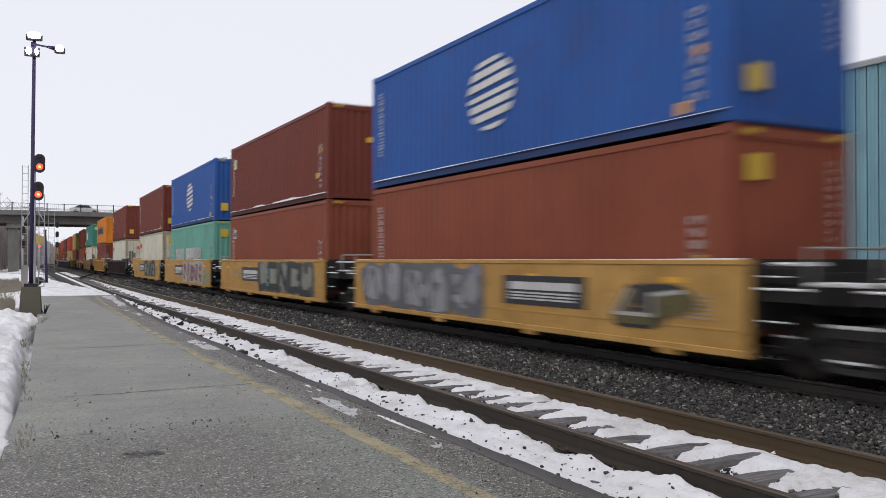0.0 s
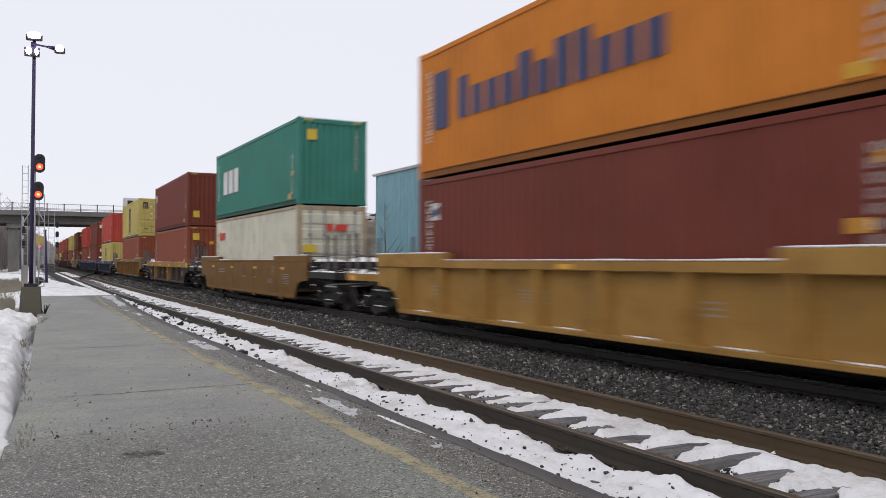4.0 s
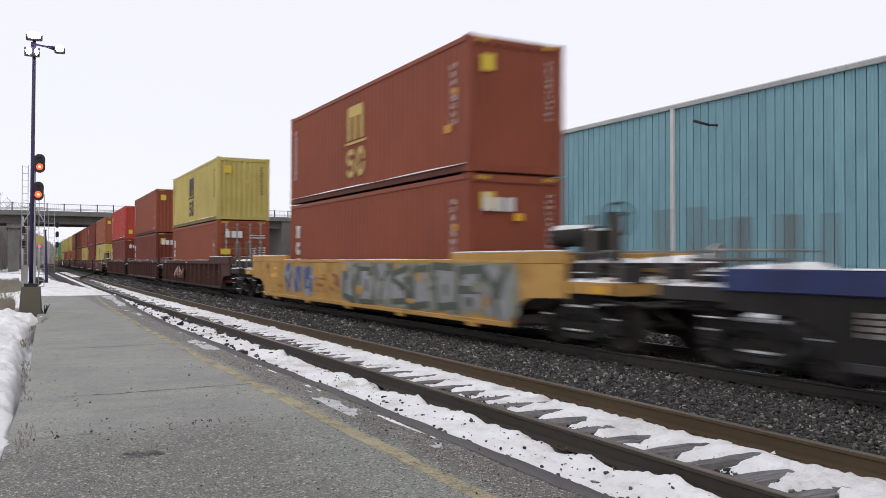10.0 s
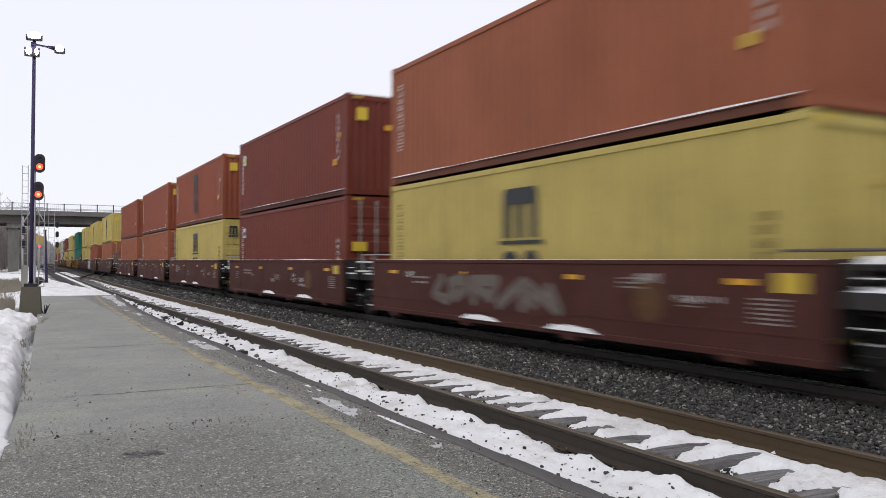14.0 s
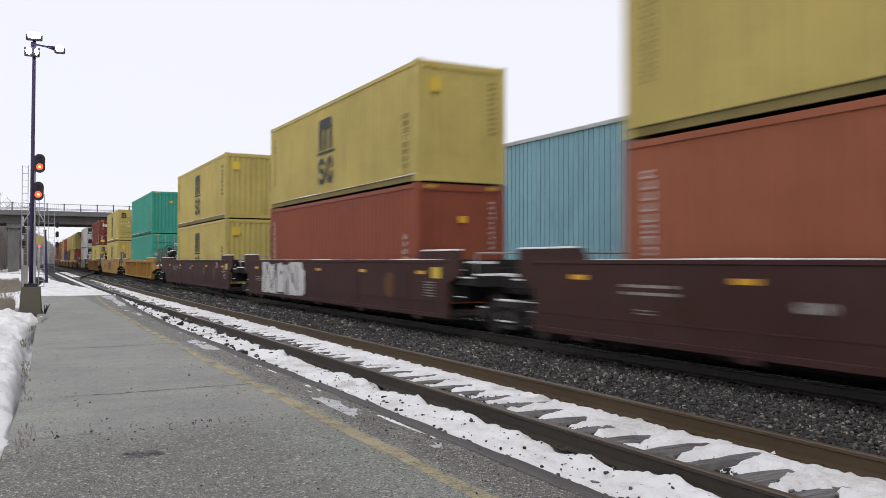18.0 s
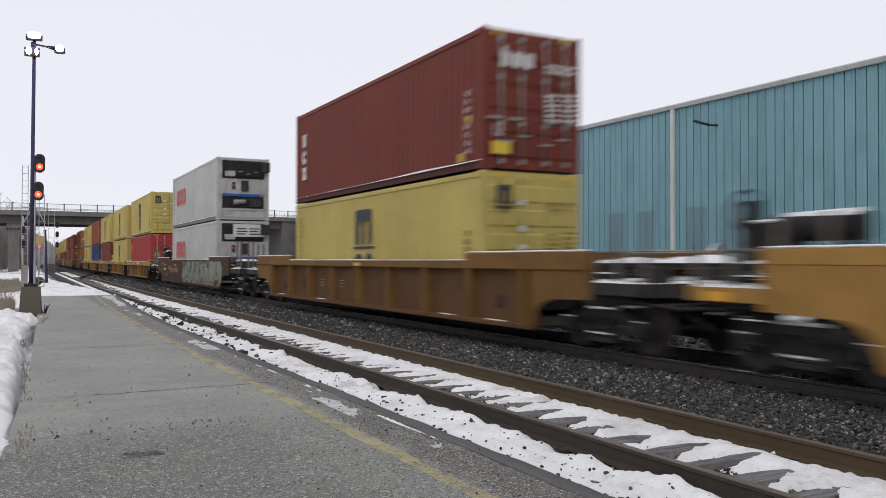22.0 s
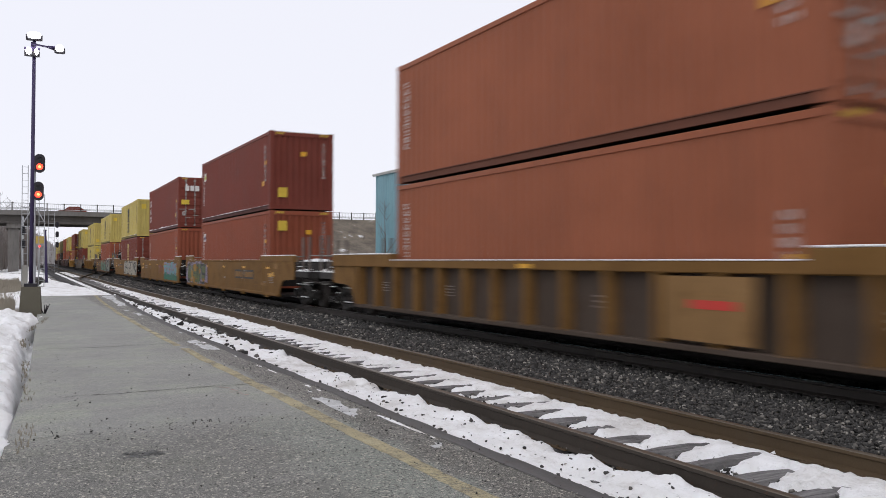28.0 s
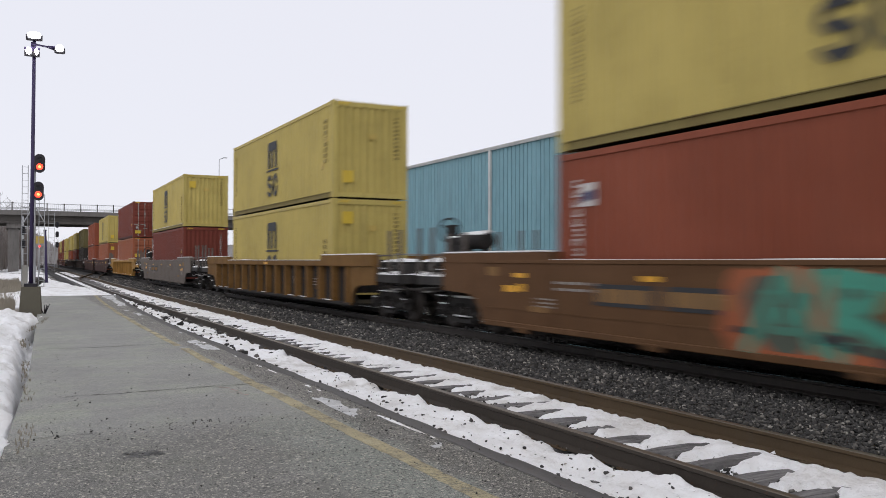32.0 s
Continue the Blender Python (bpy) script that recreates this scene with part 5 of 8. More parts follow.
def container(colour, end="wall", deco="", seed=0, upper=True, far=False):
    """A forty-foot high-cube box; its near end shows a ribbed wall, doors or a cooling unit."""
    mat = M[colour]
    rng = random.Random(seed * 13 + 5)
    words = COLOUR_WORDS[colour] + " steel container" + DECO_WORDS.get(deco, "") + {"wall": "", "doors": ", doors showing", "cooler": ", cooler end"}[end]
    words += ", stacked" if upper else ", in a well"
    root = tagged(new("container"), words, "container", "containers on the train")
    part("frame", shape(("frame",), M["rusty_white"] if colour == "white" else mat, frame_shape), root)
    part("side_panel", shape(("side_a",), mat, lambda b: side_shape(b, -1)), root)
    part("side_panel", shape(("side_b",), mat, lambda b: side_shape(b, 1)), root)
    for s in (-1, 1):
        part("bottom_rail", shape(("bottom_rail", s), M["grime_" + colour], lambda b: bottom_rail_shape(b, s)), root, "grimy bottom rail with shade painted in" if s < 0 else "")
    part("roof_panel", shape(("roof",), mat, roof_shape), root)
    if not far and colour not in ("reefer", "white"):
        tagged(part("marking", shape(("hazard",), M["mark_yellow"], hazard_shape), root, "yellow height-warning stripes"), kind="stuff")
    part("floor", shape(("floor",), M["iron"], floor_shape), root)
    part("end_panel", shape(("end",), mat, end_shape), root)
    if end == "wall":
        part("end_panel", shape(("end",), mat, end_shape), root, at=Matrix.Rotation(math.pi, 4, "Z"))
        wall = lambda x, z: NEAR_END(x, z) @ Matrix.Translation((0, 0.055, 0))
        if not far:
            if rng.random() < (0.0 if colour == "green" else 0.8):
                mark("marking", "tag", M["mark_yellow"], lambda b: flat(b, -0.17, 0.17, 0, 0.36), root, wall(-0.74, rng.choice([2.15, 2.15, 0.45])), "yellow warning sticker")
            if rng.random() < 0.5:
                mark("marking", "side_tag", M["mark_amber"] if colour != "yellow" else M["mark_gold"], lambda b: flat(b, 0, 0.22, 0, 0.16), root, wall(rng.uniform(-0.1, 0.2), rng.uniform(1.7, 2.1)), "small amber sticker")
            mark("marking", "code_column", M["mark_weights"] if colour != "yellow" else M["mark_dull"], lambda b: bars(b, -0.075, 0.075, 0, 1.35, 11, 2, 0.62), root, wall(0.84, 1.2), "column of small pale code marks")
    elif end == "doors":
        for s in (-1, 1):
            d = part("door", shape(("door",), mat, door_shape), root, at=Matrix.Translation((0, -CL / 2 + 0.04, 0)) @ (Matrix.Identity(4) if s > 0 else Matrix.Diagonal((-1, 1, 1, 1))))
            for x in (0.30, 0.80):
                part("lock_rod", shape(("rods",), M["rod"] if colour != "yellow" else mat, rods_shape), d, at=(x, 0, 0))
        pale = M["mark_white"] if colour != "yellow" else M["mark_dull"]
        if not far:
            door_face = lambda x, z: NEAR_END(x, z) @ Matrix.Translation((0, -0.035, 0))
            if colour == "yellow":
                mark("emblem", "door_block", M["mark_black"], lambda b: (b.box(-0.18, -0.10, -0.006, 0, 0, 0.36), b.box(-0.04, 0.04, -0.006, 0, 0, 0.36), b.box(0.10, 0.18, -0.006, 0, 0, 0.36), b.box(-0.18, 0.18, -0.007, 0, 0.28, 0.40), b.box(-0.22, 0.22, -0.006, 0, -0.10, -0.03)), root, door_face(-0.76, 2.2), "small dark block emblem")
                mark("marking", "low_tag", M["mark_yellow"], lambda b: flat(b, -0.18, 0.18, 0, 0.22), root, door_face(0.90, 0.35), "yellow warning sticker")
                mark("marking", "pale_spot", M["mark_white"], lambda b: (flat(b, 0, 0.16, 0, 0.10), flat(b, 0.02, 0.18, -0.55, -0.42), flat(b, 0, 0.2, -0.92, -0.82)), root, door_face(-0.42, 2.2), "pale paper labels")
            else:
                mark("marking", "door_tag", M["mark_yellow" if colour != "green" else "mark_weights"], lambda b: flat(b, -0.24, 0.20, 0, 0.26), root, door_face(-0.82, rng.choice([1.32, 1.32, 0.30])), "yellow warning sticker" if colour != "green" else "pale paper sheet")
                mark("marking", "pale_tag", M["mark_weights"], lambda b: flat(b, -0.1, 0.12, 0, 0.26), root, door_face(-0.92, 0.66), "pale paper label")
                if rng.random() < 0.6:
                    mark("marking", "side_tag", M["mark_yellow"], lambda b: flat(b, 0, 0.20, 0, 0.14), root, door_face(0.74, 0.68), "small yellow sticker")
            mark("marking", "door_codes", pale, lambda b: (bars(b, 0, 0.74, 1.02, 1.24, 2, 6, 0.6), bars(b, 0.0, 0.32, 0, 0.62, 6, 2, 0.55), bars(b, 0.42, 0.76, 0.02, 0.66, 6, 3, 0.55)), root, door_face(0.28, 1.05), "rows of small code marks")
            mark("door_handles", "handles", M["rod"] if colour != "yellow" else M["mark_dull"], lambda b: [b.box(x, x + 0.30, -0.05, -0.02, z, z + 0.035) for x, z in ((-0.85, 0.55), (-0.42, 0.68), (0.12, 0.52), (0.55, 0.66))], root, NEAR_END(0, 0), "steel latch handles")
    else:
        y = -CL / 2
        part("cooler_frame", shape(("cooler_frame",), M["w_pale"], lambda b: (b.box(-1.1, 1.1, y + 0.05, y + 0.12, 0.1, CH - 0.1), b.box(-1.15, -0.98, y - 0.02, y + 0.05, 0.1, CH - 0.1), b.box(0.98, 1.15, y - 0.02, y + 0.05, 0.1, CH - 0.1), b.box(-0.98, 0.98, y - 0.03, y + 0.05, 0.12, 0.46), b.box(-0.98, 0.98, y - 0.06, y + 0.05, 0.46, 0.54), b.box(-0.98, 0.98, y - 0.015, y + 0.05, 1.22, 1.92))), root, "grimy pale unit frame")
        part("fan_panel", shape(("fan_panel",), M["iron"], lambda b: (b.box(-0.97, 0.97, y - 0.03, y + 0.03, 1.93, CH - 0.13), b.soft_box(-0.35, 0.97, y - 0.10, y - 0.02, 2.05, 2.40, 0.03))), root, "dark fan panel")
        for x in (-0.45, 0.45):
            part("fan_ring", shape(("fan_ring",), M["truck"], lambda b: b.ring_tube(0, y - 0.05, 2.48, 0.24, 0.018)), root, at=(x, 0, 0))
        part("fan_grille", shape(("fan_grille",), M["rod"], lambda b: [b.box(-0.6 + 0.37 * k, -0.42 + 0.37 * k, y - 0.115, y - 0.09, 2.14 + 0.10 * (k % 2), 2.17 + 0.10 * (k % 2)) for k in range(4)]), root)
        part("junction_box", shape(("junction",), M["w_pale"], lambda b: b.soft_box(-0.85, -0.40, y - 0.12, y - 0.02, 2.02, 2.26, 0.02)), root, "pale junction box")
        part("side_box", shape(("side_box",), M["truck"], lambda b: b.soft_box(0.80, 1.20, y - 0.28, y - 0.03, 2.25, 2.72, 0.03)), root, "dark box standing out at the corner")
        part("compressor_bay", shape(("compressor",), M["iron"], lambda b: b.box(-0.95, 0.95, y + 0.0, y + 0.045, 0.55, 1.12)), root, "dark compressor bay")
        part("compressor", shape(("compressor_drum",), M["rod"], lambda b: b.tube((-0.45, y - 0.06, 0.82), (0.1, y - 0.06, 0.86), 0.13, 0.10, 12)), root)
        part("condenser", shape(("condenser",), M["truck"], lambda b: b.soft_box(0.28, 0.85, y - 0.09, y, 0.62, 1.0, 0.03)), root)
        part("control_box", shape(("control",), M["truck"], lambda b: b.soft_box(-0.10, 0.24, y - 0.08, y + 0.05, 1.34, 1.84, 0.03)), root, "dark control box")
        part("inspection_panel", shape(("inspect",), M["mark_black"], lambda b: b.soft_box(-0.52, -0.36, y - 0.04, y + 0.05, 1.42, 1.76, 0.02)), root)
        part("gauge_glass", shape(("gauge_glass",), M["mark_red"], lambda b: b.tube((-0.44, y - 0.05, 1.62), (-0.44, y - 0.03, 1.62), 0.05, None, 12)), root, "small red gauge")
        part("blue_bar", shape(("blue_bar",), M["blue"], lambda b: b.box(-0.92, 0.80, y - 0.05, y + 0.02, 1.10, 1.22)), root, "blue bar")
        if not upper:
            mark("notice_plate", "white_plate", M["mark_white"], lambda b: flat(b, -0.55, 0.90, 0, 0.58, 0.06), root, NEAR_END(0.08, 2.15), "white notice plate")
            mark("marking", "notice_bars", M["mark_black"], lambda b: bars(b, -0.4, 0.8, 0.05, 0.42, 3, 2, 0.4), root, NEAR_END(0.08, 2.2) @ Matrix.Translation((0, -0.062, 0)))
    # marks on the long side towards the platform
    mw = M["mark_white"] if colour not in ("yellow", "white", "reefer") else M["mark_black"]
    if deco == "word":
        mark("marking", "side_blots", mw, side_blots, root, SIDE(CL / 2 - 0.85, 0.72), "column of heavy white blots")
    else:
        mark("marking", "side_codes", M["mark_codes"] if colour not in ("yellow", "white", "reefer") else M["mark_dull"], lambda b: plates(b, 0.085, 0.125, 10, 0.165), root, SIDE(CL / 2 - 0.55, 0.80), "column of small code marks")
    if colour not in ("reefer", "white") and not far:
        low = rng.choice([0.35, 1.05])
        mark("marking", "side_weights", M["mark_weights"] if colour != "yellow" else M["mark_dull"], lambda b: bars(b, -0.12, 0.12, 0, 1.38, 8, 2, 0.72), root, SIDE(-CL / 2 + 0.60, low), "rows of faded weight marks")
        amber = M["mark_weights"] if colour == "green" else M["mark_amber"] if rng.random() < 0.5 else M["mark_yellow"]
        mark("marking", "near_tags", amber if colour != "yellow" else M["mark_gold"], lambda b: (flat(b, 0.0, 0.12, 0.64, 0.78, 0.011), flat(b, -0.38, -0.18, -0.14, 0.04, 0.011)), root, SIDE(-CL / 2 + 0.60, low + rng.choice([0.0, 0.0, 0.45])), "small amber stickers")
    if deco in ("stack", "stack_gold"):
        mark("emblem", "stack", M["mark_black"] if deco == "stack" else M["mark_gold"], stack_logo, root, SIDE(0.2, 0.40), DECO_WORDS[deco][6:] + " of blocks")
    elif deco == "disc":
        mark("emblem", "disc", M["mark_white"], disc_logo, root, SIDE(0.1, 1.48) @ Matrix.Diagonal((0.95, 1, 0.78, 1)), "round banded white emblem")
    elif deco == "word":
        mark("emblem", "word", M["mark_white"], short_word, root, NEAR_END(-0.45, 2.1) @ Matrix.Translation((0, 0.05 if end == "wall" else -0.06, 0)), "white lettering blots")
    elif deco == "orange_word":
        mark("emblem", "long_word", M["mark_navy"], long_word, root, SIDE(4.2, 1.15) @ Matrix.Diagonal((1.4, 1, 1.1, 1)), "long dark lettering blots")
        mark("emblem", "wave", M["mark_navy"], wave_logo, root, SIDE(5.0, 1.05) @ Matrix.Diagonal((1.2, 1, 1.8, 1)), "dark blue emblem")
    elif deco == "red_mark":
        mark("emblem", "red_mark", M["mark_red"], lambda b: (b.tube((-0.42, -0.006, 0.2), (-0.42, 0, 0.2), 0.2, None, 14), b.prism([(-0.16, 0.04), (0.10, 0.04), (0.20, 0.36), (-0.06, 0.36)], -0.006, 0, "y"), b.prism([(0.16, 0.04), (0.40, 0.04), (0.52, 0.36), (0.26, 0.36)], -0.006, 0, "y")), root, SIDE(CL / 2 - 1.35, 1.9), "small red emblem")
        mark("emblem", "red_small", M["mark_red"], lambda b: (b.tube((-0.25, -0.006, 0.15), (-0.25, 0, 0.15), 0.13, None, 12), b.prism([(-0.08, 0.04), (0.34, 0.04), (0.40, 0.26), (-0.02, 0.26)], -0.006, 0, "y")), root, NEAR_END(0.1, 2.0) @ Matrix.Translation((0, 0.05 if end == "wall" else -0.06, 0)), "small red emblem")
    elif deco == "pale_blots":
        mark("emblem", "big_blots", M["mark_white"], big_blots, root, SIDE(4.3, 0.85), "large pale lettering blots")
    elif deco == "blots":
        mark("emblem", "three_blots", M["mark_white"], lambda b: [flat(b, 0.95 * i, 0.95 * i + 0.75, 0, 1.0) for i in range(3)], root, SIDE(4.6, 1.0), "three white lettering blots")
    elif deco == "ox":
        mark("emblem", "ox", M["mark_red"], ox_logo, root, SIDE(4.4, 1.15) @ Matrix.Diagonal((1.15, 1, 1.5, 1)), "row of orange rings")
    elif deco == "patch":
        mark("emblem", "patch", M["mark_white"], wave_logo, root, SIDE(CL / 2 - 0.85, 1.95) @ Matrix.Diagonal((0.62, 1, 0.55, 1)), "small white emblem")
        mark("emblem", "patch2", M["mark_lime"] if seed % 2 else M["mark_navy"], lambda b: b.prism([(-0.15, 0.04), (0.15, 0.10), (0.15, 0.26), (-0.15, 0.20)], -0.009, 0, "y"), root, SIDE(CL / 2 - 0.85, 1.97), "coloured flash")
    elif deco == "hatch":
        mark("emblem", "hatch", M["mark_black"], stack_logo, root, SIDE(0.2, 0.5), "dark block emblem")
    if upper and (rng.random() < 0.7 or seed in SNOWY):
        snow_on_ledge(root, 2.6 if seed in SNOWY else 1.0)
    return root


SNOWY = (5, 53, 73)          # boxes with a thick rope of snow on the ledge


def snow_on_ledge(root, thick):
    """A thin rope of snow along the bottom rail."""
    b = Build()
    n, row = 40, seed_of(root)
    y0, y1 = -CL / 2 + 0.1, CL / 2 - 0.1
    vs = []
    for i in range(n + 1):
        y = y0 + (y1 - y0) * i / n
        h = max(0.004, thick * (0.02 + 0.05 * fbm(y, row, 0.25 if thick < 2 else 0.6, 3)))
        vs += [(-CW / 2 - 0.004, y, 0.168), (-CW / 2 - 0.004, y, 0.172 + h * 0.35), (-CW / 2 + 0.03, y, 0.175 + h * 0.7), (-CW / 2 + 0.045, y, 0.168)]
    b.add(vs, [(4 * i + a, 4 * i + 4 + a, 4 * i + 5 + a, 4 * i + 1 + a) for i in range(n) for a in range(3)], True)
    tagged(part("snow_rope", b.mesh("snow_rope", M["snow"]), root, "thin snow on the bottom rail"), kind="stuff")


SEED_NOW = [0]


def seed_of(root):
    SEED_NOW[0] += 1
    return SEED_NOW[0] * 3.7


# ---- the train: well cars ----
WX = 1.50          # half the width over the sides


def truck_parts(root, y):
    t = new("truck")
    t.parent = root
    t.location = (0, y, 0)
    tagged(t, "black cast-steel two-axle truck")
    for s in (-1, 1):
        part("side_frame", shape(("side_frame",), M["truck"], side_frame), t, at=pose(s * 0.98, 0, 0))
        part("spring_nest", shape(("springs",), M["wheel"], lambda b: [b.tube((0, dy, 0.28), (0, dy, 0.50), 0.06, None, 8) for dy in (-0.15, 0, 0.15)]), t, at=pose(s * 0.98, 0, 0))
    for s in (-1, 1):
        tagged(part("truck_snow", shape(("truck_snow",), M["snow"], lambda b: (b.soft_box(-0.07, 0.07, -0.38, 0.30, 0.70, 0.74, 0.012), b.soft_box(-0.05, 0.08, -1.05, -0.80, 0.53, 0.565, 0.01), b.soft_box(-0.05, 0.08, 0.82, 1.0, 0.53, 0.56, 0.01), b.soft_box(0.0, 0.12, -0.25, 0.2, 0.30, 0.33, 0.01))), t, at=pose(s * 0.98, 0, 0, 0, 0, 0 if s > 0 else 180)), kind="stuff")
    part("bolster", shape(("bolster",), M["truck"], lambda b: b.soft_box(-0.95, 0.95, -0.2, 0.2, 0.45, 0.72, 0.03)), t)
    for e in (-0.89, 0.89):
        part("axle", shape(("axle",), M["wheel"], lambda b: b.tube((-1.05, 0, 0.42), (1.05, 0, 0.42), 0.075, None, 10)), t, at=(0, e, 0))
        for s in (-1, 1):
            part("wheel", shape(("wheel",), M["wheel"], wheel_shape), t, at=pose(s * 0.745, e, 0.42, 0, 0, 0 if s > 0 else 180))


def wheel_shape(b):
    prof = [(-0.075, 0.45), (-0.05, 0.452), (-0.045, 0.42), (0.06, 0.412), (0.06, 0.33), (0.02, 0.30), (0.0, 0.14), (0.09, 0.12), (0.09, 0.0)]
    n = 24
    vs = [(x, r * math.cos(2 * math.pi * i / n), r * math.sin(2 * math.pi * i / n)) for i in range(n) for x, r in prof]
    k = len(prof)
    b.add(vs, [(i * k + j, ((i + 1) % n) * k + j, ((i + 1) % n) * k + j + 1, i * k + j + 1) for i in range(n) for j in range(k - 1)], True)
    b.tube((-0.07, 0, 0), (-0.05, 0, 0), 0.44, None, 24)


def side_frame(b):
    """A cast frame: an arched top member, slanting lower arms, two columns, axle boxes."""
    b.prism([(-1.12, 0.46), (-1.10, 0.56), (-0.72, 0.58), (-0.45, 0.70), (0.45, 0.70), (0.72, 0.58), (1.10, 0.56), (1.12, 0.46), (0.66, 0.46), (0.40, 0.585), (-0.40, 0.585), (-0.66, 0.46)], -0.05, 0.07, "x")
    for e in (-1, 1):
        b.prism([(e * 0.72, 0.47), (e * 0.60, 0.47), (e * 0.26, 0.27), (e * 0.26, 0.17), (e * 0.34, 0.17)], -0.05, 0.07, "x")
        b.box(-0.05, 0.07, e * 0.24, e * 0.36, 0.20, 0.60)
        b.soft_box(-0.10, 0.12, e * 0.89 - 0.13, e * 0.89 + 0.13, 0.30, 0.55, 0.03)
        b.tube((0.12, e * 0.89, 0.42), (0.16, e * 0.89, 0.42), 0.10, 0.08, 10)
        b.tube((-0.14, e * 0.89, 0.42), (-0.10, e * 0.89, 0.42), 0.08, 0.10, 10)
    b.box(-0.06, 0.08, -0.28, 0.28, 0.17, 0.25)


def plate_side(b, half, z0, z1, x, t=0.05):
    b.prism([(-half, z1), (-half, z0), (half, z0), (half, z1)], x, x + t, "x")


def stroke(b, x, pts, w):
    """A fat sprayed line through points of the side, with round joints."""
    for (p, q), (r, t) in zip(pts, pts[1:]):
        d = math.hypot(r - p, t - q) or 1.0
        nx, nz = -(t - q) / d * w, (r - p) / d * w
        b.add([(x, p + nx, q + nz), (x, p - nx, q - nz), (x, r - nx, t - nz), (x, r + nx, t + nz)], [(0, 1, 2, 3)])
        x -= 0.0002
    for p, q in pts:
        b.add([(x, p + w * math.cos(a), q + w * math.sin(a)) for a in [k * math.pi / 4 for k in range(8)]], [tuple(range(8))])
        x -= 0.0002


SWIRLS = [((0, 0), (0, 2), (1.4, 2), (1.4, 1), (0.2, 1)), ((1.5, 1.9), (0.1, 1.7), (0.3, 1.1), (1.4, 0.9), (1.3, 0.1), (0, 0.1)), ((0, 0), (0.7, 2), (1.5, 0)), ((0, 2), (0, 0), (1.4, 0.1)),
          ((0, 0), (0.1, 2), (1.3, 0.2), (1.5, 2)), ((1.4, 1.9), (0.1, 1.9), (0, 0), (1.5, 0.1)), ((0.1, 2), (0.1, 0.1), (1.3, 0), (1.5, 2)), ((0, 2), (0.7, 1), (1.5, 2), (0.7, 1), (0.7, 0)),
          ((0, 0), (0, 2), (1.2, 1.6), (0.3, 1), (1.5, 0))]


def blob(b, x, cy, cz, ry, rz, z0, z1, seed, n=16):
    """A ragged-edged patch of spray, cut off at the sheet's top and bottom."""
    pts = []
    for k in range(n):
        a = 2 * math.pi * k / n
        r = 1.0 + 0.42 * noise.noise((math.cos(a) * 1.3 + seed, math.sin(a) * 1.3, seed * 0.37)) + 0.22 * noise.noise((math.cos(a) * 4, math.sin(a) * 4 + seed, 2.0))
        q = abs(math.cos(a)) ** 0.85 * math.copysign(1, math.cos(a)), abs(math.sin(a)) ** 0.85 * math.copysign(1, math.sin(a))
        pts.append((x, cy + ry * r * q[0], min(z1, max(z0, cz + rz * r * q[1]))))
    b.add([(x, cy, min(z1, max(z0, cz)))] + pts, [(0, 1 + k, 1 + (k + 1) % n) for k in range(n)])


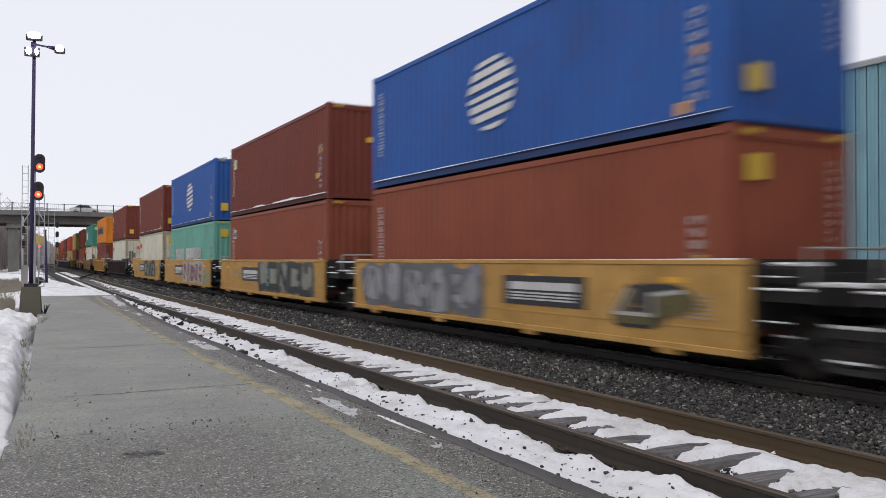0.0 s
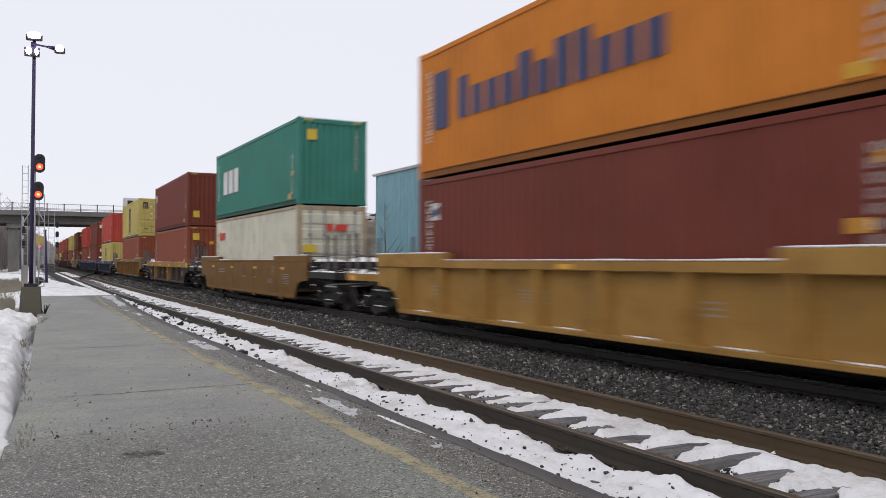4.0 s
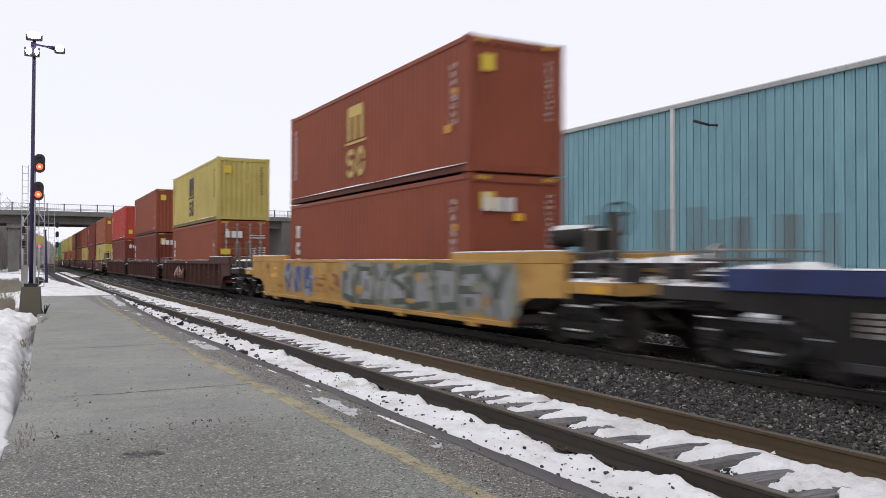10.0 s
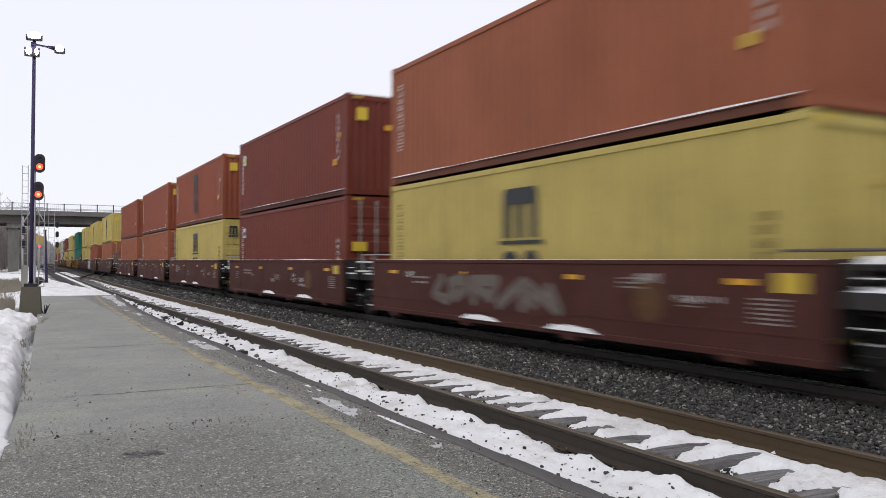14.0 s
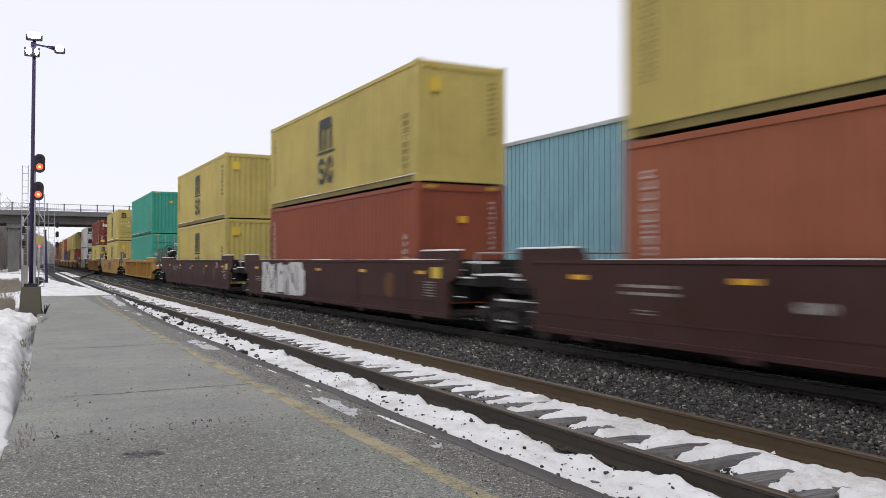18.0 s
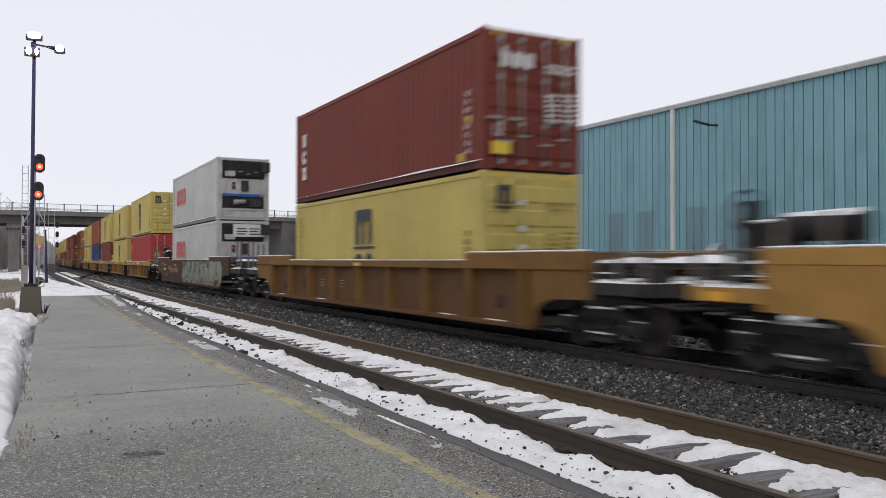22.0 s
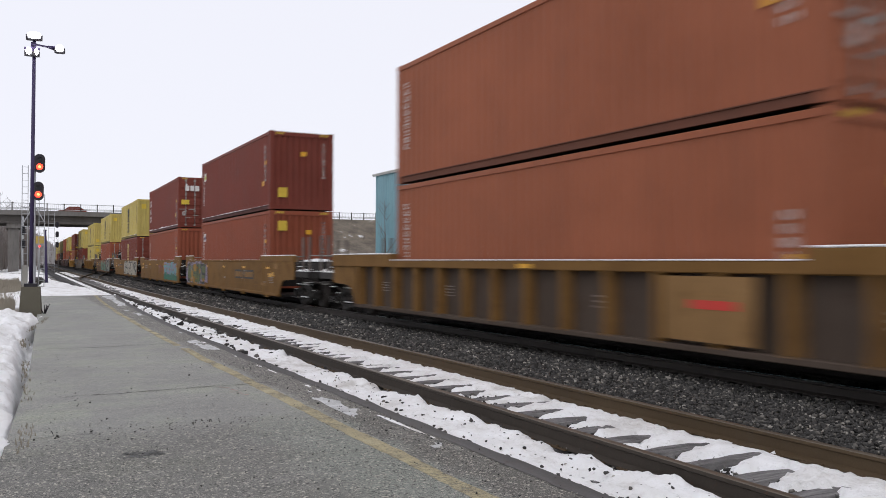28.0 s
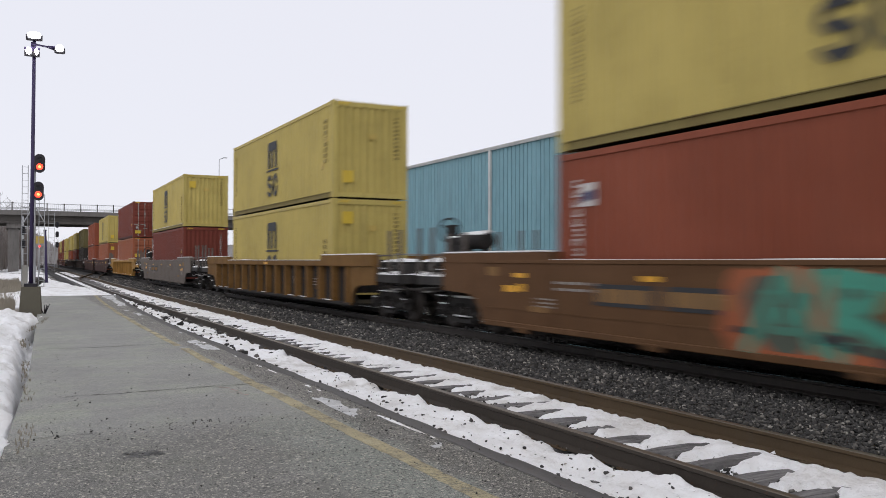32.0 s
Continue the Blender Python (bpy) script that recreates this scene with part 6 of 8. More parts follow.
def mural(root, y0, y1, z0, z1, coat, face, ink, seed, label, accents=(), pen=0.06):
    """A sprayed piece: a ground coat, swollen letter-like shapes, dark gaps and hollows, then flecks of other colours."""
    rng = random.Random(seed)
    n = max(2, int(round((y1 - y0) / 1.15)))
    cw, mid, high = (y1 - y0) / n, (z0 + z1) / 2, z1 - z0
    layers = []
    if coat:
        b = Build()
        for i in range(2 * n):
            blob(b, -0.0002 * i, y0 + (y1 - y0) * (i + 0.5) / (2 * n), mid + rng.uniform(-0.08, 0.08), cw * rng.uniform(0.42, 0.62), high * rng.uniform(0.42, 0.60), z0, z1, rng.uniform(0, 50), 22)
        layers.append((coat, b))
    b, d = Build(), Build()
    for i in range(n):
        c = y0 + cw * (i + 0.5)
        wide, tall = cw * rng.uniform(0.36, 0.46), high * rng.uniform(0.36, 0.46)
        blob(b, -0.0002 * i, c, mid + rng.uniform(-0.06, 0.06), wide, tall, z0 + 0.03, z1 - 0.02, rng.uniform(0, 50), 22)
        g, lean = rng.choice(SWIRLS), rng.uniform(-0.2, 0.25)
        pts = [(c + cw * 0.40 * (1 - 2 * (gx + rng.uniform(-0.2, 0.2)) / 1.5) + lean * (gz - 1) * 0.4, min(z1 - 0.08, max(z0 + 0.08, z0 + 0.10 + (high - 0.2) * (gz + rng.uniform(-0.2, 0.2)) / 2))) for gx, gz in g]
        stroke(d, -0.0008 * i, pts, pen * rng.uniform(0.8, 1.25))
        if rng.random() < 0.6:
            blob(d, -0.0002 * i, c + rng.uniform(-0.25, 0.25) * cw, mid + rng.uniform(-0.36, 0.36) * high, cw * rng.uniform(0.05, 0.10), high * rng.uniform(0.06, 0.15), z0 + 0.02, z1 - 0.02, rng.uniform(0, 50), 9)
        if i:
            e, up = y0 + cw * i + rng.uniform(-0.1, 0.1), rng.choice([-1, 1])
            tipz, basez = mid - up * high * rng.uniform(0.0, 0.3), mid + up * high * 0.46
            d.add([(-0.0001 * i, e - 0.04 - rng.uniform(0, 0.10), basez), (-0.0001 * i, e + 0.04 + rng.uniform(0, 0.10), basez), (-0.0001 * i, e + rng.uniform(-0.15, 0.15), tipz)], [(0, 1, 2)])
    layers += [(face, b), (ink, d)]
    for key, count, size in accents:
        b = Build()
        for i in range(count):
            blob(b, -0.0002 * i, rng.uniform(y0, y1), mid + rng.uniform(-0.4, 0.4) * high, size * rng.uniform(0.5, 1.5), size * rng.uniform(0.3, 0.9), z0, z1, rng.uniform(0, 50), 11)
        layers.append((key, b))
    for k, (key, b) in enumerate(layers):
        tagged(part("graffiti", b.mesh("graffiti", M[key]), root, label if k == 0 else "", at=(-WX - 0.013 - 0.006 * k, 0, 0)), kind="stuff")


def graffiti(root, y0, y1, z0, z1, cols, seed, label):
    """Fat sprayed strokes with dark outlines on the side sheet."""
    n = max(2, int((y1 - y0) / 0.88))
    cw, ch = (y1 - y0) / n, z1 - z0
    for layer, (key, w) in enumerate(((cols[0], 0.215), (cols[1], 0.14), (cols[2], 0.042))):
        b = Build()
        rng = random.Random(seed)
        for i in range(n):
            g = rng.choice(SWIRLS)
            slant = rng.uniform(-0.12, 0.16)
            left = y1 - cw * (i + 0.93)
            pts = []
            for gx, gz in g:
                gx, gz = gx + rng.uniform(-0.45, 0.45), gz + rng.uniform(-0.55, 0.55)
                z = min(z1 - 0.17, max(z0 + 0.17, z0 + 0.15 + (ch - 0.3) * gz / 2))
                pts.append((left + cw * 0.9 * (1 - gx / 1.5) + slant * gz, z))
            if layer == 2:
                pts = [(p + 0.06, q + 0.05) for p, q in pts[:3]]
            stroke(b, -0.002 - 0.004 * layer, pts, min(w, w * ch))
            if layer == 0:
                for k in range(2):
                    p, q = rng.uniform(y0, y1), rng.uniform(z0 + 0.12, z1 - 0.12)
                    stroke(b, -0.0015, [(p, q), (p + rng.uniform(-0.5, 0.5), min(z1 - 0.1, max(z0 + 0.1, q + rng.uniform(-0.4, 0.4))))], 0.10)
        tagged(part("graffiti", b.mesh("graffiti", M[key]), root, label if layer == 1 else "", at=(-WX - 0.012, 0, 0)), kind="stuff")


PATCHES = ["w_grey", "w_dark", "w_rust", "w_tan", "w_grey", "w_brown", "w_steel"]
WELL_WORDS = {"smooth": "smooth-sided", "ribbed": "ribbed", "chord": "open-post"}
COLOUR_OF_WELL = {"w_yellow": "yellow", "w_black": "black", "w_pale": "pale grey", "w_brown": "oxide-brown", "w_rust": "rusty brown", "w_blue": "blue", "w_dark": "dark brown", "w_tan": "tan",
                  "w_gold": "golden-yellow", "w_grey": "grimy grey", "w_maroon": "dark maroon", "w_cocoa": "cocoa-brown", "w_steel": "grey"}


def full_end(half, end, size):
    """How far the sides reach past the well: over the truck at a coupled end, less at a shared one."""
    reach, shared = end
    return min(reach - 0.30, half + 0.5) if shared else half + (0.16 if size == 41 else 1.28 if size == 40 else 1.70)


def end_sheet(b, half, tip, e, z0, top, x, t):
    """The side above the truck, its lower edge cut away in a curve."""
    b.prism([(e * (half - 0.004), top), (e * tip, top), (e * tip, 0.88), (e * (half + 0.62), 0.84), (e * (half + 0.36), 0.76), (e * (half + 0.18), 0.60), (e * (half + 0.05), z0 + 0.02), (e * (half - 0.004), z0)], x, x + t, "x")


def heap(b, x0, x1, y0, y1, z, h, seed, n=9, m=5):
    """A low rounded heap of snow with an uneven crest."""
    y0, y1 = min(y0, y1), max(y0, y1)
    vs = []
    for j in range(n + 1):
        for i in range(m + 1):
            p, q = i / m, j / n
            k = min(1.0, 2.6 * math.sin(math.pi * q)) * min(1.0, 1.6 * math.sin(math.pi * p)) if 0 < q < 1 and 0 < p < 1 else 0.0
            vs.append((x0 + (x1 - x0) * p, y0 + (y1 - y0) * q, z + h * k * (0.75 + 0.6 * noise.noise((p * 3 + seed, q * 4, seed)))))
    b.add(vs, [(j * (m + 1) + i, j * (m + 1) + i + 1, (j + 1) * (m + 1) + i + 1, (j + 1) * (m + 1) + i) for j in range(n) for i in range(m)], True)


def coupled_end(root, mat, key, e, half, reach, top, far, bright):
    """The open end over the truck: a snowy upper deck, a frame round the draft gear, grab posts and a long side rail."""
    tip = reach - 0.42
    part("upper_deck", shape(("upper_deck", top) + key, M["iron"], lambda b: (b.soft_box(-1.25, 1.25, e * (half - 0.3), e * (half + 0.95), top - 0.12, top - 0.04, 0.015), b.box(-1.0, -0.9, e * (half + 0.8), e * (half + 0.9), 1.1, top - 0.1), b.box(0.9, 1.0, e * (half + 0.8), e * (half + 0.9), 1.1, top - 0.1))), root)
    tagged(part("deck_snow", shape(("upper_snow", top) + key, M["snow"], lambda b: (heap(b, -1.24, -0.3, e * (half - 0.15), e * (half + 0.62), top - 0.04, 0.10, reach, 14, 6), heap(b, -0.35, 1.1, e * (half + 0.1), e * (half + 0.92), top - 0.04, 0.13, reach + 5, 14, 6), heap(b, -0.7, 0.1, e * (half + 0.95), e * (tip - 0.35), 1.12, 0.10, reach + 3, 10, 5))), root, "rounded heap of snow on the deck"), kind="stuff")
    part("end_frame", shape(("end_frame",) + key, mat if bright else M["truck"], lambda b: (b.soft_box(-1.43, -1.33, e * half, e * tip, 0.96, 1.16, 0.012), b.soft_box(1.33, 1.43, e * half, e * tip, 0.96, 1.16, 0.012), b.soft_box(-1.43, 1.43, e * (tip - 0.12), e * tip, 0.955, 1.165, 0.012))), root)
    tagged(part("frame_snow", shape(("frame_snow",) + key, M["snow"], lambda b: (heap(b, -1.43, -1.33, e * (half + 0.05), e * (tip - 0.02), 1.158, 0.05, reach + 1, 12, 3), heap(b, -1.40, 1.2, e * (tip - 0.13), e * (tip + 0.01), 1.163, 0.05, reach + 2, 3, 12))), root), kind="stuff")
    tagged(part("brake_pipe", shape(("brake_pipes",) + key, M["truck"], lambda b: [b.tube((x, e * (half + 0.1), z), (x + 0.1, e * (tip - 0.1 - 0.2 * k), z - 0.04), 0.022, None, 6) for k, (x, z) in enumerate(((-1.28, 1.32), (-1.0, 1.26), (-0.8, 1.40), (0.2, 1.30), (0.9, 1.36)))] + [b.soft_box(-1.22, -0.92, e * (half + 1.0), e * (half + 1.35), 1.16, 1.42, 0.03), b.soft_box(0.3, 0.8, e * (half + 1.05), e * (half + 1.3), 1.16, 1.38, 0.03)]), root, "brake pipes and valve boxes"), kind="stuff")
    if bright:
        part("end_reflector", shape(("amber_end",), M["mark_amber"], lambda b: b.box(-1.436, -1.42, -0.2, 0.2, 0.98, 1.10)), root, "amber reflector", at=(0, e * (tip - 0.5), 0))
    rail = top + 0.12
    part("side_rail", shape(("side_rail", top) + key, M["post_steel"], lambda b: (b.tube((-1.38, e * (half - 0.9), rail), (-1.38, e * (tip - 0.55), rail), 0.022, None, 6), b.tube((-1.38, e * (half + 0.15), 1.1), (-1.38, e * (half + 0.15), rail), 0.02, None, 6))), root, "long steel hand rail")
    if far:
        return
    for d in (0.50, 1.15) if e < 0 else (0.50, 1.15, 1.9, 2.6):
        z1 = 2.24 if d < 1.5 else 2.08
        for x in (-1.38, 1.38) if d < 1.5 else (-1.38,):
            part("grab_post", shape(("grab_post", z1), M["post_steel"], lambda b: b.box(-0.03, 0.03, -0.036, 0.036, 1.14, z1)), root, at=(x, e * (reach - d), 0))


def well_car(style, size, colour, front, rear, tags=None, seed=0, under=None, plate=None):
    """size 40 or 53; front and rear: metres from the middle to the joint, and whether the joint is shared with the next car."""
    half = 6.62 if size == 40 else 8.20
    mat = M[colour]
    rng = random.Random(seed)
    far = seed > 43
    extra = " with graffiti" if tags else ""
    root = tagged(new("well_car"), f"{COLOUR_OF_WELL[colour]} {WELL_WORDS[style]} intermodal well car{extra}", "rail car", "well cars of the train")
    z0 = 0.29
    tips = {-1: full_end(half, front, 41 if colour == "w_brown" else size), 1: full_end(half, rear, 41 if colour == "w_brown" else size)}
    # where a sheet colour is given, the inner sheets are darker than the ribs
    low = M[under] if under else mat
    if style == "smooth":
        top = 1.51
        for s in (-1, 1):
            xx = -WX if s < 0 else WX - 0.05
            part("side_wall", shape(("plate", half, s), mat, lambda b: plate_side(b, half, z0, top, xx)), root)
            part("top_rail", shape(("lip", half, s), mat, lambda b: b.soft_box(xx - 0.02, xx + 0.12, -half, half, top - 0.06, top + 0.012, 0.01)), root)
            part("bottom_sill", shape(("sill", half, s), mat, lambda b: b.soft_box(xx - 0.03, xx + 0.10, -half + 0.02, half - 0.02, z0 - 0.02, z0 + 0.08, 0.01)), root)
            if s < 0:
                part("weld_seam", shape(("weld_seam", half), mat, lambda b: b.box(-WX - 0.008, -WX, -half + 0.05, half - 0.05, 0.60, 0.625)), root)
                for k in range(5 if size == 53 else 4):
                    part("jacking_pad", shape(("jacking_pad",), mat, lambda b: b.soft_box(-WX - 0.05, -WX + 0.05, -0.16, 0.16, z0 - 0.09, z0 + 0.02, 0.012)), root, at=(0, -half + 1.4 + (2 * half - 2.8) * k / (4 if size == 53 else 3), 0))
                    part("batten", shape(("batten",), mat, lambda b: b.box(-WX - 0.010, -WX, -0.045, 0.045, z0 + 0.1, top - 0.07)), root, at=(0, -half + 1.9 + (2 * half - 3.8) * k / (4 if size == 53 else 3), 0))
            if size == 53:
                for e in (-1, 1):
                    if not (front if e < 0 else rear)[1]:
                        continue
                    part("end_shoulder", shape(("shoulder", s, e), mat, lambda b: b.prism([(e * (half - 1.6), top - 0.05), (e * (half - 1.35), top + 0.20), (e * (half + 0.50), top + 0.20), (e * (half + 0.50), top - 0.30), (e * (half + 0.02), top - 0.48), (e * (half - 0.3), top - 0.05)], xx - 0.004, xx + 0.06, "x")), root)
                    tagged(part("shoulder_snow", shape(("shoulder_snow", s, e), M["snow"], lambda b: b.soft_box(xx - 0.01, xx + 0.10, e * (half - 1.2), e * (half + 0.45), top + 0.195, top + 0.235, 0.012)), root), kind="stuff")
    elif style == "ribbed":
        top = 1.51
        n = (15 if colour in ("w_maroon", "w_black") or seed in (10, 35, 40) else 9) if size == 53 else 8
        for s in (-1, 1):
            xx = -WX + 0.19 if s < 0 else WX - 0.24
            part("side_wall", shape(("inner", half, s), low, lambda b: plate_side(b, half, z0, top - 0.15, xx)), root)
            xo = -WX if s < 0 else WX - 0.24
            part("top_rail", shape(("top_chord", half, s, front[1], rear[1]), mat, lambda b: b.soft_box(xo, xo + 0.24, -half - 0.85 * front[1], half + 0.85 * rear[1], top - 0.17, top, 0.015)), root)
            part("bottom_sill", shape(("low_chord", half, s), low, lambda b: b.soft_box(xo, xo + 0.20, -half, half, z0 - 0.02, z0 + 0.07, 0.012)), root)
            for i in range(n):
                y = -half + 0.25 + (2 * half - 0.5) * i / (n - 1)
                part("rib", shape(("rib", s), mat if under else low, lambda b: b.prism([(-0.065, -0.06), (0.14, -0.10), (0.14, 0.10), (-0.065, 0.06)] if s < 0 else [(-0.14, -0.10), (0.065, -0.06), (0.065, 0.06), (-0.14, 0.10)], z0 + 0.05, top - 0.16, "z")), root, at=(xo + (0.06 if s < 0 else 0.17), y, 0))
            for e in (-1, 1):
                if (front if e < 0 else rear)[1]:
                    part("end_shoulder", shape(("r_shoulder", s, e, half), mat, lambda b: b.soft_box(xo - 0.003, xo + 0.24, e * (half - 2.3), e * (half + 0.85), top - 0.03, top + 0.14, 0.02)), root)
        for i in range(n - 1):
            if rng.random() < (0.45 if colour == "w_maroon" else 0.0 if colour == "w_gold" else 0.2):
                y = -half + 0.25 + (2 * half - 0.5) * (i + 0.5) / (n - 1)
                part("panel_patch", shape(("panel_patch", i % 3), M[rng.choice(PATCHES + (["spray_sage", "w_grey", "spray_sage"] if colour == "w_maroon" else []))], lambda b: b.prism([(-0.16, 0.0), (0.17, 0.02), (0.16, 0.22 + 0.10 * (i % 3)), (-0.12, 0.30), (-0.16, 0.18)], -0.005, 0, "x")), root, at=(-WX + 0.187, y, rng.uniform(0.45, 0.7)))
        if rng.random() < 0.7:
            for i in range(n - 1):
                y = -half + 0.25 + (2 * half - 0.5) * (i + 0.5) / (n - 1)
                if rng.random() < 0.6:
                    tagged(part("snow_scrap", shape(("snow_scrap",), M["snow"], lambda b: b.soft_box(-0.03, 0.05, -0.28, 0.28, 0, 0.02, 0.008)), root, at=(-WX + 0.06, y, z0 + 0.072)), kind="stuff")
    else:
        top = 1.40
        n = 11 if size == 53 else 8
        for s in (-1, 1):
            xx = -WX + 0.20 if s < 0 else WX - 0.25
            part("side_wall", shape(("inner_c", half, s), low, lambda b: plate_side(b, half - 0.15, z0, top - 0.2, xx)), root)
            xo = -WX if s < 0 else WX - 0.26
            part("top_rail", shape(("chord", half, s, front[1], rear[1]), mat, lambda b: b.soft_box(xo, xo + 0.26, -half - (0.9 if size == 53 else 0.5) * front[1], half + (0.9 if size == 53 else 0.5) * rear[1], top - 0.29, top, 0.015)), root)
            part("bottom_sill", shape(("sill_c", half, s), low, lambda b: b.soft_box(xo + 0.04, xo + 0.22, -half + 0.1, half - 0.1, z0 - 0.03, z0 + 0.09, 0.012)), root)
            for i in range(n):
                y = -half + 0.3 + (2 * half - 0.6) * i / (n - 1)
                wide = 0.11 if i % 3 == 0 else 0.05
                if i in (0, n - 1):
                    continue
                part("post", shape(("post", s, wide), mat if wide > 0.1 else low, lambda b: b.box(xo + 0.03, xo + 0.21, -wide, wide, z0 + 0.05 - (0.08 if wide > 0.1 else 0), top - 0.28)), root, at=(0, y, 0))
            for e in (-1, 1):
                part("end_sheet", shape(("end_sheet", half, s, e), M["iron"], lambda b: b.box(xo + 0.05, xo + 0.20, e * (half - 1.25), e * (half + 0.05), z0 - 0.04, top - 0.285)), root, "black end sheet")
                if s < 0:
                    part("lettering", shape(("sheet_plate", e), M["w_gold"] if colour == "w_gold" else M["mark_faded"], lambda b: bars(b, -0.22, 0.22, 0, 0.30, 4, 2, 0.7)), root, at=Matrix.Translation((xo + 0.046, e * (half - 0.55), 0.66)) @ Matrix.Rotation(radians(-90), 4, "Z"))
    for e in (-1, 1):
        tip = tips[e]
        shared = (front if e < 0 else rear)[1]
        for s in (-1, 1):
            if not shared and tip - half > 0.5:
                sx = -WX + (0.0 if style == "smooth" else 0.03) if s < 0 else WX - 0.06
                part("end_sheet", shape(("tip_sheet", half, s, e, top, style), M["iron"] if style == "chord" else mat, lambda b: end_sheet(b, half, tip, e, z0, top - (0.02 if style == "smooth" else 0.15), sx, 0.05)), root)
                bx = (-WX - 0.012) if s < 0 else WX - 0.20
                part("end_rail", shape(("tip_rail", half, s, e, top, style), mat, lambda b: b.soft_box(bx, bx + 0.21, e * (half - 2.3 if style != "chord" else half), e * (tip - 0.02), top - (0.06 if style == "smooth" else 0.165 if style == "ribbed" else 0.285), top + (0.15 if style != "chord" else 0.004), 0.015)), root)
                if s < 0 and style != "chord":
                    tagged(part("rail_snow", shape(("tip_snow", half, e, top), M["snow"], lambda b: b.soft_box(bx - 0.004, bx + 0.13, e * (half - 2.2), e * (tip - 0.1), top + 0.146, top + 0.178, 0.012)), root), kind="stuff")
    snow_lip(root, half, top, seed)
    part("floor_pan", shape(("pan", half), M["iron"], lambda b: b.soft_box(-WX + 0.12, WX - 0.12, -half + 0.1, half - 0.1, z0 - 0.02, z0 + 0.04, 0.01)), root)
    for e in (-1, 1):
        part("bulkhead", shape(("bulkhead", half, e, style == "chord"), M["iron"], lambda b: b.box(-WX + 0.08, WX - 0.08, e * (half - 0.06), e * half, 0.62, top + 0.02)), root)
    # end platforms, couplings, trucks
    well_half = half
    for e, (reach, shared) in ((-1, front), (1, rear)):
        half = well_half if shared else tips[e] - 0.05
        stop = reach - (0.30 if shared else 0.75)
        key = (round(half, 2), round(stop, 2), e)
        part("end_platform", shape(("deck",) + key, M["iron"], lambda b: (b.soft_box(-1.30, 1.30, e * half, e * min(stop, half + 1.0), 1.08, 1.18, 0.02), b.soft_box(-0.62, 0.62, e * half, e * stop, 0.82, 1.12, 0.03))), root)
        part("end_snow", shape(("deck_snow",) + key, M["snow"], lambda b: [b.soft_box(-1.29 + 0.5 * i, -0.80 + 0.5 * i, e * (half + 0.05 + 0.05 * (i % 3)), e * min(stop, half + 0.85 + 0.10 * (i % 2)), 1.176, 1.215 + 0.02 * (i % 3), 0.015) for i in ((1, 3) if shared else range(5))]), root, "clumps of snow on the end platform")
        part("end_beam", shape(("beam",) + key, mat if colour in ("w_blue", "w_gold", "w_yellow") and not shared else M["iron"], lambda b: (b.soft_box(-1.42, 1.42, e * min(stop, half + 0.95), e * min(stop + 0.12, half + 1.08), 0.98, 1.20, 0.02), b.box(-1.38, -1.30, e * half, e * min(stop, half + 0.95), 1.0, 1.14), b.box(1.30, 1.38, e * half, e * min(stop, half + 0.95), 1.0, 1.14))), root)
        tagged(part("beam_snow", shape(("beam_snow",) + key, M["snow"], lambda b: [b.soft_box(x, x + 0.42, e * (min(stop, half + 0.95) - 0.03), e * (min(stop, half + 0.95) + 0.14), 1.198, 1.235 + 0.015 * math.sin(7 * x), 0.015) for x in (-1.4, -0.9, -0.3, 0.35, 0.95)] + [b.soft_box(-1.42, -1.28, e * (half + 0.1), e * (half + 0.8), 1.138, 1.17, 0.012)]), root), kind="stuff")
        tagged(part("rung_snow", shape(("rung_snow",) + key, M["snow"], lambda b: [b.soft_box(-1.39, -1.33, e * (half + 0.14), e * (half + 0.50), 0.462 + 0.28 * i, 0.482 + 0.28 * i, 0.006) for i in (1, 3)]), root), kind="stuff")
        for s in (-1, 1):
            part("ladder", shape(("ladder", e, s) + key, M["iron"], lambda b: ([b.tube((s * 1.36, e * (half + 0.12), 0.45 + 0.28 * i), (s * 1.36, e * (half + 0.52), 0.45 + 0.28 * i), 0.014, None, 5) for i in range(4)], b.tube((s * 1.36, e * (half + 0.12), 0.4), (s * 1.36, e * (half + 0.12), 1.45), 0.018, None, 5), b.tube((s * 1.36, e * (half + 0.52), 0.4), (s * 1.36, e * (half + 0.52), 1.45), 0.018, None, 5))), root)
        part("hand_rail", shape(("hand_rail",) + key, M["rod"], lambda b: (b.tube((-1.2, e * (half + 0.7), 1.66), (1.2, e * (half + 0.7), 1.66), 0.02, None, 6), b.tube((-1.2, e * (half + 0.7), 1.15), (-1.2, e * (half + 0.7), 1.66), 0.02, None, 6), b.tube((1.2, e * (half + 0.7), 1.15), (1.2, e * (half + 0.7), 1.66), 0.02, None, 6))), root)
        if shared:
            part("gear_box", shape(("gear_box",) + key, M["iron"], lambda b: (b.soft_box(-1.15, -0.5, e * (half + 0.05), e * (half + 0.40), 1.18, 1.44, 0.04), b.soft_box(-0.3, 0.5, e * (half + 0.08), e * (half + 0.4), 1.18, 1.36, 0.03))), root, "black brake gear, snow on top")
            tagged(part("gear_snow", shape(("gear_snow",) + key, M["snow"], lambda b: b.soft_box(-1.12, -0.53, e * (half + 0.07), e * (half + 0.38), 1.436, 1.49, 0.025)), root), kind="stuff")
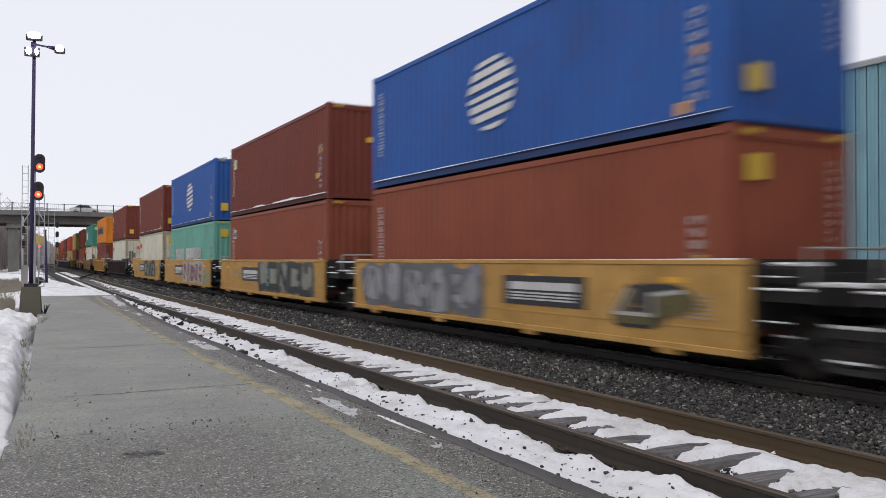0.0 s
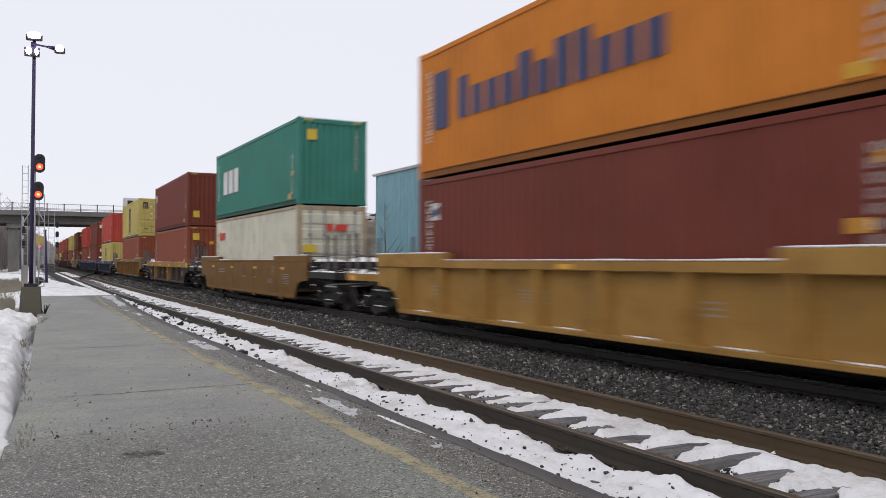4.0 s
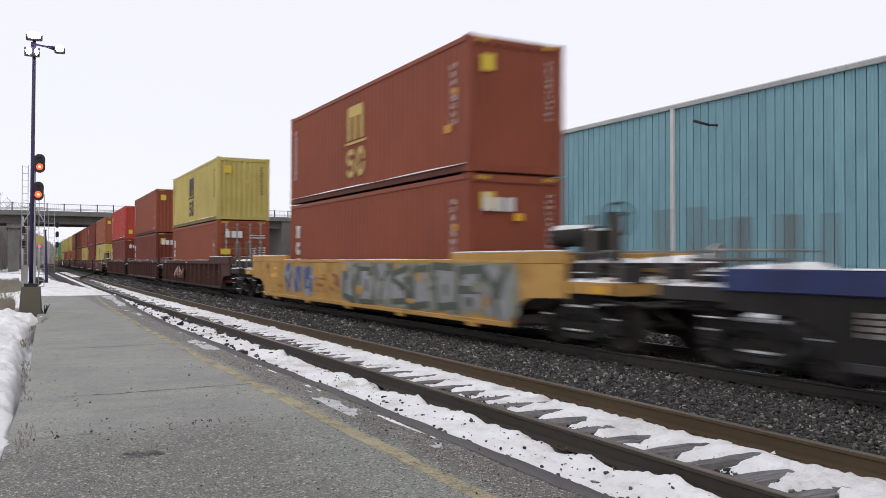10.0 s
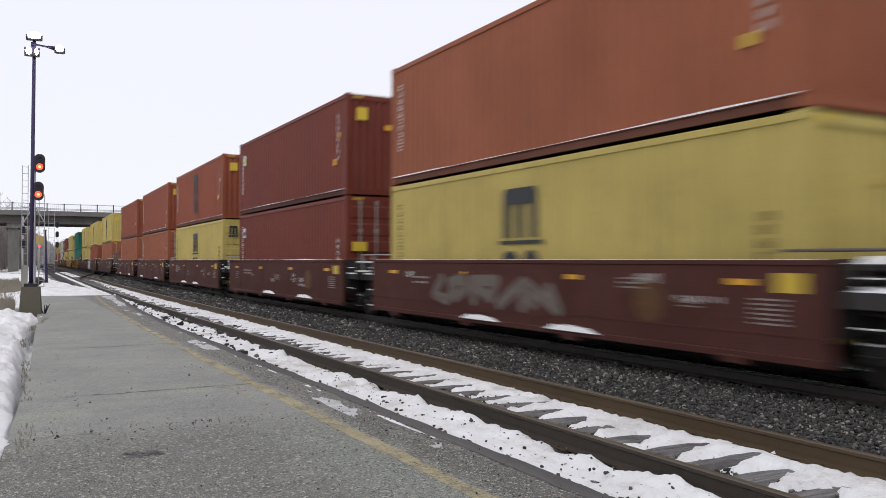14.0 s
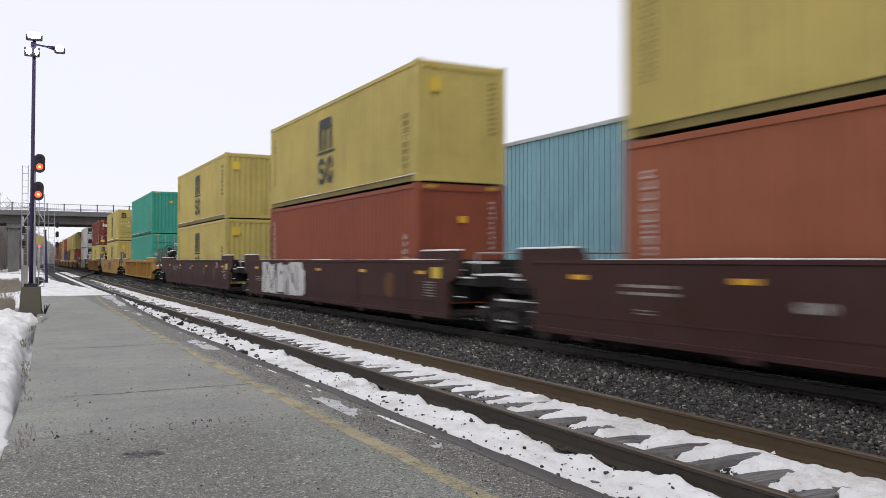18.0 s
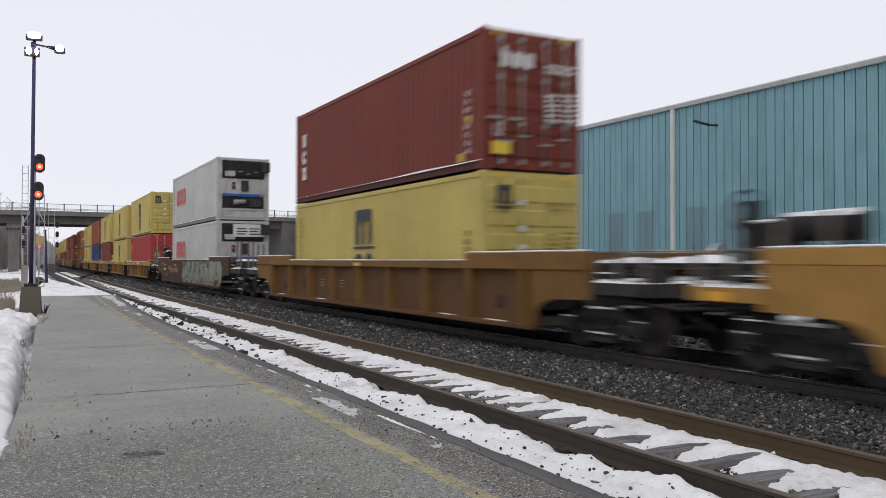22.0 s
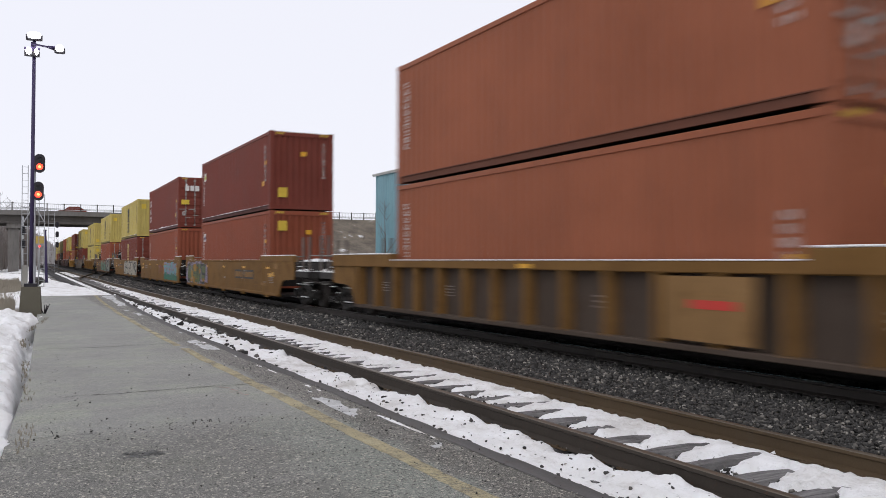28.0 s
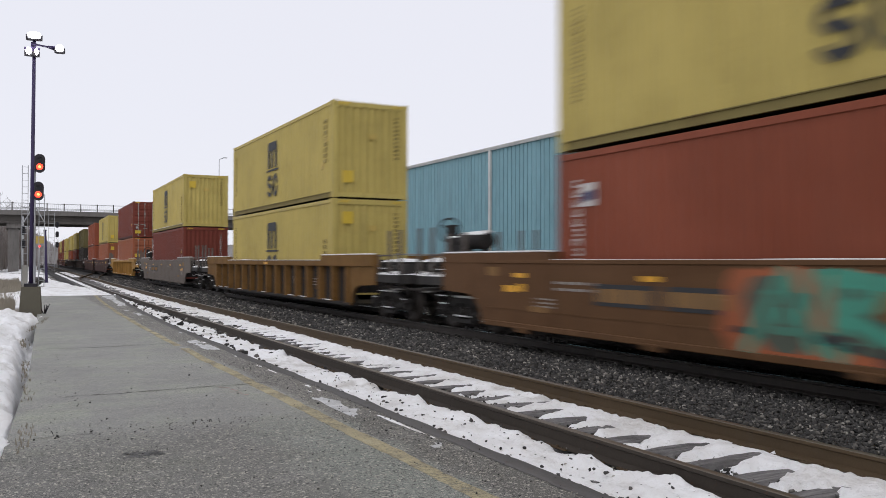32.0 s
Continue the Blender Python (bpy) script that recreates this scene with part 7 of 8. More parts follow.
            if colour == "w_blue" and e > 0:
                part("air_tank", shape(("round_tank",) + key, M["iron"], lambda b: (b.tube((-1.25, e * (reach - 0.05), 1.62), (-0.35, e * (reach - 0.05), 1.62), 0.24, None, 14), b.box(-1.1, -0.5, e * (reach - 0.12), e * (reach + 0.02), 1.1, 1.6))), root, "black air tank with snow on top")
                tagged(part("tank_snow", shape(("round_tank_snow",) + key, M["snow"], lambda b: b.tube((-1.24, e * (reach - 0.05), 1.765), (-0.36, e * (reach - 0.05), 1.765), 0.17, 0.16, 10)), root), kind="stuff")
        if shared:
            if e > 0:
                truck_parts(root, reach)
        else:
            truck_parts(root, e * (reach - 1.95))
            part("coupler", shape(("coupler",) + key, M["iron"], lambda b: (b.soft_box(-0.12, 0.12, e * (reach - 0.8), e * (reach - 0.05), 0.74, 0.98, 0.03), b.soft_box(-0.2, 0.2, e * (reach - 0.3), e * (reach + 0.02), 0.70, 1.0, 0.04), b.tube((0.35, e * (reach - 0.8), 0.85), (0.15, e * (reach - 0.02), 0.45), 0.03, None, 6))), root)
            coupled_end(root, mat, key, e, half, reach, top, far, colour in ("w_gold", "w_yellow") and style != "chord")
            part("pipe_run", shape(("pipe_run",) + key, M["wheel"], lambda b: (b.tube((-1.22, e * (half + 0.1), 0.93), (-1.22, e * (half + 1.9), 0.80), 0.03, None, 6), b.tube((-1.05, e * (half + 0.1), 1.02), (-0.7, e * (half + 2.3), 0.92), 0.022, None, 6), b.tube((-0.45, e * (half + 0.6), 0.9), (-0.35, e * (reach - 0.1), 0.42), 0.028, None, 6))), root, "air pipes and hose")
            tagged(part("draft_snow", shape(("draft_snow",) + key, M["snow"], lambda b: [b.soft_box(-0.60 + 0.14 * i, -0.42 + 0.14 * i, e * (half + 1.05 + 0.12 * (i % 3)), e * min(stop - 0.05, half + 1.5 + 0.2 * (i % 4)), 1.115, 1.14 + 0.018 * (i % 3), 0.012) for i in range(8)]), root), kind="stuff")
            if (e > 0 and (style == "smooth" and size == 53 and seed != 14 or seed == 22)) or (e < 0 and seed in (9, 14, 18)):
                part("brake_wheel", shape(("brake_wheel",) + key, M["iron"], lambda b: [b.ring_tube(-0.95, e * (half + 0.75), 2.18, 0.27, 0.022)] + [b.tube((-0.95, e * (half + 0.75), 2.18), (-0.95 + 0.27 * math.cos(a), e * (half + 0.75), 2.18 + 0.27 * math.sin(a)), 0.014, None, 4) for a in (0.5, 2.6, 4.7)] + [b.soft_box(-1.06, -0.84, e * (half + 0.58), e * (half + 0.73), 1.5, 2.3, 0.03)]), root, "brake wheel on its stand")
                if size == 53:
                    part("air_tank", shape(("air_tank",) + key, M["iron"], lambda b: (b.tube((-0.95, e * (half - 0.95), 1.92), (-0.95, e * (half + 0.25), 1.92), 0.17, None, 14), b.soft_box(-1.10, -0.80, e * (half - 0.1), e * (half + 0.5), 1.50, 2.0, 0.03), b.box(-1.05, -0.85, e * (half - 0.85), e * (half - 0.75), 1.40, 1.8))), root, "brown-black air tank with snow on top")
                    tagged(part("tank_snow", shape(("tank_snow",) + key, M["snow"], lambda b: (b.tube((-0.95, e * (half - 0.92), 2.02), (-0.95, e * (half + 0.1), 2.02), 0.12, 0.10, 10), b.soft_box(-1.11, -0.79, e * (half + 0.12), e * (half + 0.52), 1.995, 2.04, 0.02))), root), kind="stuff")
            if shared is False and style != "chord":
                part("lift_arm", shape(("lift_arm",) + key, M["rod"], lambda b: b.tube((-1.45, e * (reach - 0.9), 0.8), (-0.1, e * (reach - 0.5), 0.85), 0.02, None, 6)), root)
    half = well_half
    # reflectors and lettering on the platform side
    face = lambda y, z: Matrix.Translation((-WX - 0.003, y, z)) @ Matrix.Rotation(radians(-90), 4, "Z")
    zr = {"smooth": 1.20, "ribbed": top - 0.14, "chord": top - 0.22}[style]
    spots = 3 if style == "ribbed" else 5 if size == 53 else 4
    for i in range(spots):
        y = -half + 1.3 + (2 * half - 2.6) * i / (spots - 1)
        part("reflector", shape(("reflector",), M["mark_amber"], lambda b: flat(b, -0.20, 0.20, 0, 0.08)), root, at=face(y, zr))
    if style == "smooth":
        lean = rng.choice([0, 1])
        part("lettering", shape(("letters_a", lean), M["mark_faded"], lambda b: bars(b, 0, 1.2, 0, 0.22, 2, 5, 0.40)), root, at=face(half - 2.4, 1.0))
        part("lettering", shape(("letters_b",), M["mark_faded"], lambda b: bars(b, 0, 0.5, 0, 0.36, 6, 3, 0.4)), root, at=face(-half + 1.1, 0.72))
        if colour != "w_yellow":
            for k in range(0 if far else 3 if colour in ("w_brown", "w_dark") else 5):
                part("lettering", shape(("small_letters", k % 3), M["mark_faded"], lambda b: bars(b, 0, (0.34, 0.6, 0.22)[k % 3], 0, (0.10, 0.2, 0.3)[k % 3], (2, 3, 4)[k % 3], (3, 4, 2)[k % 3], 0.4)), root, at=face(rng.uniform(-half + 1.0, half - 1.2), rng.uniform(0.68, 1.12)))
        if colour in ("w_brown", "w_dark"):
            part("end_reflector", shape(("end_ref",), M["mark_yellow"], lambda b: flat(b, -0.20, 0.20, 0, 0.24)), root, at=face(-half + 0.55, 1.12))
            part("lettering", shape(("faded_disc",), M["w_rust"], lambda b: b.tube((0, -0.006, 0), (0, 0, 0), 0.30, None, 18)), root, at=face(-half + 3.0, 0.92))
            for y in (rng.uniform(0, 4), rng.uniform(-4, -1.5)) if colour == "w_brown" else ():
                tagged(part("snow_streak", shape(("snow_streak",), M["snow"], lambda b: heap(b, -0.7, 0.7, -0.07, 0.0, 0, 0.10, 4.0, 4, 14)), root, at=face(y, z0 + 0.06)), kind="stuff")
            if not far:
                for k in range(4):
                    part("lettering", shape(("letter_blocks", k % 3), M["mark_weights"], lambda b: (bars(b, 0, (0.5, 0.8, 0.34)[k % 3], 0, (0.16, 0.10, 0.30)[k % 3], (1, 1, 2)[k % 3], (4, 7, 2)[k % 3], 0.85),)), root, at=face(rng.uniform(-half + 1.2, half - 1.6), rng.uniform(0.62, 1.25)))
    elif style == "ribbed":
        for i in range(9 if colour == "w_maroon" else 4):
            part("lettering", shape(("letters_c", i % 2), M["mark_faded"], lambda b: bars(b, -0.16, 0.16, 0, 0.26, 3 + i % 2, 2, 0.35)), root, at=Matrix.Translation((-WX + 0.187, rng.uniform(-half + 1, half - 1), 0.75)) @ Matrix.Rotation(radians(-90), 4, "Z"))
    else:
        for k in range(7):
            part("lettering", shape(("panel_letters", k % 2), M["mark_faded"], lambda b: bars(b, -0.28, 0.28, 0, (0.16, 0.3)[k % 2], (1, 3)[k % 2], (4, 3)[k % 2], 0.5)), root, at=Matrix.Translation((-WX + 0.197, rng.uniform(-half + 1.2, half - 1.2), rng.uniform(0.62, 0.85))) @ Matrix.Rotation(radians(-90), 4, "Z"))
        if under == "w_ochre":
            part("lettering", shape(("faded_red",), M["brick"], lambda b: (b.box(-0.7, 0.5, -0.005, 0, 0.30, 0.44), b.box(-0.45, -0.3, -0.005, 0, 0, 0.3), b.box(0.1, 0.25, -0.005, 0, 0, 0.3))), root, "faded red lettering blots", Matrix.Translation((-WX + 0.194, 1.6, 0.58)) @ Matrix.Rotation(radians(-90), 4, "Z"))
        if under != "w_panel":
            part("lettering", shape(("letters_d",), M["mark_white"], lambda b: bars(b, 0, 1.1, 0, 0.10, 1, 7, 0.9)), root, at=face(rng.uniform(-1, 2), top - 0.16))
        part("end_reflector", shape(("end_ref2",), M["mark_amber"], lambda b: flat(b, -0.14, 0.14, 0, 0.23)), root, at=face(-half - 0.2 if front[1] else -tips[-1] - 0.008 + 0.3, top - 0.26) @ Matrix.Translation((0, -0.014, 0)))
    if style == "smooth" and size == 53 and not far and colour != "w_dark":
        for e in (-1, 1):
            part("sticker", shape(("end_sticker", 0), M["w_ochre"], lambda b: flat(b, -0.2, 0.2, 0, 0.17)), root, "dull ochre plate", face(e * (half - 0.35), 1.22))
            part("sticker", shape(("end_sticker", 1), M["mark_amber"], lambda b: (flat(b, -0.22, 0.22, 0, 0.12), flat(b, 0.26, 0.46, 0.02, 0.16))), root, "amber reflector plate", face(e * (half - 1.0), 0.93))
            part("sticker", shape(("end_sticker", 2), M["w_ochre"], lambda b: flat(b, -0.26, 0.26, 0, 0.10)), root, "dull ochre notice strip", face(e * (half - 1.9), 0.60))
    if colour == "w_maroon":
        for key, count in (("worn_cream", 9), ("worn_sage", 4), ("worn_pink", 3 if seed == 15 else 1)):
            b = Build()
            for i in range(count):
                blob(b, -0.0004 * i, rng.uniform(-half + 0.6, half - 0.6), rng.uniform(0.55, 0.95), rng.uniform(0.25, 0.75), rng.uniform(0.12, 0.34), 0.38, 1.32, rng.uniform(0, 60), 14)
            tagged(part("paint_patch", b.mesh("paint_patch", M[key]), root, "weathered remains of paint", at=(-WX + 0.184 - (0.006 if key == "worn_pink" else 0.010 if key == "worn_sage" else 0.0), 0, 0)), kind="stuff")
    if plate is not None:
        part("name_plate", shape(("name_plate",), M["mark_black"], lambda b: flat(b, -1.25, 1.25, 0, 0.52, 0.008)), root, "black plate with white lettering blots", face(plate, 0.72))
        part("lettering", shape(("plate_letters",), M["mark_white"], lambda b: [b.prism([(-1.02 + 0.68 * i, z), (-0.40 + 0.68 * i + 0.02 * k, z), (-0.42 + 0.68 * i + 0.02 * k, z + (0.03, 0.03, 0.03, 0.14)[k]), (-1.02 + 0.68 * i, z + (0.03, 0.03, 0.03, 0.14)[k])], -0.012, -0.008, "y") for i in range(3) for k, z in enumerate((0.09, 0.145, 0.20, 0.27))]), root, at=face(plate, 0.72))
    elif seed - 1 in DARK_PLATES:
        for dy in (-0.75, 0.75):
            part("name_plate", shape(("dark_plate",), M["mark_black"], lambda b: flat(b, -0.68, 0.68, 0, 0.34, 0.006)), root, "dark-edged grey lettering plate", face(DARK_PLATES[seed - 1] + dy, 0.80))
            part("lettering", shape(("plate_bars",), M["w_ochre"], lambda b: bars(b, -0.62, 0.62, 0.06, 0.28, 1, 7, 0.95)), root, at=face(DARK_PLATES[seed - 1] + dy, 0.80) @ Matrix.Translation((0, -0.006, 0)))
    if seed - 1 == 34:
        part("panel_patch", shape(("ochre_patch",), M["w_ochre"], lambda b: b.box(-WX - 0.012, -WX + 0.02, -5.2, -3.55, 0.42, 1.30)), root, "faded ochre patch over two panels")
        part("lettering", shape(("red_dash",), M["mark_red"], lambda b: b.box(-WX - 0.018, -WX - 0.012, -4.9, -4.1, 0.86, 0.98)), root, "red dash on the patch")
    if seed - 1 == 36:
        part("lettering", shape(("long_red",), M["maroon"], lambda b: (b.box(-0.9, 0.2, -0.005, 0, 0.36, 0.50), b.box(-0.75, -0.55, -0.005, 0, 0, 0.36), b.box(-0.1, 0.1, -0.005, 0, 0, 0.36), b.box(0.35, 0.85, -0.005, 0, 0.30, 0.44), b.box(0.5, 0.68, -0.005, 0, 0, 0.3))), root, "faded dark red lettering blots", face(-1.5, 0.72))
    for tag in tags or ():
        (mural if tag[0] == "mural" else graffiti)(root, *(tag[1:] if tag[0] == "mural" else tag))
    return root


def snow_lip(root, half, top, seed):
    b = Build()
    n = 36
    vs = []
    for i in range(n + 1):
        y = -half + 0.1 + (2 * half - 0.2) * i / n
        h = 0.012 + 0.03 * max(0, fbm(y, seed * 1.7, 0.3, 5))
        vs += [(-WX - 0.008, y, top), (-WX - 0.008, y, top + 0.004 + h * 0.6), (-WX + 0.04, y, top + 0.006 + h), (-WX + 0.10, y, top)]
    b.add(vs, [(4 * i + a, 4 * i + 4 + a, 4 * i + 5 + a, 4 * i + 1 + a) for i in range(n) for a in range(3)], True)
    tagged(part("snow_rope", b.mesh("snow_rope", M["snow"]), root, "thin snow along the side's top"), kind="stuff")


DARK_PLATES = {26: 5.3, 28: 3.8, 35: -3.5, 37: 3.2, 38: 3.3, 40: 3.0}          # dark-edged plates on the tan cars

# far end of each container stack at 0 s, then style, size, colour, sheet colour, joint to the next, upper box, lower box, sprayed patches
SPRAY_OLIVE = ("mark_black", "olive", "w_pale")
CARS = [
    (4.6, "smooth", 40, "w_yellow", None, "pin", ("brown", "wall", ""), ("brown", "wall", ""), ()),
    (20.17, "smooth", 40, "w_yellow", None, "pin", ("blue", "wall", "disc"), ("brown", "wall", ""), (("mural", 0.1, 5.9, 0.36, 1.46, "spray_shade", "spray_silver", "spray_shade", 3, "silver-grey sprayed graffiti", (("spray_silver", 4, 0.18), ("spray_lilac", 3, 0.12))), (-5.6, -4.3, 0.5, 1.2, SPRAY_OLIVE, 4, "small dark graffiti"))),
    (35.85, "smooth", 40, "w_yellow", None, "pin", ("maroon", "wall", "patch"), ("brown", "wall", "patch"), (("mural", -5.6, 0.4, 0.40, 1.46, "spray_moss", "spray_sage", "mark_black", 7, "dark olive wildstyle graffiti", (("mark_black", 4, 0.16), ("spray_aqua", 3, 0.12)), 0.10),)),
    (51.3, "smooth", 40, "w_yellow", None, "pin", ("blue", "wall", "disc"), ("teal", "wall", "pale_blots"), (("mural", -4.9, 0.3, 0.34, 1.48, "spray_cream", "spray_plum", "spray_cream", 9, "plum and cream graffiti", (("spray_lilac", 4, 0.16),)), ("mural", -6.5, -5.0, 0.34, 1.1, None, "teal", "w_yellow", 10, "teal sprayed patch"))),
    (66.9, "smooth", 40, "w_yellow", None, "coupled", ("maroon", "wall", "sticker"), ("white", "wall", "red_mark"), (("mural", -4.6, 0.4, 0.45, 1.48, "spray_moss", "spray_sage", "mark_black", 12, "olive sprayed graffiti", (("spray_cream", 4, 0.10),), 0.10),)),
    (88.8, "ribbed", 53, "w_black", "w_soot", "coupled", ("maroon", "wall", "patch"), ("white", "wall", "red_mark"), ()),
    (109.4, "ribbed", 40, "w_gold", None, "coupled", ("orange", "wall", "orange_word"), ("maroon", "wall", "patch"), ()),
    (130.7, "smooth", 40, "w_tan", None, "coupled", ("sea", "wall", "blots"), ("white", "doors", "red_mark"), ()),
    (150.2, "chord", 40, "w_gold", "w_panel", "coupled", ("maroon", "wall", "patch"), ("brown", "wall", ""), ()),
    (171.38, "ribbed", 53, "w_tan", "w_panel", "coupled", ("yellow", "doors", "stack"), ("brown", "wall", ""), ()),
    (194.65, "chord", 53, "w_blue", "w_steel", "pin", ("red", "wall", "patch"), ("yellow", "wall", "stack"), ()),
    (214.7, "chord", 53, "w_blue", "w_steel", "pin", ("maroon", "wall", "word"), ("maroon", "wall", "word"), ()),
    (234.1, "chord", 53, "w_blue", "w_steel", "coupled", ("red", "wall", "patch"), ("brown", "doors", "hatch"), ()),
    (257.28, "smooth", 53, "w_yellow", None, "coupled", ("brown", "wall", "stack_gold"), ("brown", "wall", "word"), (("mural", -8.3, 0.4, 0.36, 1.48, "spray_sage", "spray_silver", "spray_moss", 15, "pale green and grey graffiti", (("spray_moss", 5, 0.12), ("spray_sage", 8, 0.2), ("w_yellow", 5, 0.16)), 0.07), ("mural", 0.7, 2.6, 0.55, 1.15, None, "brick", "w_yellow", 17, "faded red sprayed bars"), ("mural", 2.9, 5.9, 0.38, 1.44, None, "spray_cobalt", "spray_silver", 16, "blue and grey graffiti", (("spray_silver", 4, 0.2),)))),
    (280.72, "ribbed", 53, "w_maroon", "w_umber", "pin", ("yellow", "wall", "stack"), ("brown", "doors", "word"), ((1.0, 3.6, 0.5, 1.25, ("w_maroon", "brick", "mark_white"), 18, "faded pink graffiti"),)),
    (300.08, "ribbed", 53, "w_maroon", "w_umber", "pin", ("brown", "wall", "sticker"), ("maroon", "wall", "word"), ()),
    (319.56, "ribbed", 53, "w_maroon", "w_umber", "coupled", ("red", "wall", "patch"), ("maroon", "wall", "word"), ()),
    (340.97, "smooth", 40, "w_brown", None, "pin", ("brick", "wall", "sticker"), ("yellow", "wall", "stack"), ((-1.4, 3.2, 0.5, 1.3, ("w_brown", "w_grey", "w_grey"), 41, "faint grey scrawl"),)),
    (356.3, "smooth", 40, "w_brown", None, "pin", ("maroon", "wall", "patch"), ("maroon", "doors", "patch"), ()),
    (371.55, "smooth", 40, "w_brown", None, "pin", ("brown", "wall", "hatch"), ("yellow", "doors", "stack"), ()),
    (386.9, "smooth", 40, "w_brown", None, "pin", ("brown", "wall", ""), ("brick", "doors", ""), ()),
    (402.65, "smooth", 40, "w_brown", None, "coupled", ("brown", "wall", "sticker"), ("brick", "doors", ""), ()),
    (424.12, "smooth", 53, "w_dark", None, "pin", ("yellow", "wall", "stack"), ("brick", "doors", ""), ((-6.8, -4.4, 0.6, 1.0, ("w_dark", "w_grey", "w_grey"), 42, "faint grey scrawl"),)),
    (443.72, "smooth", 53, "w_dark", None, "pin", ("yellow", "wall", "stack"), ("brown", "wall", "sticker"), (("mural", 1.8, 5.8, 0.33, 1.47, "mark_white", "mark_white", "mark_black", 19, "white block graffiti", (), 0.035),)),
    (463.05, "smooth", 53, "w_dark", None, "coupled", ("yellow", "wall", "stack"), ("yellow", "wall", "stack"), ()),
    (486.16, "ribbed", 53, "w_gold", None, "coupled", ("green", "wall", ""), ("green", "doors", ""), ()),
    (509.43, "smooth", 53, "w_gold", None, "coupled", ("yellow", "doors", "stack"), ("yellow", "wall", "stack"), ((-1.6, 0.5, 0.5, 1.4, ("mark_black", "w_grey", "mark_black"), 22, "grey round graffiti"), (2.6, 4.4, 0.7, 1.3, ("w_gold", "brick", "w_gold"), 23, "faint red graffiti"))),
    (532.68, "ribbed", 53, "w_tan", "w_rust", "coupled", ("maroon", "doors", "word"), ("yellow", "doors", "stack"), ()),
    (556.8, "smooth", 53, "w_cocoa", None, "coupled", ("reefer", "cooler", "ox"), ("reefer", "cooler", "ox"), (("mural", -8.1, 0.8, 0.32, 1.49, "spray_sage", "spray_sage", "spray_moss", 25, "grey-green sprayed coat over the side", (("w_rust", 9, 0.16), ("teal", 6, 0.10), ("spray_moss", 10, 0.10)), 0.035),)),
    (578.55, "chord", 40, "w_gold", "w_ochre", "pin", ("yellow", "doors", "stack"), ("crimson", "doors", "patch"), ()),
    (594.05, "chord", 40, "w_gold", "w_ochre", "pin", ("yellow", "wall", "stack"), ("yellow", "wall", "stack"), ()),
    (610.05, "chord", 40, "w_gold", "w_ochre", "pin", ("yellow", "wall", "stack"), ("maroon", "doors", "word"), ()),
    (625.3, "chord", 40, "w_gold", "w_ochre", "pin", ("brown", "wall", ""), ("navy", "doors", "patch"), ()),
    (641.0, "chord", 40, "w_gold", "w_ochre", "coupled", ("yellow", "doors", "stack"), ("yellow", "doors", "stack"), ()),
    (662.62, "ribbed", 53, "w_tan", "w_panel", "coupled", ("brick", "doors", ""), ("brick", "wall", ""), ()),
    (686.0, "smooth", 53, "w_tan", None, "pin", ("maroon", "wall", "patch"), ("brown", "wall", "patch"), (("mural", 3.6, 8.1, 0.32, 1.46, "spray_lilac", "spray_lime", "mark_black", 30, "green, lilac and orange graffiti", (("w_gold", 9, 0.28), ("spray_lime", 5, 0.22))),)),
    (705.15, "smooth", 53, "w_tan", None, "pin", ("maroon", "doors", "word"), ("brown", "wall", "sticker"), (("mural", -7.6, -2.9, 0.62, 1.42, "w_gold", "spray_aqua", "spray_lilac", 31, "aqua and gold graffiti", (("spray_aqua", 6, 0.2),)), ("mural", -7.4, -3.1, 0.31, 0.84, "spray_forest", "spray_forest", "spray_forest", 32, "deep green band below the graffiti", (("spray_lilac", 3, 0.07),)))),
    (724.45, "smooth", 53, "w_tan", None, "coupled", ("yellow", "wall", "stack"), ("maroon", "doors", "stack_gold"), (("mural", -8.1, 0.4, 0.33, 1.48, "spray_cream", "spray_cream", "mark_black", 33, "cream lettering-like graffiti with black hollows", (("mark_black", 7, 0.07),), 0.055), ("mural", -8.2, -6.6, 0.6, 1.4, None, "spray_rust_orange", "mark_black", 34, "rusty red graffiti edge"))),
    (747.87, "smooth", 53, "w_rust", None, "coupled", ("yellow", "wall", "stack"), ("brown", "doors", "patch"), (("mural", -4.4, 1.8, 0.33, 1.46, "spray_rust_orange", "spray_moss", "spray_mint", 36, "teal, black and red graffiti", (("spray_mint", 12, 0.10), ("mark_black", 8, 0.14), ("w_tan", 6, 0.2)), 0.09), ("mural", -8.6, -4.5, 0.34, 1.62, "w_pale", "spray_cream", "mark_black", 35, "black and white graffiti", (("spray_shade", 5, 0.16), ("mark_red", 2, 0.08)), 0.11))),
    (771.4, "ribbed", 53, "w_tan", "w_soot", "coupled", ("yellow", "wall", "stack"), ("yellow", "wall", "stack"), ()),
    (795.4, "smooth", 53, "w_grey", None, "coupled", ("yellow", "wall", "stack"), ("maroon", "wall", ""), ()),
    (819.5, "ribbed", 53, "w_gold", None, "coupled", ("maroon", "doors", "sticker"), ("brick", "doors", ""), ()),
    (842.9, "smooth", 53, "w_dark", None, "pin", ("yellow", "wall", "stack"), ("brick", "wall", ""), ()),
    (862.3, "smooth", 53, "w_dark", None, "coupled", ("brown", "wall", ""), ("brown", "wall", ""), ()),
    (885.6, "ribbed", 53, "w_black", "w_soot", "pin", ("olive", "wall", ""), ("dark", "wall", ""), ()),
    (905.0, "ribbed", 53, "w_black", "w_soot", "pin", ("yellow", "wall", "stack"), ("maroon", "wall", ""), ()),
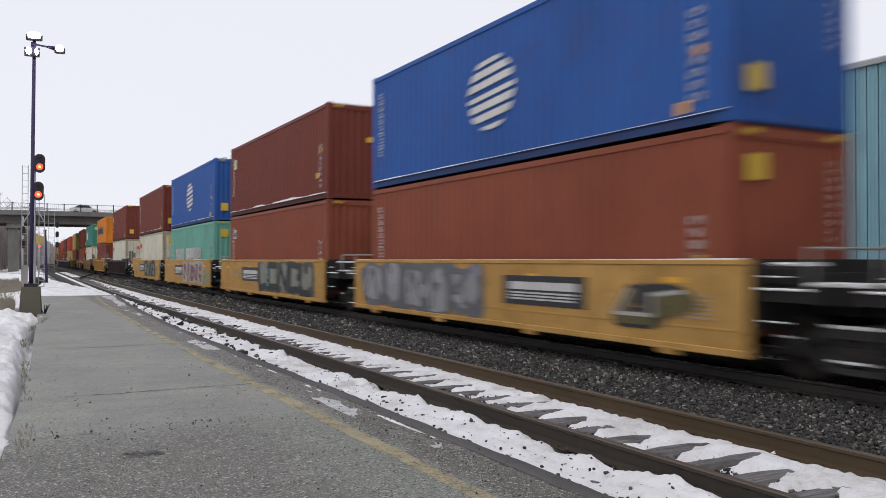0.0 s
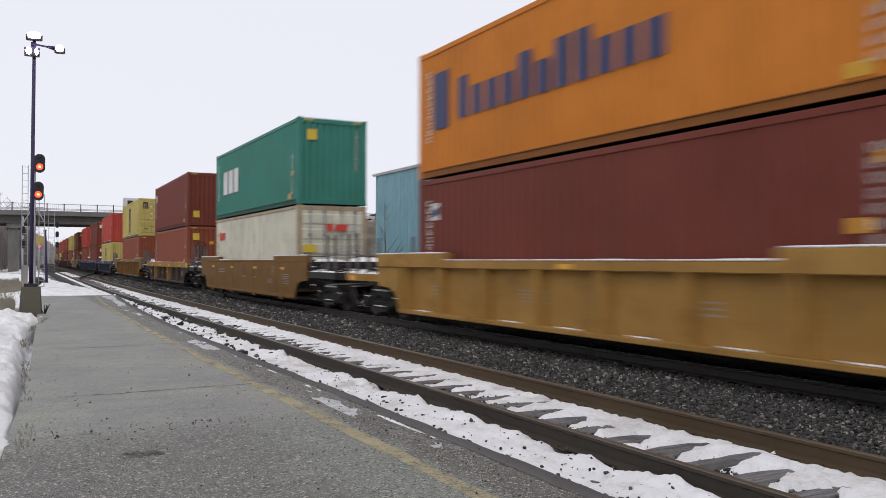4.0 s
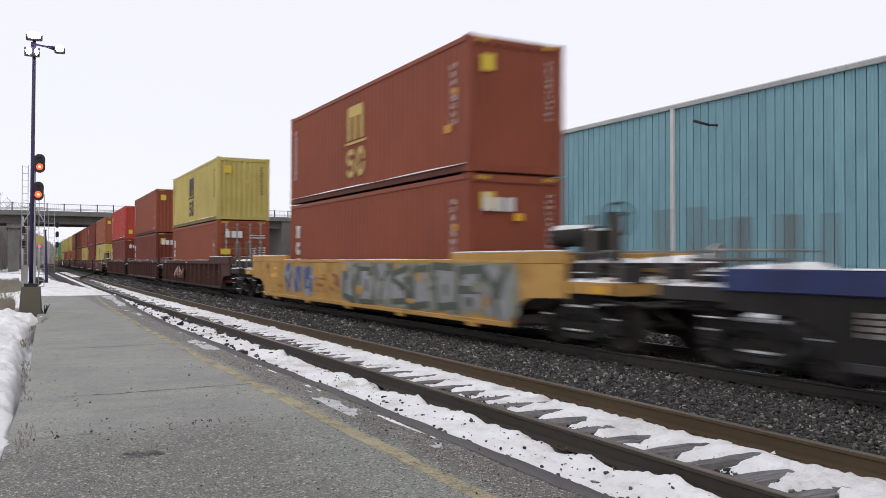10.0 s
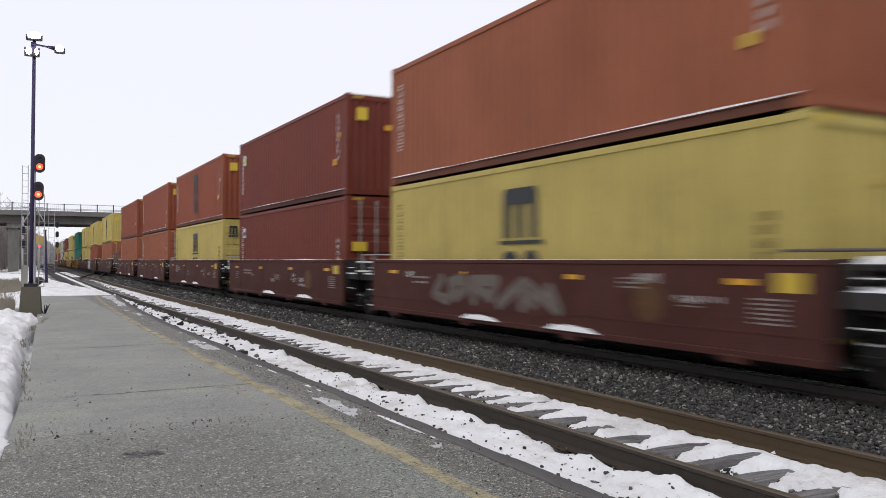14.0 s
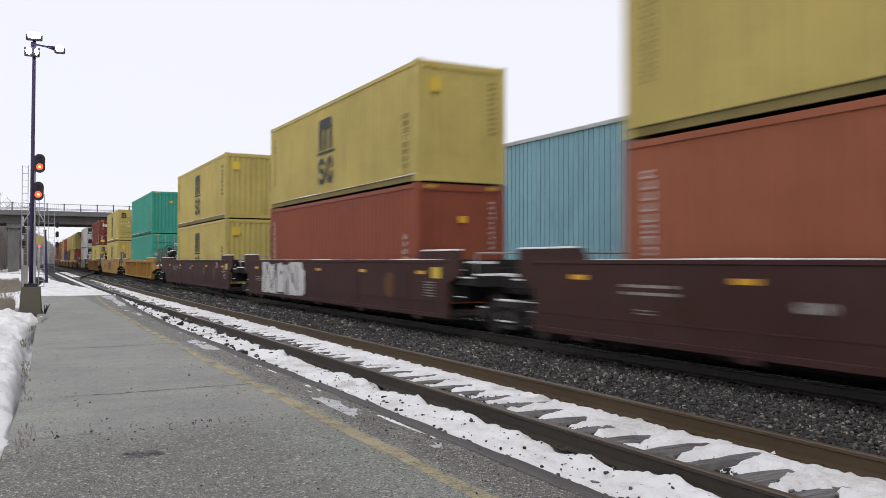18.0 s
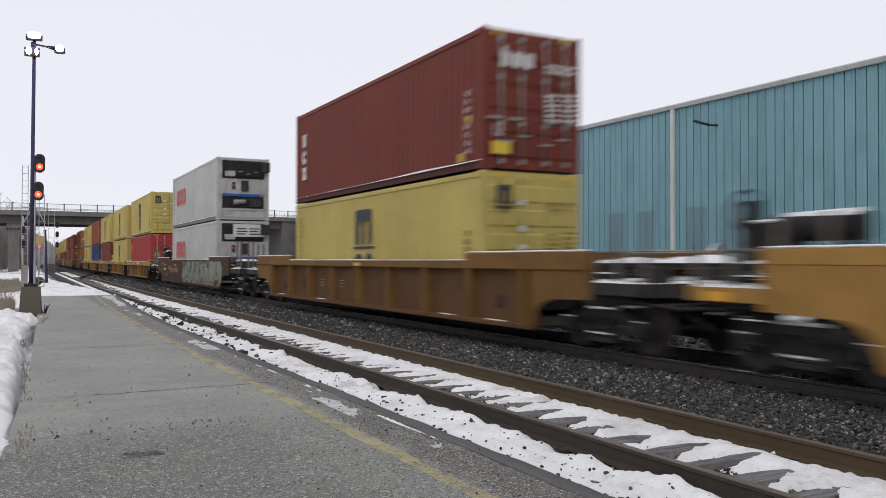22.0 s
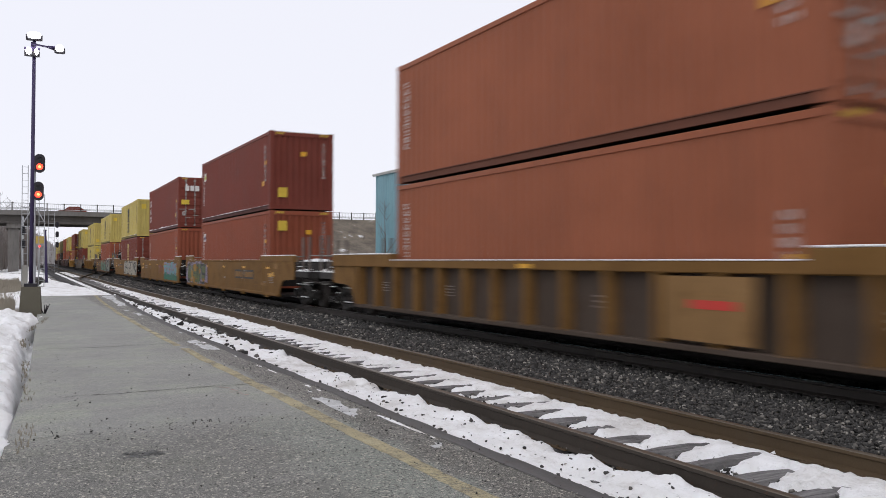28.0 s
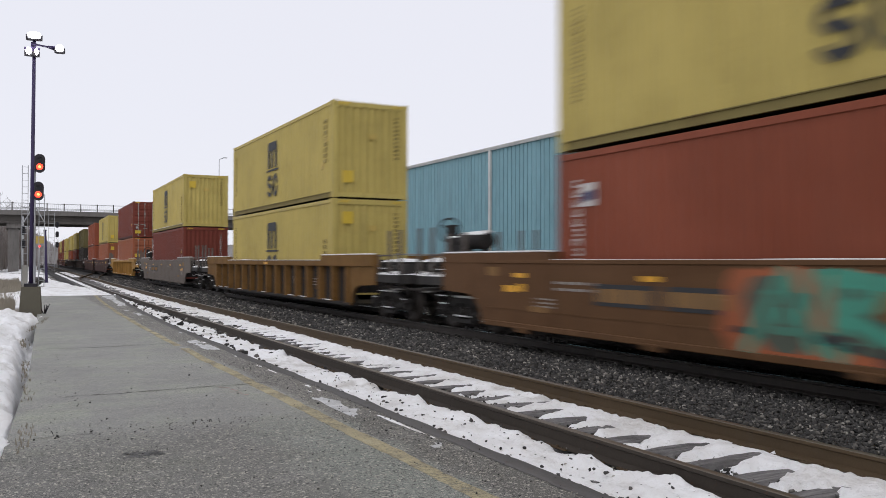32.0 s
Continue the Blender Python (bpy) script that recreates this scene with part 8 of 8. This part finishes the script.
    (924.4, "ribbed", 53, "w_black", "w_soot", "coupled", ("yellow", "wall", "stack"), ("brown", "wall", ""), ()),
    (947.7, "smooth", 40, "w_brown", None, "pin", ("yellow", "wall", "stack"), ("yellow", "wall", ""), ()),
    (963.2, "smooth", 40, "w_brown", None, "pin", ("maroon", "wall", ""), ("brown", "wall", ""), ()),
    (978.7, "smooth", 40, "w_brown", None, "pin", ("yellow", "wall", "stack"), ("maroon", "wall", ""), ()),
    (994.2, "smooth", 40, "w_brown", None, "coupled", ("brick", "wall", ""), ("brown", "wall", ""), ()),
]
MOVERS = []
PLATES = {1: -2.1, 2: 1.7, 3: 1.7, 4: 1.8}          # black name plates on the yellow cars


def train():
    mids = [c[0] - CL / 2 for c in CARS]
    for i, (u, style, size, colour, under, joint, upper, lower, tags) in enumerate(CARS):
        back = (mids[i + 1] - mids[i]) if i + 1 < len(CARS) else 20.0
        ahead = (mids[i] - mids[i - 1]) if i else 15.5
        shared_r, shared_f = joint == "pin", i == 0 or CARS[i - 1][5] == "pin"
        own = 9.7 if size == 40 else 11.65
        nxt = CARS[i + 1][2] if i + 1 < len(CARS) else 53
        prv = CARS[i - 1][2] if i else 40
        other = lambda s: 9.7 if s == 40 else 11.65
        rear = back / 2 if shared_r else own + (back - own - other(nxt)) / 2
        fore = ahead / 2 if shared_f else own + (ahead - own - other(prv)) / 2
        car = well_car(style, size, colour, (fore, shared_f), (rear, shared_r), tags, i + 1, under, PLATES.get(i))
        MOVERS.append((car, mids[i], 0.0))
        MOVERS.append((container(*lower, seed=2 * i, upper=False, far=i > 42), mids[i], 0.457))
        MOVERS.append((container(*upper, seed=2 * i + 1, far=i > 42), mids[i], 3.384))


def motions():
    """The whole train runs along the bend at one speed."""
    for ob, u, z in MOVERS:
        rows = []
        for k in range(17):
            t = 2.0 * k
            s = u - SPEED * t
            rows.append((t, pose(FAR_TRACK + bend(s), s, z, 0, 0, -heading(s))))
        walk(ob, rows)
    for ob, x, t0, speed, lane in DRIVERS:
        walk(ob, [(t, pose(x + speed * (t - t0), lane, 9.15, 0, 0, -90 if speed > 0 else 90)) for t in (0, 8, 16, 24, 32)])


ground()
platform()
track(NEAR_TRACK, M["rail_top"], "little-used track with rusty rails and snow between ties", -9.96, 90, M["rail_side"], M["timber"])
track(FAR_TRACK, M["rail_bright"], "busy main track with polished rail heads", -6.0, 45, M["rail_shaded"], M["timber_shaded"])
turnout()
snow()
stones("ballast_stones", "grey crushed-stone ballast between the tracks",
       [(6.1, 8.8, 3.5, 9.0, 26000, 0.022, -0.20), (6.1, 8.8, 9.0, 18.0, 26000, 0.028, -0.20), (6.1, 8.8, -10, 3.5, 3000, 0.06, -0.22), (6.1, 8.8, 18, 38, 12000, 0.050, -0.20), (6.1, 8.8, 38, 90, 7000, 0.09, -0.20),
        (11.3, 14, 4, 40, 3000, 0.06, -0.23)], 2, M["ballast"])
# These stones are coloured dark for the shade under the train.
stones("oily_ballast_stones", "main-track ballast with the train's shade painted in", [(8.75, 11.3, 3, 12, 5000, 0.04, -0.21), (8.75, 11.3, 12, 40, 5000, 0.06, -0.21)], 3, M["ballast_shaded"])
grass()
lamp_post()
signals()
overpass()
woods()
teal_building()
litter()
traffic()
train()
motions()
